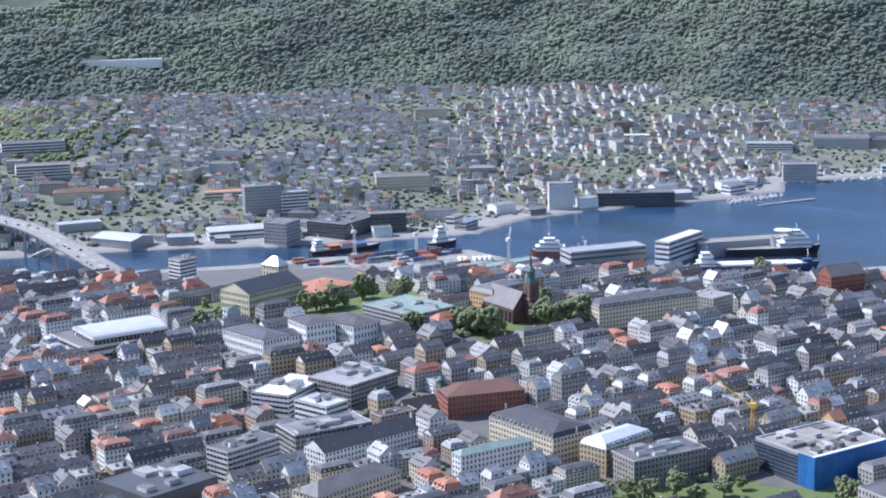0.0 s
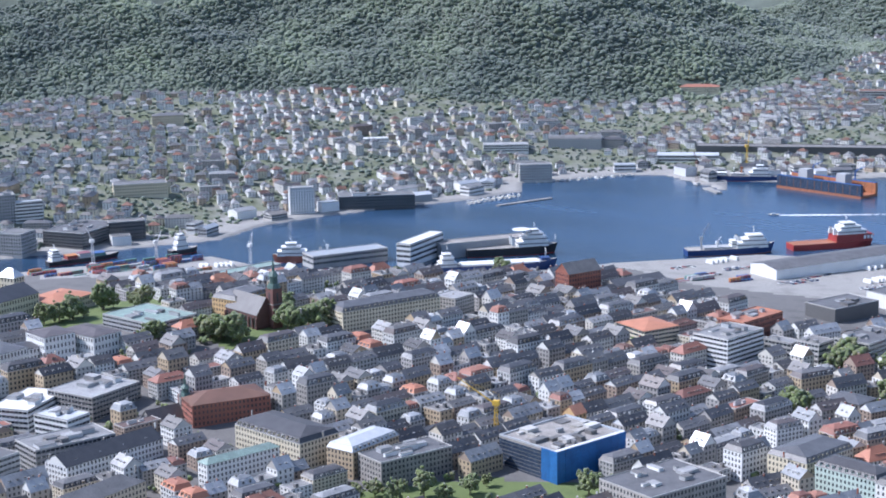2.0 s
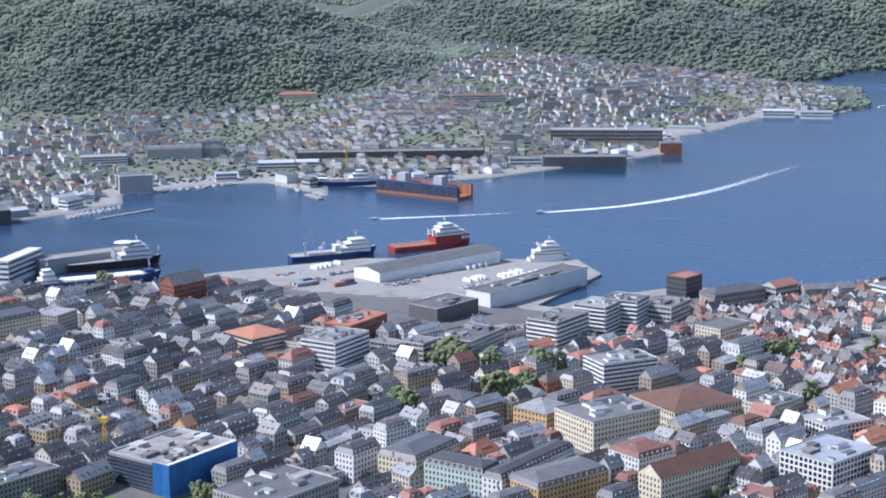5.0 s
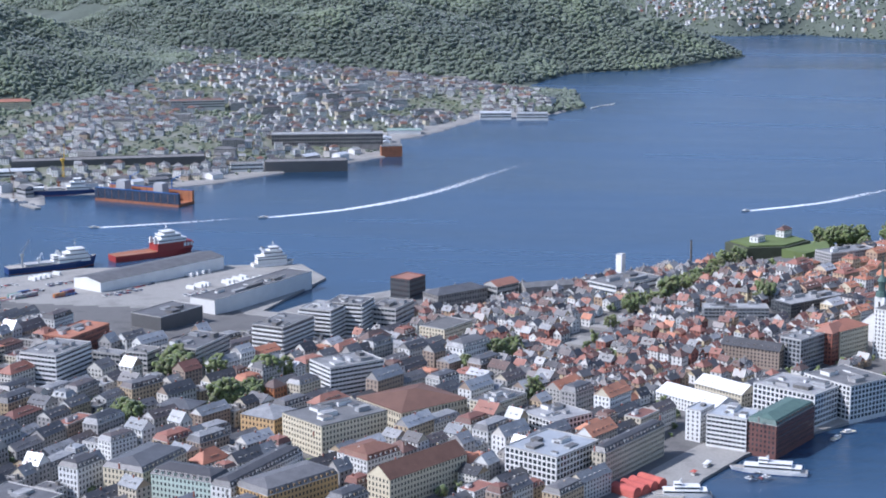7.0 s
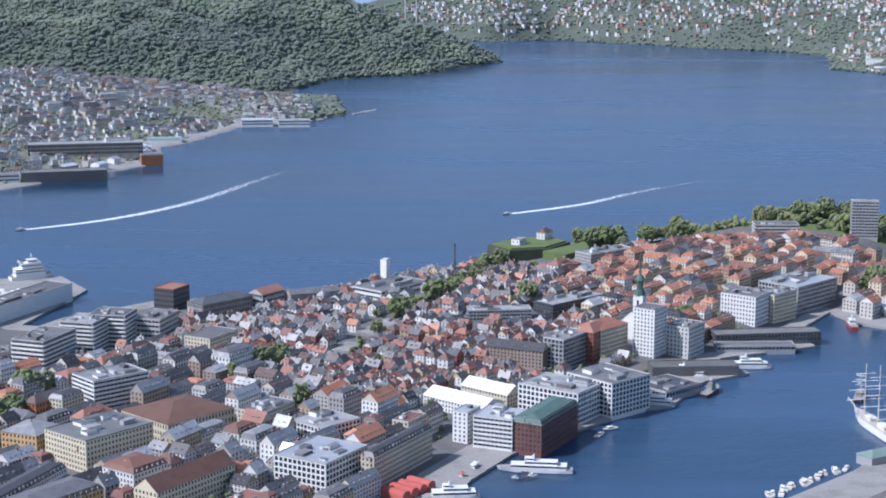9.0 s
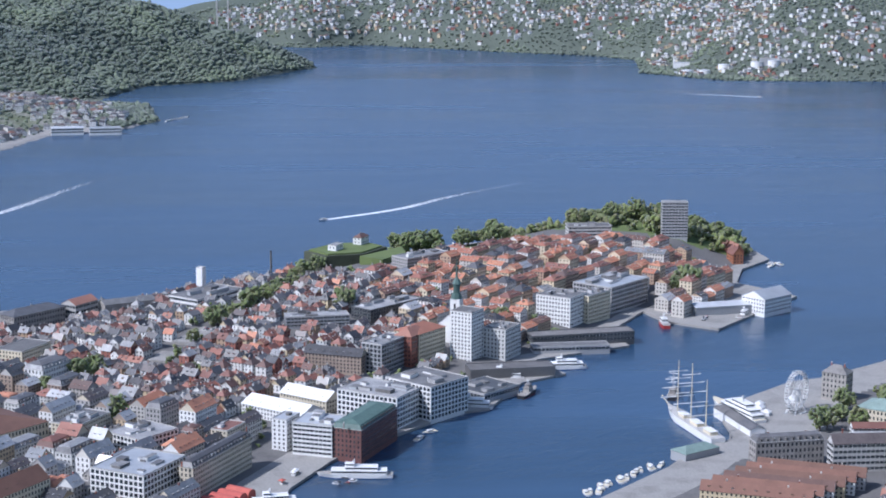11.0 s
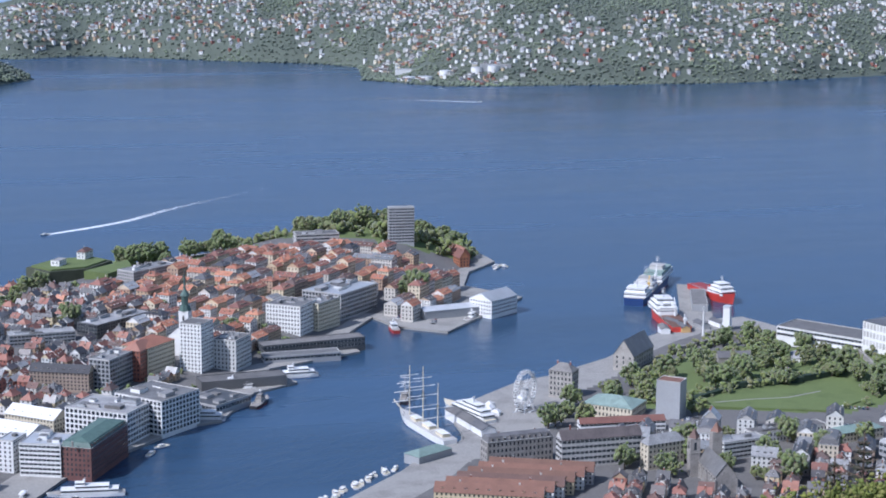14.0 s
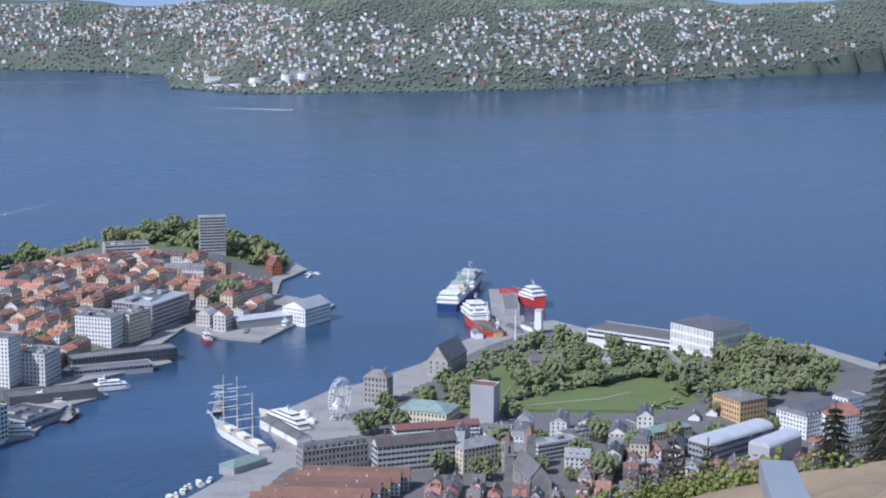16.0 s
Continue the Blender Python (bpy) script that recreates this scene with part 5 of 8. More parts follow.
def tall_ship():
    a, b = Vector((925.5, 690)), Vector((963, 763))
    L = (b - a).length
    turn = math.degrees(math.atan2(b.y - a.y, b.x - a.x))
    c = (a + b) / 2
    root = put("sailing_ship", hull_kit(L, 12, 5, "white", "navy_paint", 0.34, 1.8, "concrete"), pose(c.x, c.y, 0, 0, 0, turn), "three-masted white sailing ship with bare yards at the quay", "ship")
    for x, h in ((-0.26, 36), (0.03, 42), (0.3, 38)):
        k = Kit()
        k.tube(x * L, 0, 4, 4 + h, 0.55, 0.25, "cream", 8)
        mast = part("mast", k, root, "pale tapering mast")
        for q, w in ((0.32, 13), (0.5, 11.5), (0.66, 9.5), (0.8, 7)):
            if x < -0.2 and q > 0.6:
                continue
            k = Kit()
            k.bar((x * L + 0.6, -w, 4 + h * q), (x * L + 0.6, w, 4 + h * q), 0.32, "white", 6)
            part("yard", k, mast)
        k = Kit()
        for sgn in (-1, 1):
            for e in (-2.2, 0, 2.2):
                k.bar((x * L + e, sgn * 5.6, 5.4), (x * L, 0, 4 + h * 0.62), 0.06, "black_paint")
            k.bar((x * L, 0, 4 + h * 0.95), (x * L + L * 0.24, 0, 6), 0.06, "black_paint")
        part("rigging", k, mast)
    k = Kit()
    k.bar((L * 0.47, 0, 6.5), (L * 0.63, 0, 10), 0.4, "cream", 6)
    part("bowsprit", k, root)
    for x0, x1, z in ((-0.42, -0.28, 7.4), (-0.16, -0.02, 7.2), (0.1, 0.22, 7.2)):
        k = Kit()
        k.box(x0 * L, x1 * L, -2.8, 2.8, 5, z, "cream", taper=0.2)
        k.box(x0 * L - 0.2, x1 * L + 0.2, -3, 3, z, z + 0.2, "white", bottom=True)
        part("deckhouse", k, root)


tall_ship()


def small_boat(x, y, turn, L=9.0, cabin=True, made=[]):
    key = round(L)
    for k0, ob in made:
        if k0 == key:
            return copy_thing(ob, pose(x, y, 0, 0, 0, turn))
    root = put("motor_boat", hull_kit(L, L * 0.33, 1.1, "white", "navy_paint", 0.45, 0.5, "cream"), pose(x, y, 0, 0, 0, turn), "small white motor boat moored by the quay", "boat", "small boats")
    k = Kit()
    k.box(-L * 0.2, L * 0.2, -L * 0.12, L * 0.12, 1.0, 2.3, "white", taper=0.25)
    cab = part("cabin", k, root)
    k = Kit()
    k.box(-L * 0.2 + 0.05, L * 0.2 - 0.05, -L * 0.12 + 0.05, L * 0.12 - 0.05, 1.55, 2.0, "glass", bottom=True)
    part("window_band", k, cab)
    made.append((key, root))


brng = random.Random(17)
for q in range(15):
    t = q / 14
    small_boat(786 + 76 * t + brng.uniform(-2, 2), 680 + 8 * t + brng.uniform(0, 5), brng.uniform(20, 60), brng.choice([8, 10, 12]))
for q in range(22):
    small_boat(322 + (q % 11) * 6.5 + brng.uniform(-1, 1), 1966 - (q // 11) * 10 + (q % 11) * 3.8, 60 + brng.uniform(-8, 8), brng.choice([8, 10]))
for q in range(12):
    small_boat(425 + q * 11, 2084 + q * 2.2 + brng.uniform(-2, 3), brng.uniform(0, 180), brng.choice([8, 10, 12]))
for q in range(8):
    small_boat(1720 + q * 9, 2432 + q * 4, brng.uniform(0, 60), brng.choice([8, 10]))
for x, y in ((1461, 1032), (1454, 1026), (1466, 1026), (790, 836), (805, 842)):
    small_boat(x, y, brng.uniform(0, 180), 12)


slab("jetty", [(1335, 745), (1352, 722), (1505, 812), (1490, 838)], -4, 1.9, "paving", "long concrete ship jetty", "jetty")
site("quay_shed", 1425, 778, 70, 14, 6, 31, "long dark-roofed jetty shed between the ships", "shed", "grey_panel", "flat", "felt", 1, None, z=1.9, stacks=0)
slab("jetty", [(605, 1994), (611, 1958), (618, 1958), (614, 1996)], -4, 1.6, "paving", "narrow concrete shipyard jetty", "jetty")
slab("breakwater", [(348, 1938), (352, 1934), (420, 1968), (418, 1973)], -4, 1.2, "stone", "low stone breakwater of a marina", "breakwater")


# ---- boat wakes ----
def foam_material():
    m = MATS["foam"]
    n, l = m.node_tree.nodes, m.node_tree.links
    geo = n.new("ShaderNodeNewGeometry")
    t = n.new("ShaderNodeTexNoise")
    t.inputs["Scale"].default_value, t.inputs["Detail"].default_value = 0.25, 5
    l.new(geo.outputs["Position"], t.inputs["Vector"])
    at = n.new("ShaderNodeAttribute")
    at.attribute_name = "thin"
    cmp_ = n.new("ShaderNodeMath")
    cmp_.operation = "SUBTRACT"
    l.new(t.outputs["Fac"], cmp_.inputs[0])
    l.new(at.outputs["Fac"], cmp_.inputs[1])
    rng_ = n.new("ShaderNodeMapRange")
    rng_.inputs["From Min"].default_value, rng_.inputs["From Max"].default_value = -0.2, 0.25
    l.new(cmp_.outputs[0], rng_.inputs["Value"])
    l.new(rng_.outputs[0], n["Principled BSDF"].inputs["Alpha"])


foam_material()


def wake(pts, w0, w1):
    line = []
    for i in range(len(pts) - 1):
        p0, p1, p2, p3 = pts[max(0, i - 1)], pts[i], pts[i + 1], pts[min(len(pts) - 1, i + 2)]
        for q in range(14):
            t = q / 14
            line.append([0.5 * (2 * p1[j] + (p2[j] - p0[j]) * t + (2 * p0[j] - 5 * p1[j] + 4 * p2[j] - p3[j]) * t * t + (3 * p1[j] - p0[j] - 3 * p2[j] + p3[j]) * t ** 3) for j in (0, 1)])
    line.append(list(pts[-1]))
    v, f, thin = [], [], []
    n = len(line)
    for i, (x, y) in enumerate(line):
        a, b = line[max(0, i - 1)], line[min(n - 1, i + 1)]
        dx, dy = b[0] - a[0], b[1] - a[1]
        r = math.hypot(dx, dy)
        s = i / (n - 1)
        w = (w0 + (w1 - w0) * min(1, s * 1.6)) / 2
        for e in (-1, -0.4, 0.4, 1):
            v.append((x - dy / r * w * e, y + dx / r * w * e, 0.06))
            thin.append(0.1 + 0.72 * s + (0.22 if abs(e) == 1 else 0.0))
        if i:
            for j in range(3):
                f.append((i * 4 - 4 + j, i * 4 - 3 + j, i * 4 + 1 + j, i * 4 + j))
    ob = sheet("boat_wake", v, f, ["foam"])
    at = ob.data.attributes.new("thin", "FLOAT", "POINT")
    at.data.foreach_set("value", np.array(thin, np.float32))
    tagged(ob, "white foam wake trailing behind a motor boat", "wake", kind="stuff")
    x, y = pts[0]
    small_boat(x - 3, y, math.degrees(math.atan2(y - pts[1][1], x - pts[1][0])), 12)


wake([(632, 1812), (720, 1795), (811, 1781)], 5, 11)
wake([(814, 1774), (921, 1776), (1051, 1821), (1210, 1921), (1345, 1998)], 5, 18)
wake([(1298, 1532), (1410, 1530), (1528, 1556), (1739, 1583)], 6, 14)
wake([(2790, 2010), (2760, 2100), (2700, 2200)], 6, 14)


# ---- the road bridge ----
def bridge():
    pts = [(-215, 1428, 8), (-233, 1448, 15), (-262, 1480, 24), (-298, 1528, 31), (-345, 1610, 34), (-396, 1699, 34), (-449, 1780, 30), (-510, 1870, 24), (-560, 1950, 22)]
    root = None
    deck, par, lanes = Kit(), [Kit(), Kit()], Kit()
    line = []
    for i in range(len(pts) - 1):
        p0, p1, p2, p3 = [Vector(pts[max(0, min(len(pts) - 1, j))]) for j in (i - 1, i, i + 1, i + 2)]
        for q in range(8):
            t = q / 8
            line.append(0.5 * (2 * p1 + (p2 - p0) * t + (2 * p0 - 5 * p1 + 4 * p2 - p3) * t * t + (3 * p1 - p0 - 3 * p2 + p3) * t ** 3))
    prev = None
    for i, p in enumerate(line):
        d = (line[min(i + 1, len(line) - 1)] - line[max(0, i - 1)])
        s = Vector((-d.y, d.x, 0)).normalized()
        row = [p + s * e + Vector((0, 0, z)) for e, z in ((-11, -1.8), (-12, 0), (12, 0), (11, -1.8))]
        if prev:
            for a in range(4):
                b = (a + 1) % 4
                deck.face([tuple(prev[0][a]), tuple(row[a]), tuple(row[b]), tuple(prev[0][b])], "paving" if a == 1 else "concrete")
            for k, e in enumerate((-12, 12)):
                q0, q1 = prev[1] + prev[2] * e, p + s * e
                for z in (0.5, 1.1):
                    par[k].bar(tuple(q0 + Vector((0, 0, z))), tuple(q1 + Vector((0, 0, z))), 0.12, "steel")
                par[k].bar(tuple(q1), tuple(q1 + Vector((0, 0, 1.1))), 0.1, "steel")
            if i % 2:
                q0, q1 = prev[1], p
                lanes.face([tuple(q0 - prev[2] * 0.25 + Vector((0, 0, 0.03))), tuple(q1 - s * 0.25 + Vector((0, 0, 0.03))), tuple(q1 + s * 0.25 + Vector((0, 0, 0.03))), tuple(q0 + prev[2] * 0.25 + Vector((0, 0, 0.03)))], "white")
        prev = (row, p, s)
    root = put("road_bridge", deck, Matrix.Identity(4), "long pale concrete road bridge arching over the inlet", "bridge")
    for k in par:
        part("railing", k, root)
    part("lane_marking", lanes, root, kind="stuff")
    for i in range(6, len(line), 7):
        p = line[i]
        k = Kit()
        for e in (-6, 6):
            k.box(p.x + e - 1.2, p.x + e + 1.2, p.y - 1.2, p.y + 1.2, -5, p.z - 1.7, "concrete")
        part("pier", k, root)
    k = Kit()
    for q in range(14):
        t0, t1 = q / 14, (q + 1) / 14
        a, b = line[20], line[40]
        for e in (-7, 7):
            p0, p1 = a.lerp(b, t0), a.lerp(b, t1)
            k.bar((p0.x + e, p0.y, 6 + 25 * math.sin(math.pi * t0)), (p1.x + e, p1.y, 6 + 25 * math.sin(math.pi * t1)), 1.0, "concrete")
    part("arch", k, root)
    return line


BRIDGE = bridge()


# ---- churches, fortress, market quay ----
def spire_church(name, label, x, y, z, turn, nave, tower, wall, roof, spire, spire_h, tower_at):
    """nave: length, width, eaves, rise; tower: width, height."""
    L, W, e, rise = nave
    k = Kit()
    k.box(-L / 2, L / 2, -W / 2, W / 2, -6, e, wall)
    root = put(name, k, pose(x, y, z, 0, 0, turn), label, "church")
    claim(x, y, L, W, turn)
    k = Kit()
    k.gable(-L / 2, L / 2, -W / 2, W / 2, e, rise, roof, wall)
    part("roof", k, root)
    k = Kit()
    n = int(L / 5)
    for q in range(n):
        u = (q + 0.5 - n / 2) * L / n
        for sgn in (-1, 1):
            yy = sgn * W / 2
            k.box(u - 0.7, u + 0.7, min(yy, yy + sgn * 0.08), max(yy, yy + sgn * 0.08), e * 0.25, e * 0.85, "glass", bottom=True)
    part("glazing", k, root, kind="stuff")
    for q in range(n + 1):
        u = (q - n / 2) * L / n
        for sgn in (-1, 1):
            k = Kit()
            yy = sgn * (W / 2 + 0.5)
            k.box(u - 0.5, u + 0.5, yy - 0.5, yy + 0.5, -4, e * 0.8, wall)
            part("buttress", k, root)
    tx, ty = tower_at
    w, h = tower
    k = Kit()
    k.box(tx - w / 2, tx + w / 2, ty - w / 2, ty + w / 2, -6, h, wall)
    k.box(tx - w / 2 - 0.3, tx + w / 2 + 0.3, ty - w / 2 - 0.3, ty + w / 2 + 0.3, h * 0.62, h * 0.62 + 0.5, "stone", bottom=True)
    tw = part("tower", k, root)
    for sgn in (-1, 1):
        for x0, x1, y0, y1 in ((tx - 0.8, tx + 0.8, ty + sgn * w / 2 - 0.07, ty + sgn * w / 2 + 0.07), (tx + sgn * w / 2 - 0.07, tx + sgn * w / 2 + 0.07, ty - 0.8, ty + 0.8)):
            k = Kit()
            k.box(x0, x1, y0, y1, h * 0.7, h * 0.9, "glass", bottom=True)
            part("belfry_opening", k, tw)
    k = Kit()
    if spire == "copper":
        k.tube(tx, ty, h, h + spire_h * 0.12, w * 0.62, w * 0.5, "old_copper", 8)
        k.tube(tx, ty, h + spire_h * 0.12, h + spire_h * 0.35, w * 0.36, w * 0.36, "old_copper", 8)
        k.tube(tx, ty, h + spire_h * 0.35, h + spire_h * 0.5, w * 0.5, w * 0.14, "old_copper", 8)
        k.tube(tx, ty, h + spire_h * 0.5, h + spire_h, w * 0.14, 0.08, "old_copper", 8)
    else:
        k.tube(tx, ty, h, h + spire_h, w * 0.62, 0.1, spire, 8 if spire_h > 12 else 4)
    part("spire", k, tw)
    return root


spire_church("church", "dark red brick church with a steep roof and pointed green spire", 48, 1312, 29, 123, (40, 18, 13, 12), (8.5, 32), "dark_brick", "slate", "copper", 26, (-22, -6))
spire_church("church", "dark stone church with a white tower and green copper spire", 985, 1000, 10, 25, (32, 18, 13, 8), (8, 36), "white", "slate", "copper", 34, (-20, -8))
spire_church("church", "grey stone medieval church with twin towers", 957, 506, 3, 227, (36, 13, 11, 8), (6.5, 25), "stone", "slate", "tile_brown", 6, (-19, -9))
k = Kit()
k.box(-3.25, 3.25, -3.25, 3.25, -4, 25, "stone")
twin = put("church_tower", k, pose(985, 522, 3, 0, 0, 47), "grey stone twin church tower with a pyramid roof", "tower")
k = Kit()
k.tube(0, 0, 25, 31, 4.1, 0.1, "tile_brown", 4)
part("roof", k, twin)
spire_church("church", "pale green-spired church in the town centre", -18, 1128, 6, 33, (26, 13, 10, 7), (6.5, 22), "stone", "slate", "copper", 15, (16, -3))

site("fortress_hall", 1186, 704, 42, 17, 12, 9, "grey stone medieval hall with stepped gables and a steep dark roof", "building", "stone", "gable", "slate", 3, "punch", z=3, rise=12, stacks=0, pitch=5)
k = Kit()
claim(903, 610, 75, 75, 28)
for q in range(6):
    o = -36 + q * 12.6
    x, y = 892 + o * 0.98 - 6, 592 + o * 0.05 + 14
    P = house_parts(66, 12.2, 9, 3, "gable", "tile_brown", "timber", "punch", rise=4.6, dormers=9, stacks=2, rng=brng, deep=3)
    raise_house("wharf_house", P, pose(x * 0.985, y * 0.985, 2, 0, 0, -62), "long timber wharf house with a brown tiled roof and dormers", "house", "old wharf houses")
for q in range(3):
    site("quay_shed", 962 - q * 2 + q * 11, 690 + q * 17, 20, 11, 4.5, 62, "low grey-roofed quay shed beside the sailing ship", "shed", "white", "gable", "felt", 1, None, z=2, rise=2.4, stacks=0)
site("quay_shed", 893, 684, 30, 14, 4.5, -8, "low green-grey quay pavilion with a hipped roof", "shed", "grey_panel", "hip", "copper", 1, None, z=2, rise=3, stacks=0)


def ferris_wheel(x, y, z, turn, r=13.0):
    root = put("ferris_wheel", Kit_base(), pose(x, y, z, 0, 0, turn), "white ferris wheel with small cabins on the quay", "ferris wheel")
    hub = r + 2.5
    for e in (-1.4, 1.4):
        k = Kit()
        n = 28
        for rr in (r, r - 1.3):
            for i in range(n):
                a, b = 6.2832 * i / n, 6.2832 * (i + 1) / n
                k.bar((rr * math.cos(a), e, hub + rr * math.sin(a)), (rr * math.cos(b), e, hub + rr * math.sin(b)), 0.16, "white")
        for i in range(n):
            a, b = 6.2832 * i / n, 6.2832 * (i + 0.5) / n
            k.bar((r * math.cos(a), e, hub + r * math.sin(a)), ((r - 1.3) * math.cos(b), e, hub + (r - 1.3) * math.sin(b)), 0.1, "white")
        part("rim", k, root)
        k = Kit()
        for sgn in (-1, 1):
            k.bar((sgn * 7, e * 2.6, 0.4), (0, e * 1.3, hub), 0.42, "white", 6)
        part("support", k, root)
    for i in range(14):
        a = 6.2832 * i / 14
        k = Kit()
        for e in (-1.4, 1.4):
            k.bar((0, e * 0.5, hub), (r * math.cos(a), e, hub + r * math.sin(a)), 0.11, "white")
        part("spoke", k, root)
    for i in range(21):
        a = 6.2832 * i / 21
        k = Kit()
        cx, cz = r * math.cos(a), hub + r * math.sin(a) - 1.6
        k.box(cx - 0.8, cx + 0.8, -0.9, 0.9, cz - 0.9, cz + 0.9, "white", bottom=True, taper=0.15)
        cab = part("cabin", k, root)
        k = Kit()
        k.box(cx - 0.83, cx + 0.83, -0.93, 0.93, cz - 0.2, cz + 0.5, "glass", bottom=True)
        part("window_band", k, cab)
    k = Kit()
    k.bar((0, -2.4, hub), (0, 2.4, hub), 0.7, "steel", 8)
    part("hub", k, root)


def Kit_base():
    k = Kit()
    k.box(-9, 9, -5, 5, 0, 0.5, "steel")
    k.box(-4, 4, -6.5, -5.1, 0, 1.2, "white")
    return k


ferris_wheel(1024, 697, 1.95, 4, 14.0)
for x, y, w in ((1010, 718, 9), (1018, 724, 7), (1046, 716, 8), (1004, 708, 6)):
    k = Kit()
    k.box(-w / 2, w / 2, -3, 3, 0, 2.4, "white")
    t = put("market_tent", k, pose(x, y, 1.95, 0, 0, 20), "white peaked event tent on the quay", "tent", "quay tents")
    k = Kit()
    k.gable(-w / 2, w / 2, -3, 3, 2.4, 1.8, "white", "white", hip=2.0, over=0.2, thick=0.1)
    part("canopy", k, t)


def market_stall(x, y, turn, cloth):
    k = Kit()
    k.box(-1.6, 1.6, -1.2, 1.2, 0, 1.0, "timber", bottom=True)
    for a in (-1.7, 1.7):
        for b in (-1.3, 1.3):
            k.bar((a, b, 0), (a, b, 2.5), 0.06, "steel")
    t = put("market_stall", k, pose(x, y, 1.97, 0, 0, turn), ("red" if cloth == "red_cloth" else "white") + " canopied stall on the market quay", "stall", "market stalls")
    k = Kit()
    k.gable(-2.1, 2.1, -1.7, 1.7, 2.4, 0.9, cloth, cloth, hip=1.7, over=0.1, thick=0.08)
    part("canopy", k, t)


stall_rng = random.Random(8)
for q in range(16):
    u, v = stall_rng.uniform(-26, 26), stall_rng.uniform(-11, 13)
    c, e = math.cos(radians(32)), math.sin(radians(32))
    x, y = 678 + u * c - v * e, 818 + u * e + v * c
    if not taken(x, y, 3) and shore(np.array([[x, y]]), TOWN)[0] > 5:
        market_stall(x, y, 32 + stall_rng.uniform(-8, 8), stall_rng.choice(["white", "white", "red_cloth"]))


# ---- the half-built block wrapped in blue netting ----
def blue_block():
    x, y, w, d, h, turn = 223.5, 1020.1, 59.0, 49.5, 21.0, 33.0
    claim(x, y, w, d, turn)
    k = Kit()
    k.box(-w / 2, w / 2, -d / 2, d / 2, -2, h, "stone")
    root = put("construction_block", k, pose(x, y, 2, 0, 0, turn), "large block wrapped in blue scaffold netting with cluttered roof", "building")
    e = 0.35
    for x0, x1, y0, y1, mm in ((-w / 2, w / 2, -d / 2 - e, -d / 2, "blue_net"), (-w / 2 - e, -w / 2, -d / 2 - e, -d / 2 + 13, "blue_net"), (w / 2, w / 2 + e, -d / 2, d / 2, "blue_net")):
        k = Kit()
        n = max(2, int(max(x1 - x0, y1 - y0) / 6))
        for q in range(n):
            if x1 - x0 > y1 - y0:
                k.box(x0 + (x1 - x0) * q / n + 0.06, x0 + (x1 - x0) * (q + 1) / n, y0 - 0.1 * (q % 2), y1, 0, h + 0.6, mm, bottom=True)
            else:
                k.box(x0 - 0.1 * (q % 2), x1, y0 + (y1 - y0) * q / n + 0.06, y0 + (y1 - y0) * (q + 1) / n, 0, h + 0.6, mm, bottom=True)
        part("scaffold_net", k, root)
    k = Kit()
    k.box(-w / 2 - 0.12, -w / 2, -d / 2 + 13, d / 2, 0, h - 1.5, "blue_glass")
    front = part("glass_front", k, root, "dark blue glazed side")
    for q in range(8):
        k = Kit()
        z = 1 + q * (h - 2) / 8
        k.box(-w / 2 - 0.3, -w / 2 - 0.12, -d / 2 + 13, d / 2, z, z + 0.5, "dark_panel", bottom=True)
        part("floor_edge", k, front)
    for x0, x1, y0, y1 in ((-w / 2, w / 2, -d / 2, -d / 2 + 2.4), (w / 2 - 2.4, w / 2, -d / 2 + 2.4, d / 2), (-w / 2, w / 2 - 2.4, d / 2 - 1, d / 2), (-w / 2, -w / 2 + 0.8, -d / 2 + 2.4, d / 2 - 1)):
        k = Kit()
        k.box(x0, x1, y0, y1, h + 0.004, h + 1.0, "white" if x1 - x0 > 40 and y0 < 0 else "zinc")
        part("parapet", k, root)
    r = random.Random(4)
    for q in range(26):
        k = Kit()
        px, py = r.uniform(-w / 2 + 5, w / 2 - 7), r.uniform(-d / 2 + 6, d / 2 - 5)
        a, b, c = r.uniform(1, 5.5), r.uniform(1, 4), r.uniform(0.6, 3)
        k.box(px - a, px + a, py - b, py + b, h, h + c, r.choice(["concrete", "felt", "felt", "stone", "zinc"]))
        part("rooftop_plant", k, root)


blue_block()


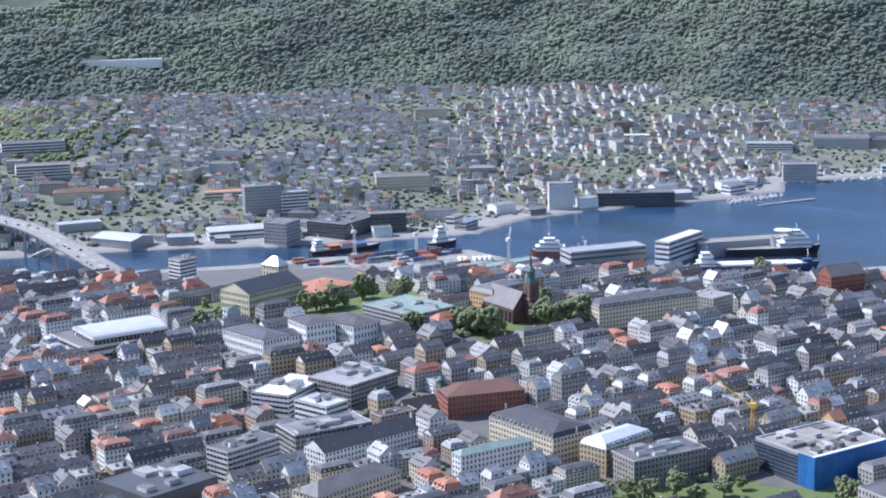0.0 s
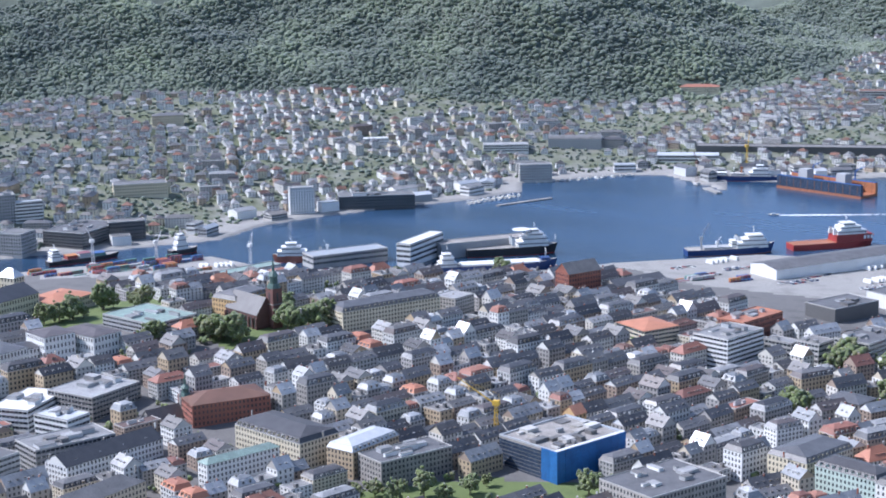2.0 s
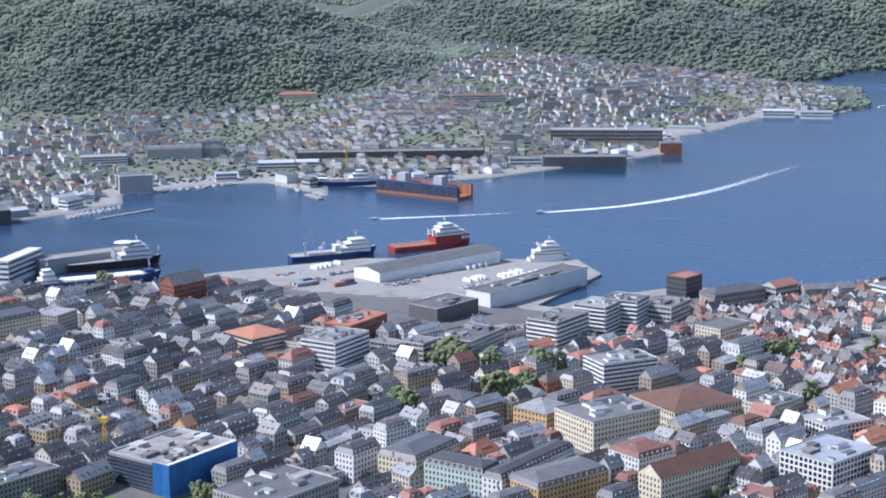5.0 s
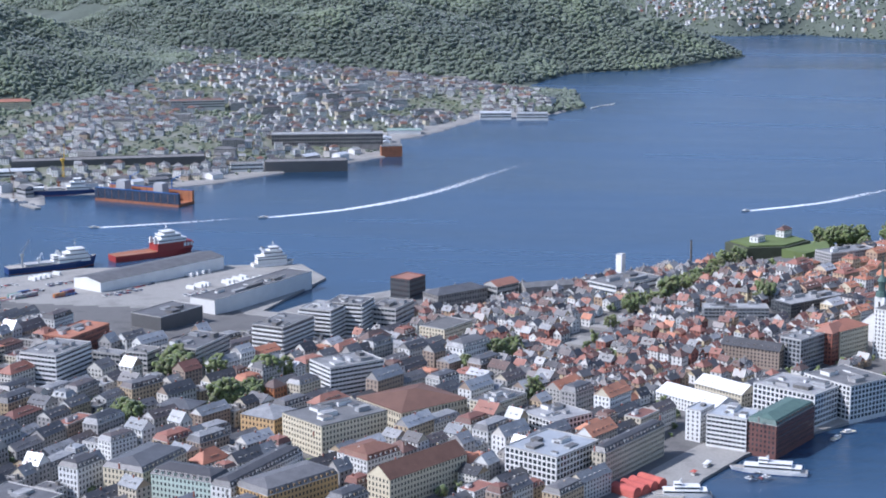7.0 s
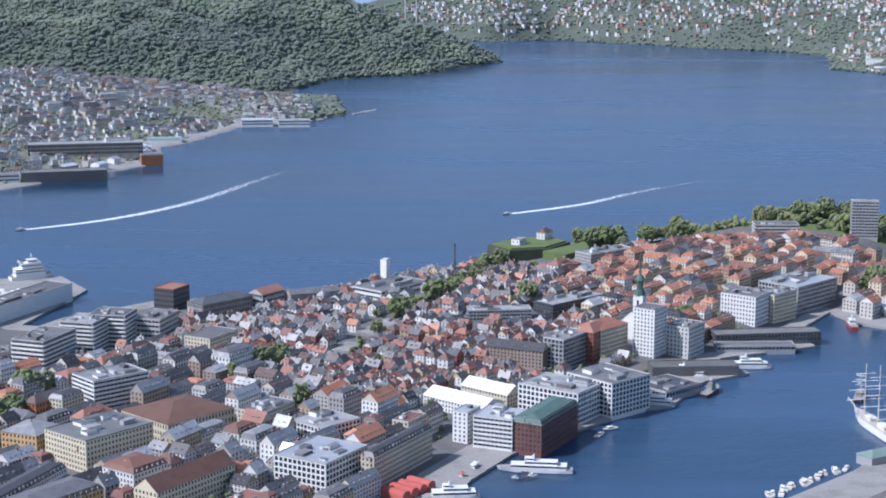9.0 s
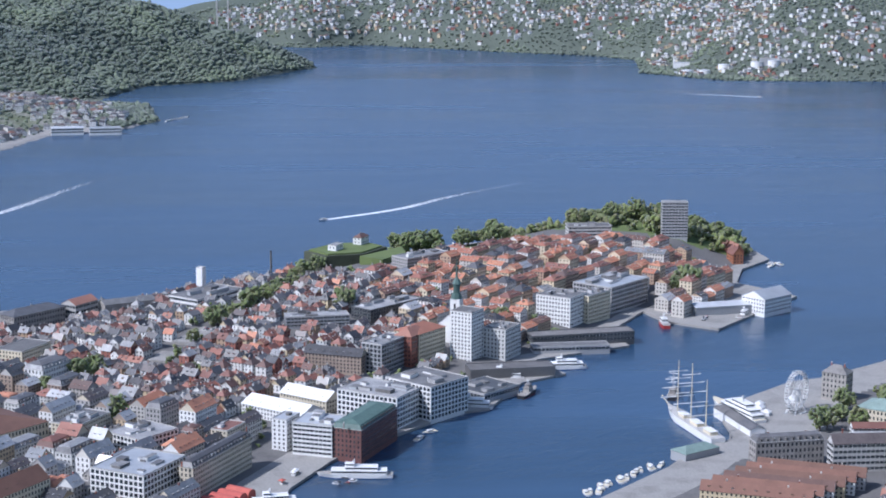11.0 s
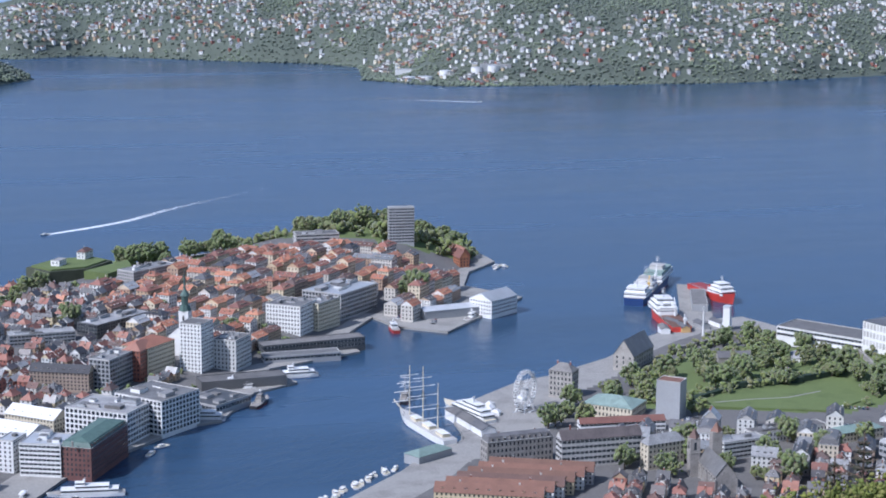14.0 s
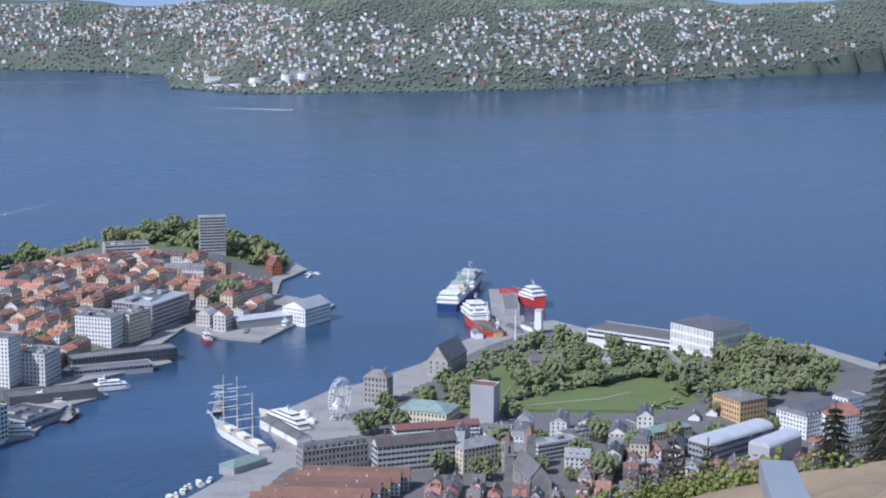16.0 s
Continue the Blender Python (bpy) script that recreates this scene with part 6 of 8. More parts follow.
# ---- floating dock and cranes ----
def floating_dock():
    a, b = Vector((693.5, 1985)), Vector((758, 1886))
    L = (b - a).length
    c = (a + b) / 2
    k = Kit()
    k.box(-L / 2, L / 2, -2, 30, -1, 3.0, "orange_paint", bottom=True)
    root = put("floating_dock", k, pose(c.x, c.y, 0, 0, 0, math.degrees(math.atan2(b.y - a.y, b.x - a.x))), "rusty blue and orange floating dock with tall side walls", "dock")
    for y0, y1, mm in ((-2, 2, "blue_glass"), (26, 30, "orange_paint")):
        k = Kit()
        k.box(-L / 2, L / 2, y0, y1, 3, 15, mm)
        w = part("side_wall", k, root, "weathered dock wall")
        k = Kit()
        for q in range(12):
            u = -L / 2 + (q + 0.5) * L / 12
            k.box(u - 0.3, u + 0.3, y0 - 0.25, y0, 1, 14, "tile_brown", bottom=True)
        part("rib", k, w, kind="stuff")
        k = Kit()
        k.box(-L / 2 + 1, L / 2 - 1, y0 + 0.2, y1 - 0.2, 15.05, 15.6, "blue_paint")
        part("walkway", k, w)
    for u in (-0.3, 0.15):
        k = Kit()
        k.box(u * L, u * L + 14, 6, 20, 3, 24, "grey_panel", taper=1)
        part("ship_block", k, root, "grey superstructure of a docked vessel")
    for u in (-0.25, 0.25):
        k = Kit()
        k.tube(u * L, 28, 15, 26, 0.9, 0.7, "blue_paint", 6)
        k.bar((u * L, 28, 26), (u * L + 16, 24, 33), 0.5, "blue_paint")
        part("dock_crane", k, root)


floating_dock()


def jib_crane(name, label, x, y, h, reach, turn, m):
    z = max(1.9, ground_at(x, y))
    k = Kit()
    k.box(-3, 3, -3, 3, -1, 1.5, "concrete")
    root = put(name, k, pose(x, y, z, 0, 0, turn), label, "crane")
    k = Kit()
    for a in (-1.2, 1.2):
        for b in (-1.2, 1.2):
            k.bar((a, b, 1), (a * 0.6, b * 0.6, h * 0.6), 0.22, m)
    for q in range(6):
        z0 = 1 + q * (h * 0.6 - 1) / 6
        k.bar((-1.2, -1.2, z0), (1.1, -1.1, z0 + h * 0.1), 0.12, m)
        k.bar((1.2, 1.2, z0), (-1.1, 1.1, z0 + h * 0.1), 0.12, m)
    part("tower", k, root)
    k = Kit()
    k.box(-2.4, 2, -1.6, 1.6, h * 0.6, h * 0.6 + 3, m, bottom=True)
    part("cab", k, root)
    k = Kit()
    for e in (-0.8, 0.8):
        k.bar((1, e, h * 0.62), (reach, e * 0.2, h), 0.24, m)
    k.bar((-2, 0, h * 0.78), (reach, 0, h), 0.1, m)
    k.bar((-2, 0, h * 0.62), (-2, 0, h * 0.78), 0.2, m)
    k.bar((reach, 0, h), (reach, 0, h * 0.35), 0.08, "black_paint")
    part("jib", k, root)


jib_crane("harbour_crane", "tall white harbour crane at the container quay", -86, 1700, 36, -5, 20, "white")
jib_crane("harbour_crane", "slim pale harbour crane at the quay", -26, 1702, 30, 6, 20, "white")
jib_crane("harbour_crane", "white harbour crane beside the ferry quay", 62, 1652, 34, 4, 50, "white")
jib_crane("shipyard_crane", "rust-brown shipyard crane on the jetty", 606, 2020, 40, -6, 30, "tile_brown")
jib_crane("shipyard_crane", "tall yellow shipyard crane", 690, 2090, 52, 3, 10, "yellow_paint")
jib_crane("tower_crane", "yellow tower crane on the building site", 190, 1062, 40, 26, 150, "yellow_paint")
k = Kit()
k.tube(0, 0, -1, 25, 1.3, 0.9, "dark_panel", 10)
ch = put("factory_chimney", k, pose(1044, 1312, 3), "slender dark factory chimney by the sea", "chimney")
k = Kit()
k.tube(0, 0, 24.4, 25.2, 1.15, 1.15, "black_paint", 10)
part("rim", k, ch)
k = Kit()
k.box(-4.2, 4.2, -3.2, 3.2, -1, 20, "white", taper=0.4)
t = put("quay_tower", k, pose(1345, 706, 2, 0, 0, 15), "white square quay tower beside the jetty", "tower")
k = Kit()
k.box(-4.1, 4.1, -3.1, 3.1, 20, 21.2, "zinc")
part("cap", k, t)
k = Kit()
k.tube(0, 0, -1, 26, 0.9, 0.6, "white", 8)
k.box(-1.6, 1.6, -1.6, 1.6, -1, 1.0, "concrete")
t = put("quay_mast", k, pose(1311, 710.5, 2, 0, 0, 15), "slender white light mast on the quay", "mast")
k = Kit()
for z in (22.5, 24.5):
    k.box(-1.8, 1.8, -0.5, 0.5, z, z + 0.5, "steel", bottom=True)
part("lamp_bar", k, t)
for u, (x, y) in enumerate(((1305, 745), (1320, 735), (1340, 728), (1355, 720), (1332, 752))):
    site("quay_shed", x, y, 18, 8, 4, 40 + u * 7, "small low quay shed among stored gear", "shed", ["white", "ochre", "grey_panel"][u % 3], "gable", "felt", 1, None, z=2, rise=1.8, stacks=0)


# ---- sheds along the far shore ----
srng = random.Random(77)
for i, (a, b) in enumerate(zip(LAKS[3:23], LAKS[4:24])):
    L = math.hypot(b[0] - a[0], b[1] - a[1])
    ux, uy = (b[0] - a[0]) / L, (b[1] - a[1]) / L
    for q in range(max(0, int(L / 42))):
        for row in (0, 1):
            t = (q + srng.uniform(0.2, 0.8)) * 42
            off = 20 + row * 26 + srng.uniform(-3, 3)
            x, y = a[0] + ux * t - uy * off, a[1] + uy * t + ux * off
            if taken(x, y, 12) or srng.random() < 0.2 or shore(np.array([[x, y]]), LAKS)[0] < 14:
                continue
            w, d, h = srng.uniform(12, 30), srng.uniform(10, 18), srng.uniform(5, 11)
            kind = srng.choice(["flat", "gable", "gable"])
            site("waterside_shed", x, y, w, d, h, math.degrees(math.atan2(uy, ux)) + srng.uniform(-6, 6), srng.choice(["pale metal-roofed workshop on the far quay", "grey flat-roofed store on the far quay", "white gabled boat shed on the far quay"]), "shed", srng.choice(["white", "concrete", "grey_panel", "white", "timber_pale"]), kind, srng.choice(["zinc", "felt", "slate", "felt"]), 2, "band" if srng.random() < 0.5 else None, rise=2.5, stacks=0)


# ---- the town's ordinary houses ----
DISTRICTS = {
    "left": [(-382, 1438), (-170, 1345), (-62, 1269), (-11, 1176), (-48, 947), (-257, 936)] ,
    "mid": [(-62, 1269), (-39, 1371), (48, 1310), (106, 1387), (244, 1488), (381, 1498), (370, 1487), (433, 1364), (451, 1179), (368, 1048), (297, 904), (-48, 947), (-11, 1176)] ,
    "theatre": [(368, 1048), (451, 1179), (459, 1251), (576, 1255), (661, 1198), (676, 1027), (704, 905), (565, 794), (439, 852), (297, 904)] ,
    "wood": [(598, 1219), (730, 1282), (907, 1285), (1014, 1273), (1077, 1113), (917, 939), (850, 946), (721, 927), (676, 1027), (643, 1167)] ,
    "nord": [(1007, 1139), (1087, 1183), (1173, 1181), (1265, 1178), (1314, 1163), (1377, 1069), (1348, 1004), (1268, 935), (1196, 939), (1123, 993), (1013, 956), (956, 988)],
    "nyg": [(-421, 1571), (-292, 1536), (-170, 1420), (-67, 1411), (-64, 1337), (-170, 1345), (-382, 1418)] ,
    "behind": [(-71, 1494), (17, 1531), (106, 1523), (248, 1510), (116, 1456), (52, 1401), (-40, 1409)] ,
    "fort": [(991, 629), (1052, 561), (1120, 460), (1064, 436), (982, 494), (935, 567)],
    "back": [(916, 552), (947, 525), (952, 495), (862, 469), (834, 513)],
    "east": [(961, 504), (1045, 476), (1063, 436), (1132, 378), (1121, 347), (941, 345), (855, 480)] ,
}
# district: turn, share of tiled roofs, kind, least and most storeys
WAYS = {"left": (33, 0.18, "town", 3, 4), "mid": (32, 0.07, "town", 3, 4), "theatre": (20, 0.2, "town", 3, 5), "wood": (18, 0.42, "wood", 2, 3), "nord": (12, 0.85, "nord", 3, 4), "nyg": (33, 0.12, "town", 3, 3), "behind": (30, 0.2, "town", 3, 4), "east": (22, 0.6, "wood", 2, 3), "fort": (22, 0.12, "town", 3, 4), "back": (24, 0.5, "wood", 2, 3)}
rng = random.Random(5)


def pattern(kind, tiled, w, d, floors, dormers, box):
    h = floors * (2.6 if kind == "wood" else 2.85) + 0.5
    roof = rng.choice({"wood": ["gable", "gable", "gable", "hip"], "nord": ["gable", "gable", "hip"], "town": ["gable", "gable", "gable", "gable", "hip", "mansard", "mansard", "flat", "flat"]}[kind])
    rmat = ("tile_orange" if rng.random() < (0.8 if kind == "nord" else 0.25) else "tile") if tiled else ("felt" if roof == "flat" else ("slate" if kind == "wood" else rng.choice(["slate", "slate", "town_metal"])))
    return house_parts(w, d, h, floors, roof, rmat, {"wood": "timber", "nord": "warm_plaster", "town": "plaster"}[kind], "punch", rise=d * (rng.uniform(0.22, 0.3) if kind == "nord" else rng.uniform(0.3, 0.45)), dormers=0 if kind == "wood" and rng.random() < 0.6 else max(1, int(w / 5)), stacks=0 if roof == "flat" else rng.choice([1, 1, 2]), units=2 if roof == "flat" else 0, rng=rng, box=box, deep=7)


PATTERNS = {}
for kind in ("town", "wood", "nord"):
    for tiled in (False, True):
        for floors in (2, 3, 4, 5, 6):
            if (kind == "wood") == (floors < 4) or (kind != "wood" and floors == 3):
                for q in range(5 if kind == "wood" else 4 if kind == "town" else 3):
                    w = {"town": (11.0, 15.0, 21.0, 26.0), "nord": (12.0, 16.0, 21.0), "wood": (6.5, 8.0, 9.5, 11, 7.5, 7)}[kind][q]
                    d = rng.uniform(11.0, 13.5) if kind != "wood" else rng.uniform(7.5, 9.5)
                    PATTERNS.setdefault((kind, tiled, floors), []).append((w, d, pattern(kind, tiled, w, d, floors, 2, True)))
OPEN = [(957, 506, 30), (985, 522, 12)] + [(760 + 11.5 * q, 1095 + 6.2 * q, 14) for q in range(24)] + [(40, 1262, 38), (93, 1296, 24), (52, 1300, 36), (392, 1085, 24), (466, 1165, 18), (478, 1090, 24), (697, 1103, 14), (965, 983, 22), (1190, 1250, 45), (1275, 1240, 42), (1110, 1285, 42), (125, 980, 42), (227, 962, 30), (-120, 1365, 55), (-180, 1345, 26), (-70, 1390, 40), (800, 1120, 16), (840, 1140, 16), (880, 1160, 16), (920, 1180, 18), (960, 1200, 20), (1000, 1225, 20), (300, 960, 16), (690, 850, 24), (1510, 1180, 60), (1490, 1270, 45)]  # squares, churchyards and streets kept clear: x, y, radius
LABELS = {("town", False): "plastered town house with a grey slate roof and chimneys", ("town", True): "plastered town house with a red tiled roof", ("nord", False): "cream plastered apartment house with a grey roof", ("nord", True): "cream plastered apartment house with an orange tiled roof", ("wood", False): "small painted timber house with a grey roof", ("wood", True): "small painted timber house with a red tiled roof"}


def fill(district):
    turn, red, kind, lo, hi = WAYS[district]
    poly = DISTRICTS[district]
    c, s = math.cos(radians(turn)), math.sin(radians(turn))
    uv = np.array(poly) @ np.array([[c, -s], [s, c]])
    (u0, v0), (u1, v1) = uv.min(0), uv.max(0)
    spots, v, row = [], v0, 0
    depth = 9.0 if kind == "wood" else 13.2
    while v < v1:
        u = u0 + rng.uniform(0, 10)
        run = 0.0
        while u < u1:
            floors = rng.randint(lo, hi)
            tiled = rng.random() < red
            key = (kind if floors > 2 or kind == "wood" else "wood", tiled, floors)
            w, d, P = rng.choice(PATTERNS[key])
            w2 = w * rng.uniform(0.92, 1.1)
            uc = u + w2 / 2
            x, y = uc * c - v * s, uc * s + v * c
            spots.append((x, y, turn + (rng.uniform(-2.5, 2.5) if kind != "wood" else rng.uniform(-9, 9)) + (rng.choice([0, 90, 180]) if kind == "wood" else rng.choice([0, 90, 90]) if w < 16 else rng.choice([0, 0, 0, 180, 90 if kind == "nord" else 0])), w2 / w, key, P))
            u += w2 + (rng.uniform(0.5, 3.5) if kind == "wood" else 0.15)
            run += w2
            if run > rng.uniform(55, 95):
                u += 8.5
                run = 0.0
        row += 1
        v += depth + (9.5 if row % 2 == 0 else rng.uniform(1.5, 7) if kind == "town" else rng.uniform(6, 10)) if kind != "wood" else depth + (6.0 if row % 2 == 0 else rng.uniform(1.5, 4))
    p = np.array([(q[0], q[1]) for q in spots])
    z, zone = heights(p)
    ok = inside(p, poly) & (zone == 1) & (shore(p, TOWN) > 14) & ~np.any([inside(p, g) for g in GREENS], 0)
    out = []
    for i in np.nonzero(ok)[0]:
        x, y = p[i]
        ahead = 15.0 / math.hypot(x, y)  # keeps a street or yard open before the larger buildings
        if not taken(x, y, 6.5) and not taken(x * (1 + ahead), y * (1 + ahead), 2) and not any((x - a) ** 2 + (y - b) ** 2 < r * r for a, b, r in OPEN):
            out.append((x, y, z[i], *spots[i][2:]))
    return out


BUILT = []


def settle():
    made, counts = {}, {}
    for district in DISTRICTS:
        kind = WAYS[district][2]
        spots = sorted(fill(district), key=lambda q: q[0] ** 2 + q[1] ** 2)
        keep = {"left": 75, "mid": 125, "theatre": 70, "wood": 170, "nord": 30, "nyg": 0, "behind": 0, "east": 95, "fort": 20, "back": 30}[district]
        rest = Kit()
        BUILT.extend((q[0], q[1]) for q in spots)
        for k, (x, y, z, turn, sx, key, P) in enumerate(spots):
            m = pose(x, y, z, 0, 0, turn) @ Matrix.Diagonal((sx, 1, 1 + 0.2 * math.sin(k * 2.3), 1))
            if k < keep:
                if id(P) not in made:
                    made[id(P)] = raise_house({"town": "townhouse", "nord": "apartment_house", "wood": "timber_house"}[key[0]], P, m, LABELS[key[:2]], "house", "houses of the old town")
                else:
                    ob = copy_thing(made[id(P)], Matrix.Identity(4))
                    ob.matrix_basis = m
            else:
                for q in P.values():
                    rest.merge(q, m)
        if rest.f:
            put("far_houses", rest, Matrix.Identity(4), "crowded plastered and timber houses with slate and tiled roofs", "houses", kind="stuff")
        print(district, len(spots))


settle()


# ---- houses across the fjord ----
ISLE = set()


def far_side():
    prng = np.random.default_rng(11)
    gx, gy = np.meshgrid(np.arange(-760, 2000, 17.5), np.arange(1700, 3300, 19.0))
    p = np.column_stack([gx.ravel(), gy.ravel()]) + prng.uniform(-5.5, 5.5, (gx.size, 2))
    z, zone = heights(p)
    s = shore(p, LAKS)
    f = -shore(p, WOOD)
    az = np.degrees(np.arctan2(p[:, 0], p[:, 1]))
    gap = wavy(p, 75, 6)
    ok = (zone == 2) & (s > 30) & (f > 25) & (gap > -0.33) & (az > -17) & (prng.random(len(p)) < 0.88)
    ok &= ~((p[:, 0] > 1660) & (s < 75))
    hrng = random.Random(3)
    P = []
    for q in range(14):
        w, d = hrng.uniform(8.5, 13), hrng.uniform(7.5, 9.5)
        fl = hrng.choice([2, 2, 3])
        roof = hrng.choice(["hip", "hip", "gable"])
        P.append(house_parts(w, d, fl * 2.7, fl, roof, ["slate", "felt", "slate", "slate", "tile_brown", "felt", "slate"][q % 7], "timber_pale", "punch", rise=d * 0.3, stacks=1, rng=hrng, pitch=3.2, box=False, deep=8))
    for q in range(4):
        P.append(house_parts(hrng.uniform(20, 32), 11, 10.5, 4, "hip" if q % 2 else "flat", "slate" if q % 2 else "felt", "plaster", "punch", rise=2.5, stacks=0, rng=hrng, box=False, deep=8))
    spots = [i for i in np.nonzero(ok)[0] if not taken(*p[i], 7)]
    spots.sort(key=lambda i: p[i] @ p[i])
    made, rest = {}, Kit()
    for n, i in enumerate(spots):
        k = hrng.randrange(14) if hrng.random() < 0.94 or s[i] > 330 else hrng.randrange(14, 18)
        m = pose(p[i, 0], p[i, 1], z[i], 0, 0, -az[i] + 25 * math.sin(p[i, 0] / 160) + hrng.choice([0, 90]) + hrng.uniform(-8, 8))
        if n < 240:
            if k not in made:
                made[k] = raise_house("suburban_house", P[k], m, "painted timber house with a dark hipped roof on the far slope", "house", "houses across the fjord")
            else:
                copy_thing(made[k], m)
        else:
            for part_kit in P[k].values():
                rest.merge(part_kit, m)
    put("far_houses", rest, Matrix.Identity(4), "pale painted houses with dark roofs scattered on the far slope", "houses", kind="stuff")
    # the islands beyond: plain small houses
    n = 24000
    p = np.column_stack([prng.uniform(2500, 4900, n), prng.uniform(900, 4500, n)])
    z, zone = heights(p)
    r = np.hypot(p[:, 0], p[:, 1])
    ok = (zone == 4) & (r < 4850) & (shore(p, ASK) > 25) & (wavy(p, 210, 2) + 0.5 * wavy(p, 90, 4) > -0.25) & (z < 150)
    k = Kit()
    spots = np.column_stack([p, z])[ok][:6000]
    ISLE.update((int(x // 14), int(y // 14)) for x, y, h in spots)
    for x, y, h in spots:
        q = Kit()
        wall = hrng.choice(["timber_pale", "timber", "timber"])
        w, d, e = hrng.uniform(6.5, 11), hrng.uniform(6, 7.5), hrng.uniform(3.5, 6.5)
        q.box(-w / 2, w / 2, -d / 2, d / 2, -6, e, wall)
        q.gable(-w / 2, w / 2, -d / 2, d / 2, e, d * 0.3, hrng.choice(["slate", "felt", "zinc", "felt", "tile_brown"]), wall, hip=hrng.choice([0, 3]))
        for u in (-0.25, 0.25):
            q.face([(u * w + a, -d / 2 - 0.06, b) for a, b in ((-0.7, 1.2), (0.7, 1.2), (0.7, 2.6), (-0.7, 2.6))], "glass")
        k.merge(q, pose(x, y, h, 0, 0, hrng.uniform(-70, 30)))
    put("far_houses", k, Matrix.Identity(4), "tiny pale houses scattered over the wooded far island", "houses", kind="stuff")


far_side()

# ---- woods ----
ICO = bmesh.new()
bmesh.ops.create_icosphere(ICO, subdivisions=1, radius=1.0)
ICO_V = np.array([v.co[:] for v in ICO.verts])
ICO_F = np.array([[v.index for v in f.verts] for f in ICO.faces])
ICO.free()


def lumps(name, centres, sizes, material, label, category, prng, kind="stuff", fir=0.0, rough=0.28):
    """Many small uneven crowns in one mesh."""
    n = len(centres)
    v = ICO_V[None] * (1 + prng.uniform(-rough, rough, (n, len(ICO_V), 1)))
    pointed = prng.random(n) < fir
    narrow = np.where(pointed[:, None], 0.62 * (1.25 - 0.75 * (v[:, :, 2] * 0.5 + 0.5)), 1.0)
    v[:, :, 0] *= narrow
    v[:, :, 1] *= narrow
    v = v * sizes[:, None, :]
    v[:, :, 2] *= np.where(pointed, 1.5, 1.0)[:, None]
    v += centres[:, None, :]
    f = (ICO_F[None] + (np.arange(n) * len(ICO_V))[:, None, None]).reshape(-1, 3)
    me = bpy.data.meshes.new(name)
    me.from_pydata(v.reshape(-1, 3).tolist(), [], f.tolist())
    me.materials.append(MATS[material])
    me.polygons.foreach_set("use_smooth", np.ones(len(me.polygons), bool))
    ob = new(name, me)
    return tagged(ob, label, category, kind=kind)


def scatter(x0, x1, y0, y1, step, prng):
    gx, gy = np.meshgrid(np.arange(x0, x1, step), np.arange(y0, y1, step))
    return np.column_stack([gx.ravel(), gy.ravel()]) + prng.uniform(-step * 0.45, step * 0.45, (gx.size, 2))


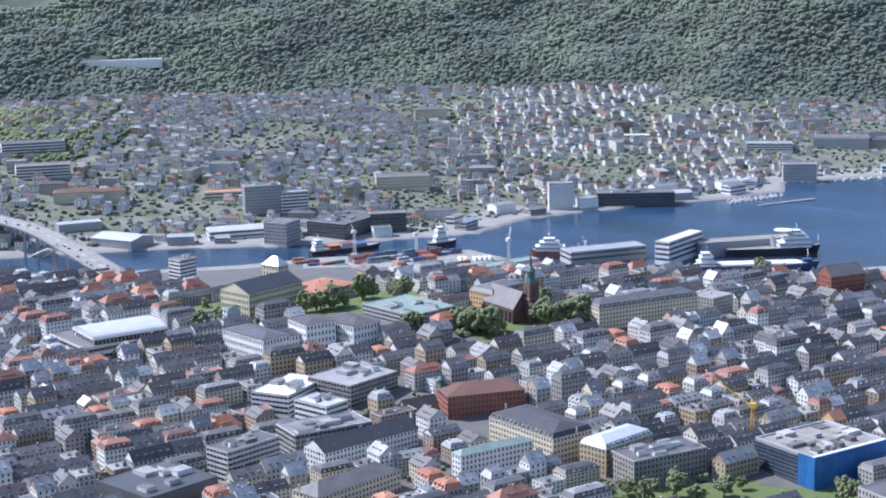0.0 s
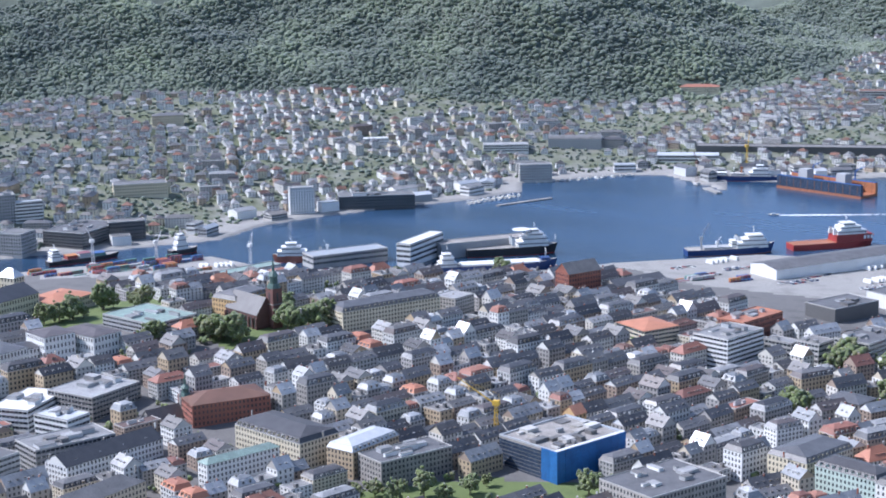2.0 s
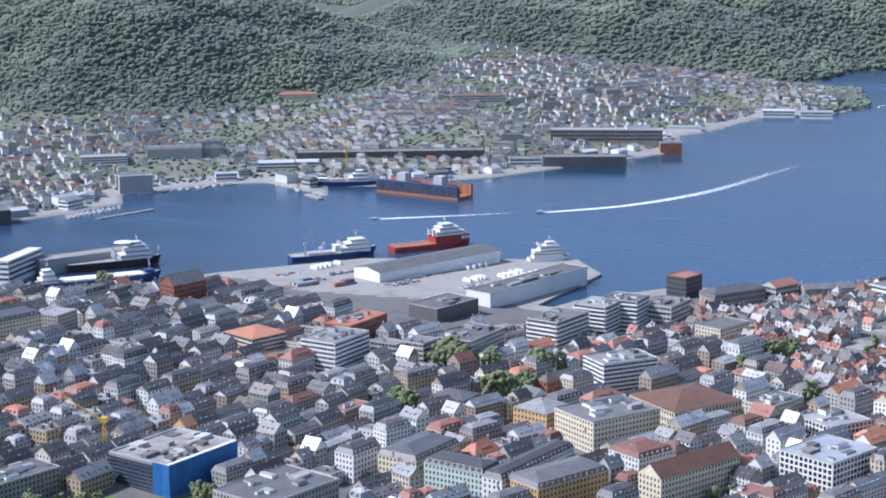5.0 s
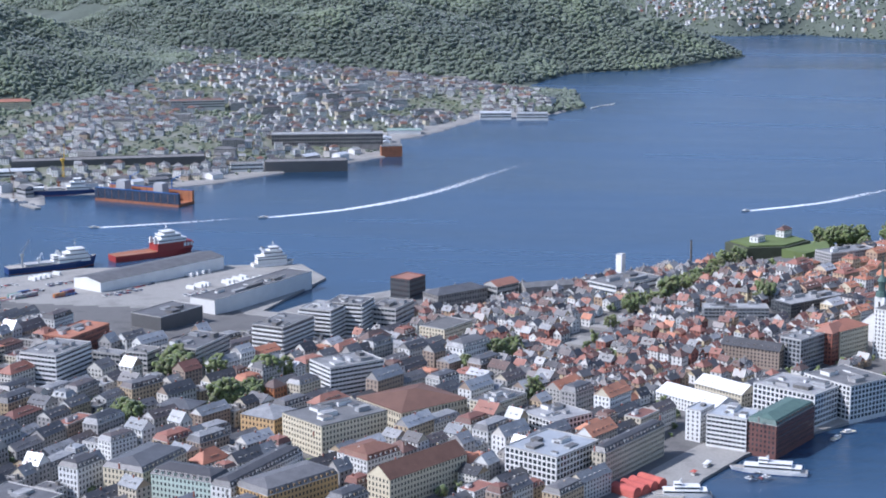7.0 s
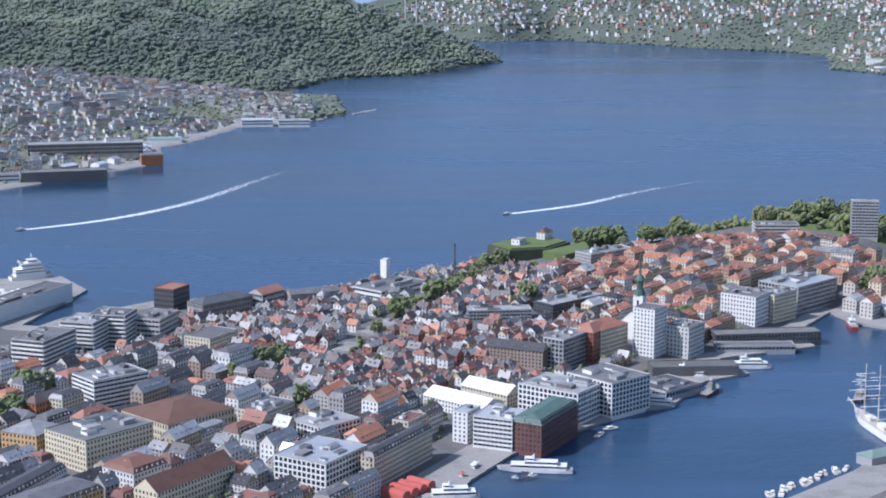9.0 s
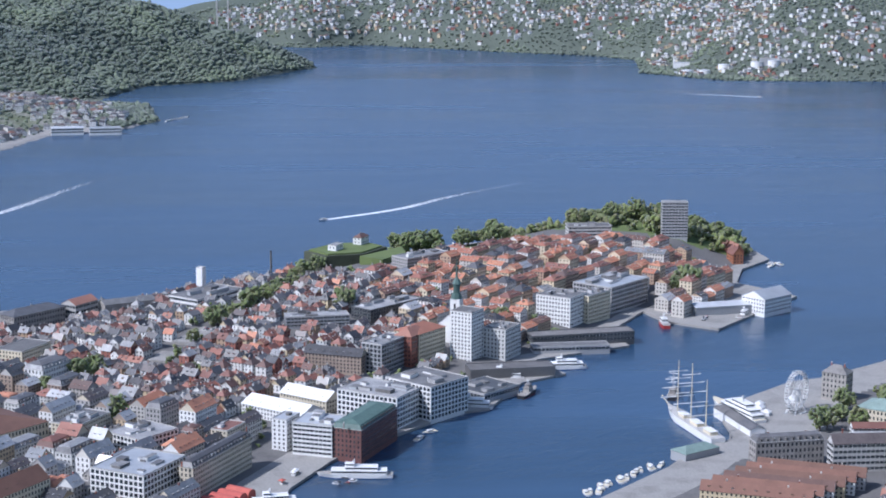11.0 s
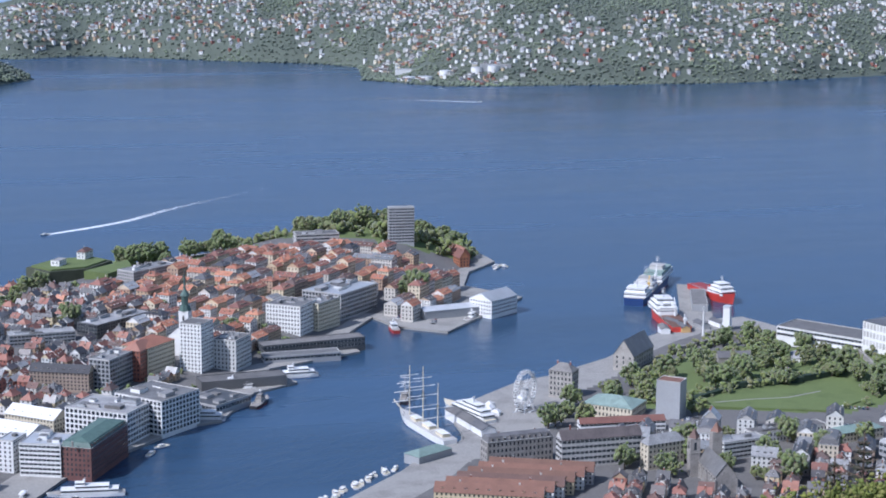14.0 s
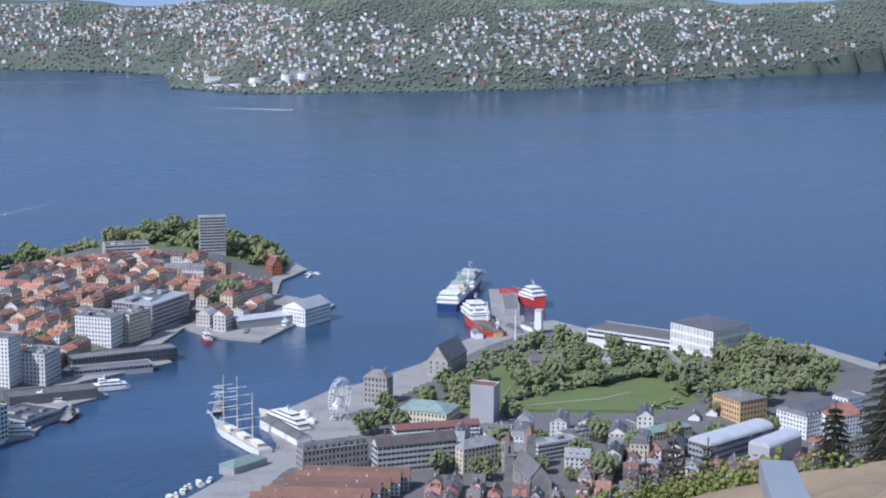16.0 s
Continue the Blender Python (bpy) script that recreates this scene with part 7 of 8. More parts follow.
def woods():
    prng = np.random.default_rng(21)
    jobs = []
    # the mountain over the suburb
    p = scatter(-900, 1500, 2350, 3500, 5.6, prng)
    jobs.append((p, (shore(p, WOOD) > -25) & (shore(p, WOOD) < 340), 4.3, 0.2, "dense mixed wood on the mountain side"))
    # the cape
    p = scatter(900, 2650, 2780, 4000, 7.6, prng)
    jobs.append((p, (shore(p, CAPE) > 4) & (shore(p, WOOD) < 0) & (shore(p, CAPE) < 380), 5.2, 0.15, "leafy wood on the rounded cape"))
    # garden trees between the houses
    p = scatter(-800, 2000, 1740, 3300, 11.0, prng)
    jobs.append((p, (heights(p)[1] == 2) & (shore(p, LAKS) > 26) & (((wavy(p, 75, 6) < -0.15) & (prng.random(len(p)) < 0.8)) | (prng.random(len(p)) < 0.4)), 2.9, 0.12, "garden trees between the suburban houses across the fjord"))
    # wooded hillock beside the bridge road
    p = scatter(-700, -330, 1980, 2420, 5.5, prng)
    jobs.append((p, ((p[:, 0] + 500) / 130) ** 2 + ((p[:, 1] - 2200) / 170) ** 2 < 1, 4.1, 0.1, "leafy wood on a hillock among houses"))
    # courtyard trees in the town
    p = scatter(-420, 1480, 860, 1520, 21.0, prng)
    built = np.array(BUILT)
    near = np.array([np.min((built[:, 0] - x) ** 2 + (built[:, 1] - y) ** 2) for x, y in p])
    jobs.append((p, (heights(p)[1] == 1) & (near > 64) & (near < 700) & ~((p[:, 0] > 1150) & (p[:, 1] < 1030)) & (shore(p, TOWN) > 12) & (np.hypot(*p.T) > 880), 2.9, 0.0, "small leafy trees in courtyards and gardens"))
    # headland trees
    p = scatter(1560, 1860, 2360, 2720, 6.5, prng)
    jobs.append((p, (shore(p, LAKS) > 5) & (p[:, 0] + 0.3 * (p[:, 1] - 2400) > 1600), 4.2, 0.1, "trees crowding the low headland"))
    # far island
    p = scatter(2300, 4950, 800, 4700, 10.0, prng)
    clear = np.array([(int(x // 14), int(y // 14)) not in ISLE for x, y in p])
    jobs.append((p, (heights(p)[1] == 4) & (np.hypot(*p.T) < 4900) & clear & ((wavy(p, 210, 2) + 0.5 * wavy(p, 90, 4) < 0.1) | (prng.random(len(p)) < 0.7)), 4.0, 0.15, "dark wood on the far island"))
    # thickets round the fortress and on the castle mound
    p = scatter(1040, 1400, 400, 700, 6.0, prng)
    mound = ((p[:, 0] - 1300) / 85) ** 2 + ((p[:, 1] - 478) / 42) ** 2 < 1
    rim = (off_line(p, [(1085, 640), (1105, 605), (1150, 598), (1200, 570), (1238, 556)]) < 9) | (off_line(p, [(1240, 700), (1300, 688), (1345, 645), (1325, 595), (1285, 560)]) < 12) | (off_line(p, [(1195, 480), (1255, 503), (1300, 520)]) < 9)
    lawn = inside(p, [(1095, 584), (1136, 514), (1180, 505), (1214, 524), (1231, 546), (1195, 562), (1150, 592), (1100, 600)])
    loose = inside(p, GREENS[0]) & ~lawn & (prng.random(len(p)) < 0.34) & (wavy(p, 22, 3) > -0.15)
    jobs.append((p, (mound | loose | (rim & (prng.random(len(p)) < 0.75))) & (shore(p, TOWN) > 8), 2.9, 0.0, "leafy thickets round the fortress lawns"))
    # the leafy park along the point
    p = scatter(1330, 1560, 1050, 1310, 7.0, prng)
    rim = (off_line(p, [(1345, 1285), (1420, 1288), (1490, 1240), (1520, 1170), (1500, 1100)]) < 42) | (inside(p, GREENS[1]) & (prng.random(len(p)) < 0.35))
    jobs.append((p, rim & (shore(p, TOWN) > 10), 5.4, 0.0, "tall leafy park trees along the point"))
    # slope below the lookout
    p = scatter(-500, 600, 100, 700, 10.0, prng)
    jobs.append((p, (np.hypot(*p.T) > 330) & (np.hypot(*p.T) < 600), 4.5, 0.4, "wood on the slope below the lookout"))
    for p, ok, size, fir, label in jobs:
        p = p[ok]
        z, zone = heights(p)
        keep = (zone > 0) & (np.abs(np.degrees(np.arctan2(p[:, 0], p[:, 1])) - 29) < 47)
        p, z = p[keep], z[keep]
        free = np.array([not taken(x, y, 1) for x, y in p])
        p, z = p[free], z[free]
        s = size * prng.uniform(0.45, 1.5, (len(p), 1)) * np.column_stack([prng.uniform(0.8, 1.2, len(p)), prng.uniform(0.8, 1.2, len(p)), prng.uniform(0.7, 1.2, len(p))])
        near = size < 2.95 and "garden" not in label.split()[0] or "point" in label
        c = np.column_stack([p, z + s[:, 2] * (1.0 if near else 0.3)])
        if not near:
            s[:, 2] *= 0.68
        if near:
            # a crown close by is a cluster of smaller clumps with gaps
            n = 8
            d = prng.normal(size=(len(c) * n, 3))
            d /= np.linalg.norm(d, axis=1)[:, None]
            big = np.repeat(s, n, 0)
            c = np.repeat(c, n, 0) + d * big * prng.uniform(0.5, 0.95, (len(d), 1))
            s = big * prng.uniform(0.26, 0.55, (len(d), 1)) * prng.uniform(0.8, 1.25, (len(d), 3))
        # distant woods take the crown colour with haze painted in
        lumps("wood", c, s, ("spring_leaves" if "fortress" in label or "point" in label else "leaves") if near or "hillock" in label else "hazy_crowns", label, "trees", prng, fir=0.0 if near else fir, rough=0.38 if near else 0.3)


woods()


def tree_shape(height, spread, seed, leaf):
    """Trunk and limbs, and a crown of many small leaf clumps with gaps."""
    r = random.Random(seed)
    prng = np.random.default_rng(seed)
    t = Kit()
    t.tube(0, 0, -1.0, height * 0.4, height * 0.035, height * 0.022, "bark", 7)
    for k in range(6):
        a = k * 1.05 + r.uniform(-0.3, 0.3)
        q = height * r.uniform(0.55, 0.85)
        t.bar((0, 0, height * r.uniform(0.25, 0.4)), (math.cos(a) * spread * 0.55, math.sin(a) * spread * 0.55, q), height * 0.012, "bark", 5)
    n = 110
    d = prng.normal(size=(n, 3))
    d /= np.linalg.norm(d, axis=1)[:, None]
    rad = prng.uniform(0.45, 1.0, n) ** 0.6
    lobes = 1 + 0.22 * np.sin(d[:, 0] * 4 + seed) + 0.18 * np.sin(d[:, 1] * 5 + seed * 2)
    c = d * (rad * lobes)[:, None] * np.array([spread, spread, height * 0.36]) + np.array([0, 0, height * 0.62])
    c[:, 2] = np.maximum(c[:, 2], height * 0.2)
    s = spread * prng.uniform(0.12, 0.24, (n, 1)) * prng.uniform(0.75, 1.25, (n, 3))
    return t, c, s, leaf, prng


TREES = []
for k, (hh, sp, leaf) in enumerate([(11, 4.6, "spring_leaves"), (13, 5.4, "leaves"), (9, 4.2, "spring_leaves"), (14, 6.2, "leaves"), (10, 5.0, "leaves"), (8, 3.6, "spring_leaves")]):
    t, c, s, leaf, prng = tree_shape(hh, sp, k + 3, leaf)
    TREES.append((t, c, s, leaf, prng, []))


def tree(x, y, k, scale, turn):
    t, c, s, leaf, prng, made = TREES[k]
    m = pose(x, y, max(1.9, ground_at(x, y)), 0, 0, turn) @ Matrix.Scale(scale, 4)
    if made:
        ob = copy_thing(made[0], Matrix.Identity(4))
        ob.matrix_basis = m
        return
    root = put("tree", t, m, "broad-leaved town tree in fresh spring leaf" if leaf == "spring_leaves" else "full green broad-leaved tree with an uneven crown", "tree", "town trees")
    crown = lumps("crown", c, s, leaf, "", "", prng, kind="", rough=0.4)
    crown.parent = root
    made.append(root)


tree_rng = random.Random(9)
GROVES = {
    "museum": [(-167, 1321), (-173, 1302), (-136, 1315), (-86, 1349), (-99, 1348), (-39, 1381), (-118, 1365), (-66, 1386), (-186, 1303)],
    "church": [(22, 1271), (34, 1268), (12, 1283), (83, 1289), (94, 1292), (106, 1285), (74, 1314), (-30, 1274)],
    "nyg": [(-323, 1365), (-358, 1687), (-345, 1400), (-160, 1303), (-152, 1343), (-127, 1361), (-110, 1372), (-78, 1353), (-41, 1492), (-45, 1438), (26, 1283), (34, 1271), (18, 1277), (81, 1289), (98, 1285), (91, 1313), (76, 1341), (287, 1566), (193, 1583)],
    "front": [(92, 976), (103, 978), (115, 970), (131, 974), (144, 969), (158, 976), (170, 986), (226, 960), (256, 1002), (-93, 1051)],
    "mid": [(385, 1078), (398, 1086), (457, 1160), (463, 1155), (466, 1089), (490, 1091), (474, 1088), (489, 1157), (523, 1129)],
    "bou": [(879, 1155), (890, 1158), (940, 1179), (957, 1185), (976, 1196), (1074, 1279), (853, 1140), (808, 1114), (1257, 1349), (1284, 1344), (1283, 1325), (1255, 1330), (1355, 1342), (1372, 1342), (1359, 1316), (958, 1109), (1036, 1003), (1015, 1037)],
    "wood": [(691, 1095), (705, 1094), (655, 1082), (654, 994), (667, 989), (849, 1143), (901, 1160), (929, 1177), (951, 1186), (1018, 1240), (1043, 1254), (856, 1000)],
    "nord": [(1223, 1315), (1248, 1316), (1194, 1235), (1325, 1313), (1363, 1326), (1284, 1226), (1250, 1187)],
    "tip": [(1366, 1216), (1366, 1202), (1382, 1202), (1383, 1188), (1404, 1191), (1406, 1179), (1422, 1179), (1427, 1168), (1440, 1166), (1478, 1147), (1475, 1132), (1509, 1146), (1500, 1128), (1503, 1119), (1493, 1103), (1465, 1129), (1493, 1128), (1269, 990), (1258, 991)],
    "fortwood": [(1209, 1316), (1213, 1308), (1229, 1314), (1231, 1304), (1247, 1309), (1253, 1304), (1234, 1250), (1238, 1242), (1257, 1249), (1257, 1237), (1273, 1241), (1277, 1233)],
    "yard": [(1040, 650), (1060, 640), (1025, 660), (1075, 655), (1015, 640), (1000, 655), (1110, 650), (1120, 665), (1010, 560), (1035, 540), (985, 540), (1060, 505), (1005, 500), (950, 540), (1085, 470), (1040, 470), (990, 470), (1100, 440), (1230, 610), (1255, 630), (1210, 620), (1180, 640), (1150, 650), (1290, 640), (1300, 610), (1250, 590), (1180, 600), (1160, 620), (1275, 580), (1310, 580), (1220, 590)],
    "hus": [(1280, 676), (1289, 659), (1273, 638), (1259, 613), (1184, 567), (1144, 606), (1218, 552), (1226, 532), (1238, 552), (1198, 645), (1195, 507), (1221, 514), (1087, 670), (1046, 673), (1094, 640), (979, 509), (982, 489), (951, 564), (1081, 585)],
    "sver": [(1283, 505), (1255, 502), (1209, 488), (1169, 476), (1308, 500), (1298, 482), (1315, 472), (1317, 456), (1299, 436), (1261, 445), (1210, 444), (1261, 427), (1165, 418)],
}
SPREADS = {"nord": (2, 9), "tip": (3, 9), "fortwood": (3, 8), "sver": (2, 12), "hus": (2, 7), "yard": (2, 6), "church": (4, 11), "museum": (4, 12), "mid": (3, 9), "wood": (2, 7), "bou": (1, 4)}
for name, spots in GROVES.items():
    n, reach = SPREADS.get(name, (1, 2))
    for x, y in spots:
        for q in range(n):
            a, r = tree_rng.uniform(0, 6.28), tree_rng.uniform(0, reach)
            px, py = x + r * math.cos(a), y + r * math.sin(a)
            if not taken(px, py, 1.5) and shore(np.array([[px, py]]), TOWN)[0] > 4:
                tree(px, py, tree_rng.randrange(6), tree_rng.uniform(0.75, 1.2) * (1.45 if name in ("tip", "fortwood") else 1.65 if name == "mid" else 1.3 if name in ("yard", "hus", "sver") else 1.15 if name == "front" else 1.35 if name in ("church", "museum", "wood", "bou") else 1.0), tree_rng.uniform(0, 360))


# ---- cars, boxes and trailers ----
def car_maker(kind, label, L, W, H, m, group):
    made = []

    def car(x, y, z, turn):
        if made:
            return copy_thing(made[0], pose(x, y, z, 0, 0, turn))
        k = Kit()
        k.box(-L / 2, L / 2, -W / 2, W / 2, 0.3, H * 0.58, m, bottom=True, taper=0.06)
        for e in (-0.3, 0.3):
            for q in (-1, 1):
                k.bar((e * L, q * W * 0.42 - 0.12, 0.33), (e * L, q * W * 0.42 + 0.12, 0.33), 0.34, "black_paint", 8)
        root = put(kind, k, pose(x, y, z, 0, 0, turn), label, kind.replace("_", " "), group)
        k = Kit()
        x0, x1 = (-L * 0.4, L * 0.22) if H < 2 else (-L * 0.48, L * 0.42)
        k.box(x0, x1, -W * 0.46, W * 0.46, H * 0.58, H - 0.05, "glass" if H < 2 else m, taper=0.22 if H < 2 else 0.03)
        cab = part("cabin", k, root)
        k = Kit()
        k.box(x0 + 0.26, x1 - 0.26, -W * 0.34, W * 0.34, H - 0.05, H, m)
        part("roof", k, cab)
        made.append(root)

    return car


car = car_maker("car", "parked passenger car with dark windows", 4.3, 1.8, 1.5, "car_paint", "cars")
truck = car_maker("lorry", "box lorry parked on the port apron", 10.0, 2.5, 3.6, "white", "lorries")
bus = car_maker("bus", "green and white coach parked on the port apron", 12.0, 2.5, 3.3, "green_paint", "buses")
crng = random.Random(31)
for i, p in enumerate(BRIDGE[4:56]):
    if crng.random() < 0.62:
        d = BRIDGE[5 + i] - BRIDGE[4 + i]
        side = crng.choice([-7.5, -3.5, 3.5, 7.5])
        n = Vector((-d.y, d.x, 0)).normalized()
        q = p + n * side
        car(q.x, q.y, q.z + 0.02, math.degrees(math.atan2(d.y, d.x)))


def park(x, y, nx, ny, turn, gap=6.5, fill=0.8, who=car, pitch=2.9):
    c, s = math.cos(radians(turn)), math.sin(radians(turn))
    for i in range(nx):
        for j in range(ny):
            u, v = (i - nx / 2) * pitch, (j - ny / 2) * gap
            px, py = x + u * c - v * s, y + u * s + v * c
            if crng.random() < fill and not taken(px, py, 1):
                who(px, py, max(1.95, ground_at(px, py)) + 0.01, turn + 90 + crng.uniform(-2, 2))


park(1250, 948, 12, 3, 20)
park(1290, 965, 10, 2, 20)
park(1210, 925, 5, 1, 30)
park(845, 1140, 5, 3, 28)
park(905, 1172, 6, 2, 28)
park(520, 1520, 9, 2, 25)
park(560, 1500, 12, 2, 25)
park(470, 1520, 7, 2, 25)
park(1160, 505, 8, 1, -62, 6, 0.9)
park(1316, 560, 9, 3, 20)
park(150, 1632, 14, 2, 5)
park(1010, 600, 6, 1, 25)
park(500, 1545, 10, 2, 25, 6.5, 0.75)
park(535, 1475, 14, 2, 25, 6.5, 0.7)
park(590, 1440, 12, 2, 25, 6.5, 0.6)
park(455, 1560, 8, 2, 25, 6.5, 0.7)
park(1215, 960, 9, 2, 20, 6.5, 0.7)
park(1060, 585, 8, 2, 25, 6, 0.8)
park(1105, 500, 12, 1, -28, 6, 0.9)
park(1330, 610, 8, 5, 88, 7.0, 0.7)
park(690, 800, 5, 2, 20, 6.5, 0.6)
park(580, 1540, 8, 1, 25, 14, 0.8, bus, 5)
park(620, 1535, 5, 2, 25, 16, 0.6, truck, 8)
park(540, 1560, 8, 1, 25, 14, 0.8, bus, 5)
park(640, 1470, 7, 2, 25, 16, 0.7, truck, 6)
park(500, 1590, 6, 1, 25, 14, 0.8, truck, 6)
park(655, 1480, 4, 2, 25, 16, 0.6, truck, 9)
park(600, 1470, 6, 1, 25, 16, 0.8, truck, 5)
park(30, 1668, 7, 1, 20, 16, 0.8, truck, 5)


def box_maker():
    k = Kit()
    k.box(-6.05, 6.05, -1.22, 1.22, 0, 2.55, "container", bottom=True)
    for q in range(10):
        u = -5.6 + q * 1.24
        for s in (-1, 1):
            k.box(u - 0.2, u + 0.2, min(s * 1.22, s * 1.27), max(s * 1.22, s * 1.27), 0.15, 2.4, "container", bottom=True)
    return k


BOX = box_maker().mesh("freight_container")


def box_stack(x, y, nx, ny, nz, turn):
    c, s = math.cos(radians(turn)), math.sin(radians(turn))
    for i in range(nx):
        for j in range(ny):
            for q in range(crng.randint(0, nz)):
                u, v = (i - nx / 2) * 12.6, (j - ny / 2) * 2.8
                px, py = x + u * c - v * s, y + u * s + v * c
                if not taken(px, py, 1):
                    ob = new("freight_container", BOX)
                    ob.matrix_basis = pose(px, py, 1.96 + q * 2.56, 0, 0, turn)
                    tagged(ob, "stacked painted steel freight container on the quay", "container", "freight containers")


box_stack(-60, 1672, 4, 5, 3, 25)
box_stack(-15, 1690, 3, 5, 3, 25)
box_stack(-105, 1650, 3, 3, 2, 30)
box_stack(20, 1640, 2, 4, 2, 30)
box_stack(-70, 1630, 4, 2, 1, 30)
box_stack(-127, 1673, 2, 4, 2, 28)
box_stack(-100, 1628, 3, 3, 2, 28)
box_stack(-62, 1656, 3, 4, 3, 28)
box_stack(-20, 1655, 3, 4, 3, 28)
box_stack(-35, 1622, 3, 2, 2, 28)
box_stack(12, 1700, 2, 3, 2, 28)
box_stack(452, 1500, 3, 5, 3, 20)
box_stack(490, 1490, 2, 4, 3, 20)

# ---- fortress lawn and walls ----
slab("lawn", [(1095, 584), (1136, 514), (1180, 505), (1214, 524), (1231, 546), (1195, 562), (1150, 592), (1100, 600)], 0, 9.6, "grass", "mown green fortress lawn with a curved path", "lawn")


def wall_run(name, pts, h, t, m, label, category, base=None):
    k = Kit()
    for (x0, y0), (x1, y1) in zip(pts, pts[1:]):
        dx, dy = x1 - x0, y1 - y0
        r = math.hypot(dx, dy)
        nx, ny = -dy / r * t / 2, dx / r * t / 2
        z0 = (ground_at((x0 + x1) / 2, (y0 + y1) / 2) if base is None else base)
        q = [(x0 + nx, y0 + ny), (x0 - nx, y0 - ny), (x1 - nx, y1 - ny), (x1 + nx, y1 + ny)]
        k.prism(q, z0 - 4, z0 + h, m)
    return put(name, k, Matrix.Identity(4), label, category)


wall_run("hedge", [(1102, 602), (1152, 594), (1197, 564), (1233, 548)], 4.5, 4, "needles", "dark clipped hedge bank along the lawn", "hedge")
wall_run("footpath", [(1105, 588), (1130, 570), (1150, 552), (1185, 540), (1222, 546)], 0.9, 1.6, "paving", "pale curved gravel path across the lawn", "path", 8.75)
wall_run("fortress_wall", [(1215, 482), (1240, 520), (1290, 560), (1330, 600), (1350, 650), (1300, 690), (1240, 700)], 3.5, 2, "stone", "low grey stone fortress wall", "wall")
wall_run("avenue", [(1196, 491), (1250, 512), (1316, 532)], 0.25, 9, "asphalt", "tree-lined asphalt avenue to the port terminal", "road")
wall_run("avenue", [(760, 1095), (800, 1120), (880, 1160), (960, 1200), (1030, 1240)], 0.3, 16, "paving", "broad paved street climbing the ridge", "road")
FORT = [(1085, 1312), (1083, 1278), (1118, 1262), (1160, 1275), (1162, 1300), (1130, 1322)]
slab("fort_rampart", FORT, 5, 22.5, "mossy_stone", "dark stone rampart of the old fort", "rampart", kind="")
slab("fort_turf", [(1121 + (x - 1121) * 0.88, 1292 + (y - 1292) * 0.88) for x, y in FORT], 20, 24, "grass", "turf on top of the fort rampart", "lawn", kind="")
slab("fort_lawn", [(x * 0.985, y * 0.97) for x, y in [(1120, 1290), (1125, 1262), (1165, 1272), (1185, 1300)]], 5, 24, "grass", "bright grass bank below the fort", "lawn", kind="")
site("fort_house", 1108, 1292, 14, 9, 5, 20, "pale low house on the fort rampart", "house", "white", "flat", "felt", 1, "punch", z=24, stacks=0)
site("fort_house", 1148, 1300, 16, 9, 7, 20, "red-roofed house beside the fort", "house", "plaster", "hip", "tile", 2, "punch", z=24, rise=3)
for x, y, w, t, wm, rm, lab in ((1470, 1062, 22, 60, "brick", "tile", "tall red gabled wharf house on the point"), (1478, 1080, 18, 60, "brick", "tile_brown", "red-brown gabled wharf house on the point"), (1455, 1050, 16, 60, "orange_paint", "tile", "orange gabled wharf house by the water")):
    site("wharf_house", x - 22, y + 6, w, 11, 10, t, lab, "house", wm, "gable", rm, 3, "punch", z=2, rise=7)
site("lodge", 1196, 575, 9, 8, 6, 20, "small grey park lodge with white gables", "house", "stone", "gable", "slate", 2, "punch", z=8, rise=4)
site("lodge", 1262, 600, 22, 9, 5, 30, "low white park building", "house", "white", "hip", "felt", 2, "punch", z=7, rise=2)
site("lodge", 1232, 640, 26, 10, 5, -50, "dark-roofed fortress store among trees", "house", "stone", "gable", "slate", 1, None, z=6, rise=4)
for x, y in ((1148, 476), (1166, 470), (1180, 474)):
    site("shed", x, y, 11, 8, 5, 20, "grey gabled shed beside the lawn", "shed", "white", "gable", "slate", 1, None, z=4, rise=3)

# depot tanks on the far island
for q, (x, y) in enumerate(((3030, 2400), (3060, 2375), (3095, 2350), (3130, 2290), (3150, 2260))):
    k = Kit()
    k.tube(0, 0, -6, 9, 13, 13, "white", 18)
    t = put("storage_tank", k, pose(x + 30, y, ground_at(x + 30, y)), "round white oil storage tank on the far shore", "tank", "depot tanks")
    k = Kit()
    k.tube(0, 0, 9, 10.5, 13.2, 1, "zinc", 18)
    part("lid", k, t)

# suspension bridge towers in the distance
for x, y in ((2860, 3760), (2846, 3790)):
    k = Kit()
    for e in (-3, 3):
        k.box(e - 0.8, e + 0.8, -1, 1, -5, 110, "concrete")
    for z in (40, 75, 108):
        k.box(-3, 3, -0.8, 0.8, z, z + 2, "concrete", bottom=True)
    put("bridge_tower", k, pose(x, y, 5, 0, 0, 40), "slender pale suspension bridge tower far away", "tower", "bridge towers")

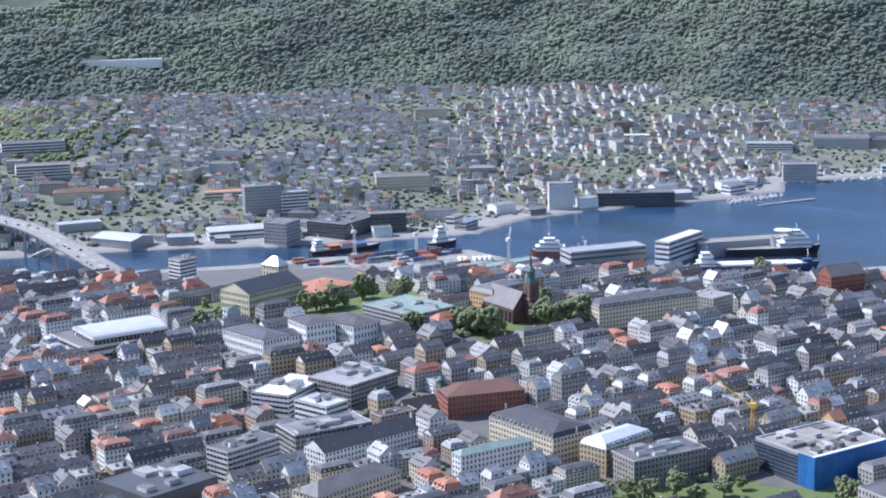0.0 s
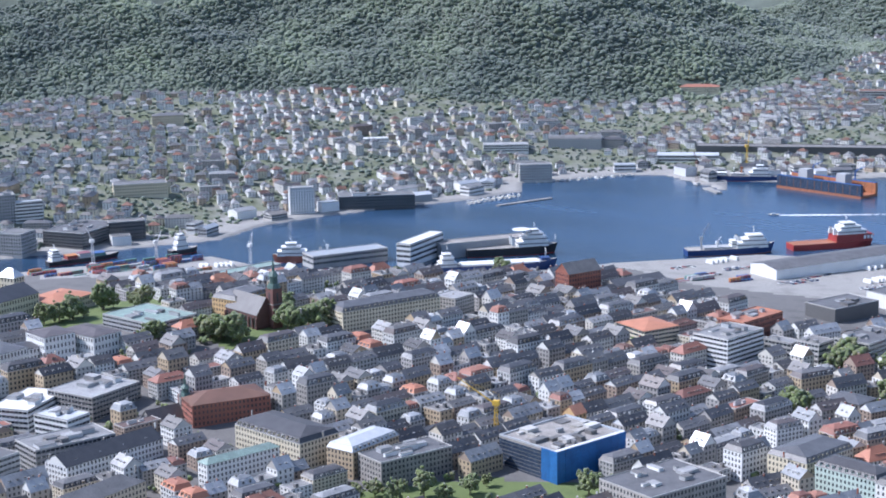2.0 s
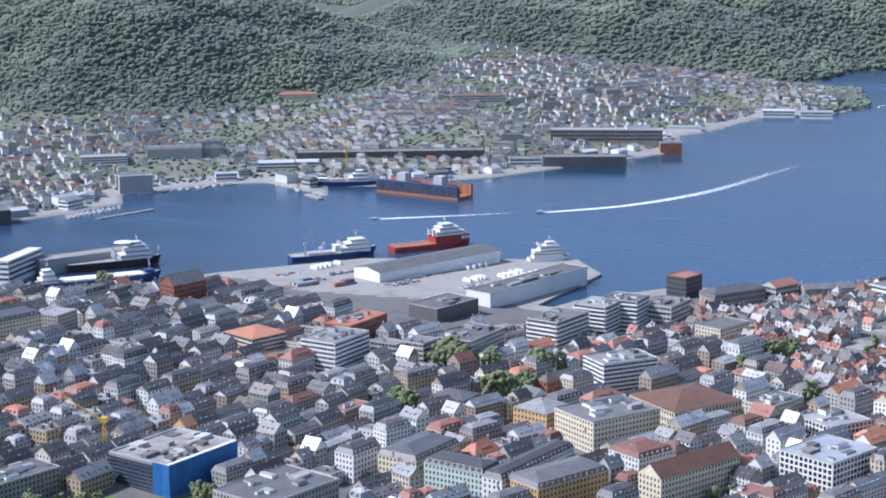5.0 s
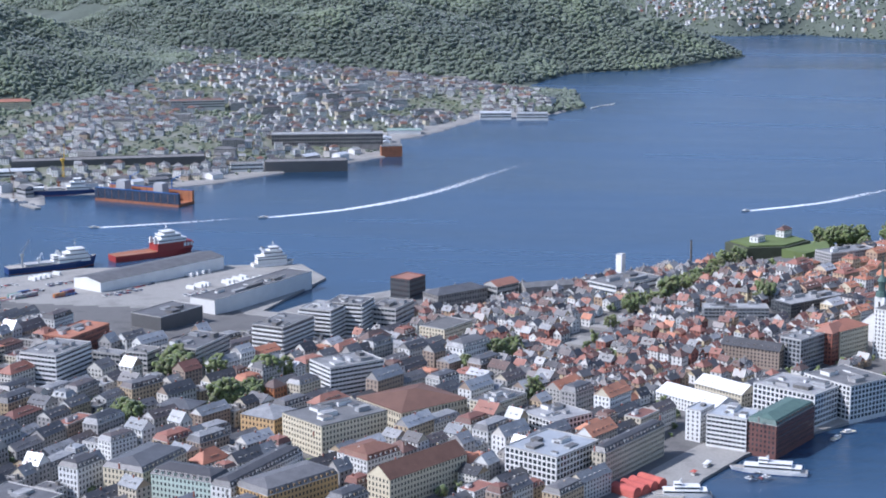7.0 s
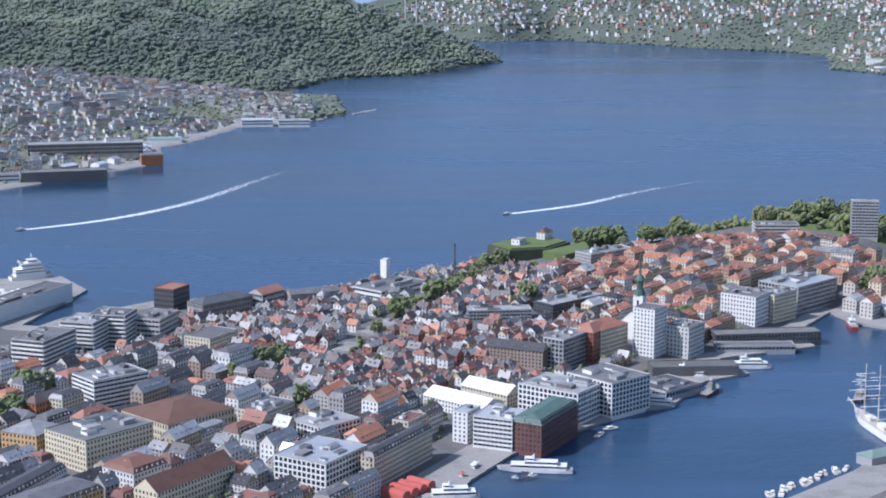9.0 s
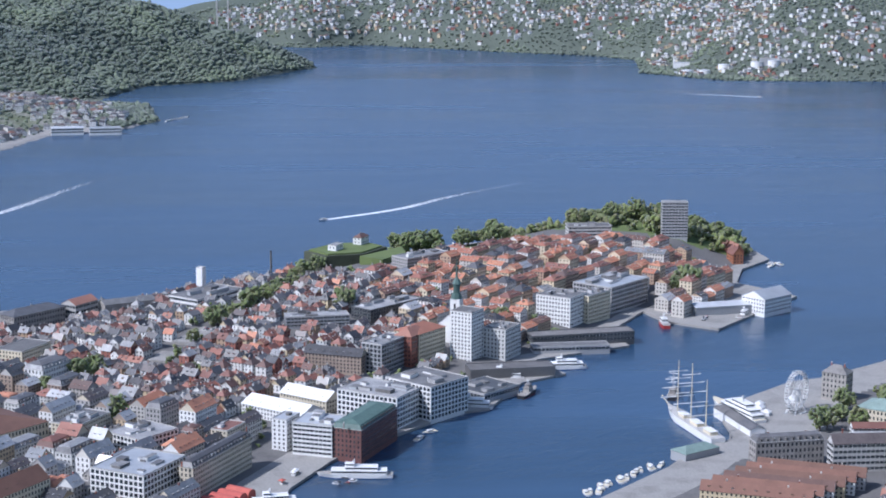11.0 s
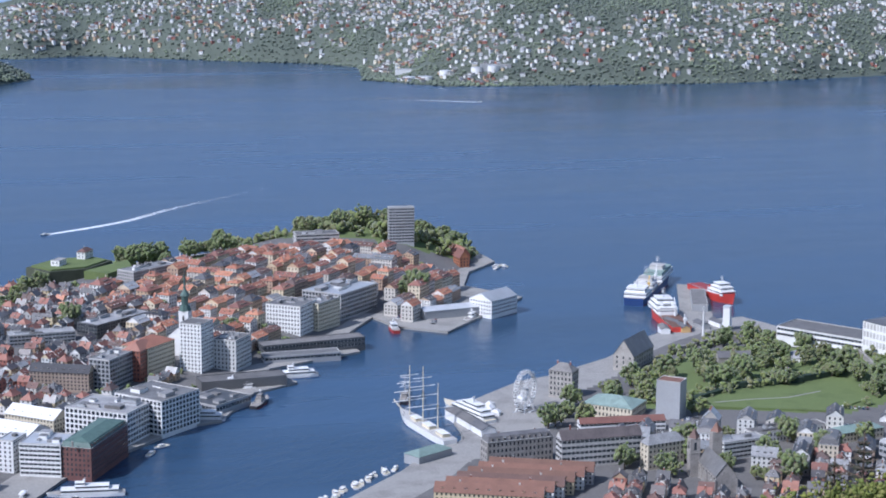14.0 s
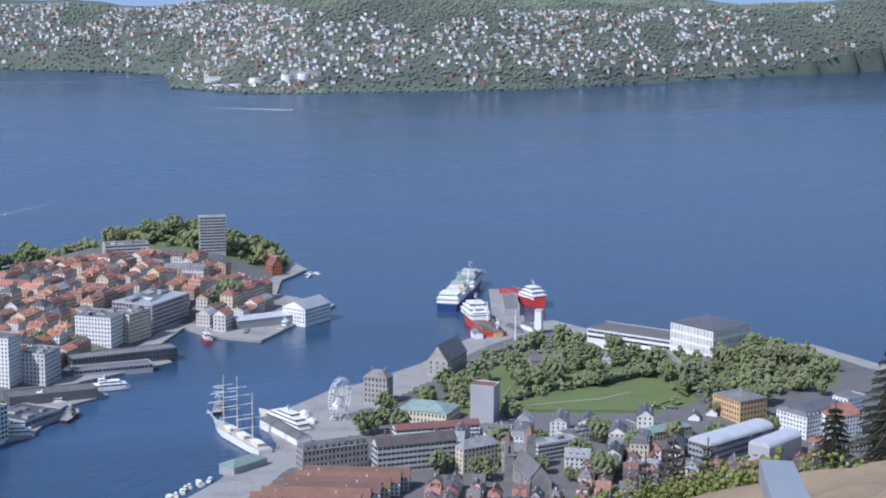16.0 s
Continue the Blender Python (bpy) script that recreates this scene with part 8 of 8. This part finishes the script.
# ---- the lookout's own slope, close to the camera ----
def conifer(x, y, z, h, seed, bare=False):
    r = random.Random(seed)
    k = Kit()
    k.tube(0, 0, -2, h, h * 0.022, 0.03, "bark", 7)
    root = put("spruce", k, pose(x, y, z, 0, 0, r.uniform(0, 360)), "dark spruce with drooping branches near the lookout" if not bare else "thin dark half-bare tree near the lookout", "tree")
    n = 26 if not bare else 15
    for q in range(n):
        t = q / n
        zz = h * (0.08 + 0.9 * t)
        reach = h * 0.27 * (1 - t) ** 0.8 + 0.15
        k = Kit()
        for b in range(11 if not bare else 9):
            a = b * 6.2832 / 9 + q * 0.7 + r.uniform(-0.3, 0.3)
            L = reach * r.uniform(0.7, 1.12)
            tip = (math.cos(a) * L, math.sin(a) * L, zz - L * 0.25 + (L * 0.5 if bare else 0))
            k.bar((0, 0, zz), tip, 0.03, "bark")
            for s in range(10 if not bare else 5):
                u = (s + 1) / 10.5
                px, py, pz = tip[0] * u, tip[1] * u, zz + (tip[2] - zz) * u
                w = L * 0.18 * (1.15 - u) + 0.1
                for e in (-1, 1):
                    dx, dy = -math.sin(a) * e, math.cos(a) * e
                    ox, oy = math.cos(a) * w * 0.6, math.sin(a) * w * 0.6
                    g = r.uniform(-0.12, 0.05)
                    k.face([(px, py, pz), (px + ox * 0.5, py + oy * 0.5, pz + 0.05), (px + dx * w + ox, py + dy * w + oy, pz + g - w * 0.35)], "needles")
        part("branch", k, root)


def bush(x, y, z, r, seed):
    prng = np.random.default_rng(seed)
    n = 2300
    d = prng.normal(size=(n, 3))
    d /= np.linalg.norm(d, axis=1)[:, None]
    d[:, 2] = np.abs(d[:, 2])
    c = d * (prng.uniform(0.6, 1.0, n) * (1 + 0.25 * np.sin(d[:, 0] * 5 + seed)))[:, None] * np.array([r * 1.3, r * 1.3, r * 0.75])
    s = prng.uniform(0.014, 0.032, (n, 1)) * r * prng.uniform(0.5, 1.4, (n, 3))
    ob = lumps("bush", c, s, "bush_leaves", "fresh yellow-green bush on the lookout slope", "bush", prng, kind="", rough=0.45)
    ob.matrix_basis = pose(x, y, z)


def lookout_bank():
    v, f = [], []
    na, nd = 60, 26
    for i in range(na + 1):
        az = radians(50 + 45 * i / na)
        edge = 342.8 + 0.7 * (math.degrees(az) - 65.9) / 9.1
        for j in range(nd + 1):
            d = 3.5 + 19.5 * j / nd
            z = edge + (22 - d) * 0.285 + 0.09 * math.sin(az * 31 + d * 0.6) + 0.06 * math.sin(d * 2.1 + az * 17) + 0.03 * math.sin(d * 5.3 + az * 90)
            if j == nd:
                z -= 2.5
            v.append((d * math.sin(az), d * math.cos(az), z))
    for i in range(na):
        for j in range(nd):
            a = i * (nd + 1) + j
            f.append((a, a + 1, a + nd + 2, a + nd + 1))
    ob = sheet("lookout_bank", v, f, ["thatch"], None, True)
    tagged(ob, "dry tan grassy bank just below the lookout", "ground", kind="structure")


lookout_bank()
conifer(59.6, 17.4, 327.0, 9.2, 3)
conifer(57.6, 15.6, 327.6, 8.0, 4)
conifer(70.8, 23.0, 323.0, 7.6, 5)
conifer(62.5, 18.0, 326.0, 8.0, 9)
conifer(73.4, 31.4, 320.5, 6.8, 6, True)
conifer(74.6, 30.2, 319.5, 7.4, 7, True)
conifer(73.0, 32.6, 319.5, 6.6, 12, True)
conifer(55.0, 14.6, 328.5, 10.0, 14)
conifer(52.0, 13.0, 330.0, 8.4, 15)
for q, (x, y, z, r) in enumerate(((45.8, 20.1, 332.2, 2.0), (46.2, 19.2, 332.3, 2.5), (46.6, 18.3, 332.4, 2.7), (46.9, 17.5, 332.3, 2.3), (45.4, 15.9, 332.9, 2.7), (45.6, 15.1, 333.0, 3.0), (45.9, 14.2, 333.1, 3.0))):
    bush(x, y, z, r, q + 2)
k = Kit()
d = Vector((-0.95, -0.405, 0.17)).normalized()
s = Vector((0.36, -0.93, 0)).normalized()
a = Vector((5.66, 2.1, 348.2))
for e0, e1, z0, z1 in ((0.0, 0.115, -0.012, 0.0), (0.0, 0.012, -0.075, -0.012)):
    p = [a + s * e + d * l for l, e in ((0, e0), (1.6, e0), (1.6, e1), (0, e1))]
    k.face([tuple(q + Vector((0, 0, z1))) for q in p], "steel")
    k.face([tuple(q + Vector((0, 0, z0))) for q in reversed(p)], "steel")
    for i in range(4):
        b, c = p[i], p[(i + 1) % 4]
        k.face([tuple(b + Vector((0, 0, z0))), tuple(c + Vector((0, 0, z0))), tuple(c + Vector((0, 0, z1))), tuple(b + Vector((0, 0, z1)))], "steel")
rail = put("guard_rail_end", k, Matrix.Identity(4), "galvanised grey steel channel at the lookout edge", "railing")
k = Kit()
b = a + d * 0.5 + s * 0.06
k.bar(tuple(b - Vector((0, 0, 1.6))), tuple(b - Vector((0, 0, 0.012))), 0.03, "steel", 8)
part("post", k, rail)
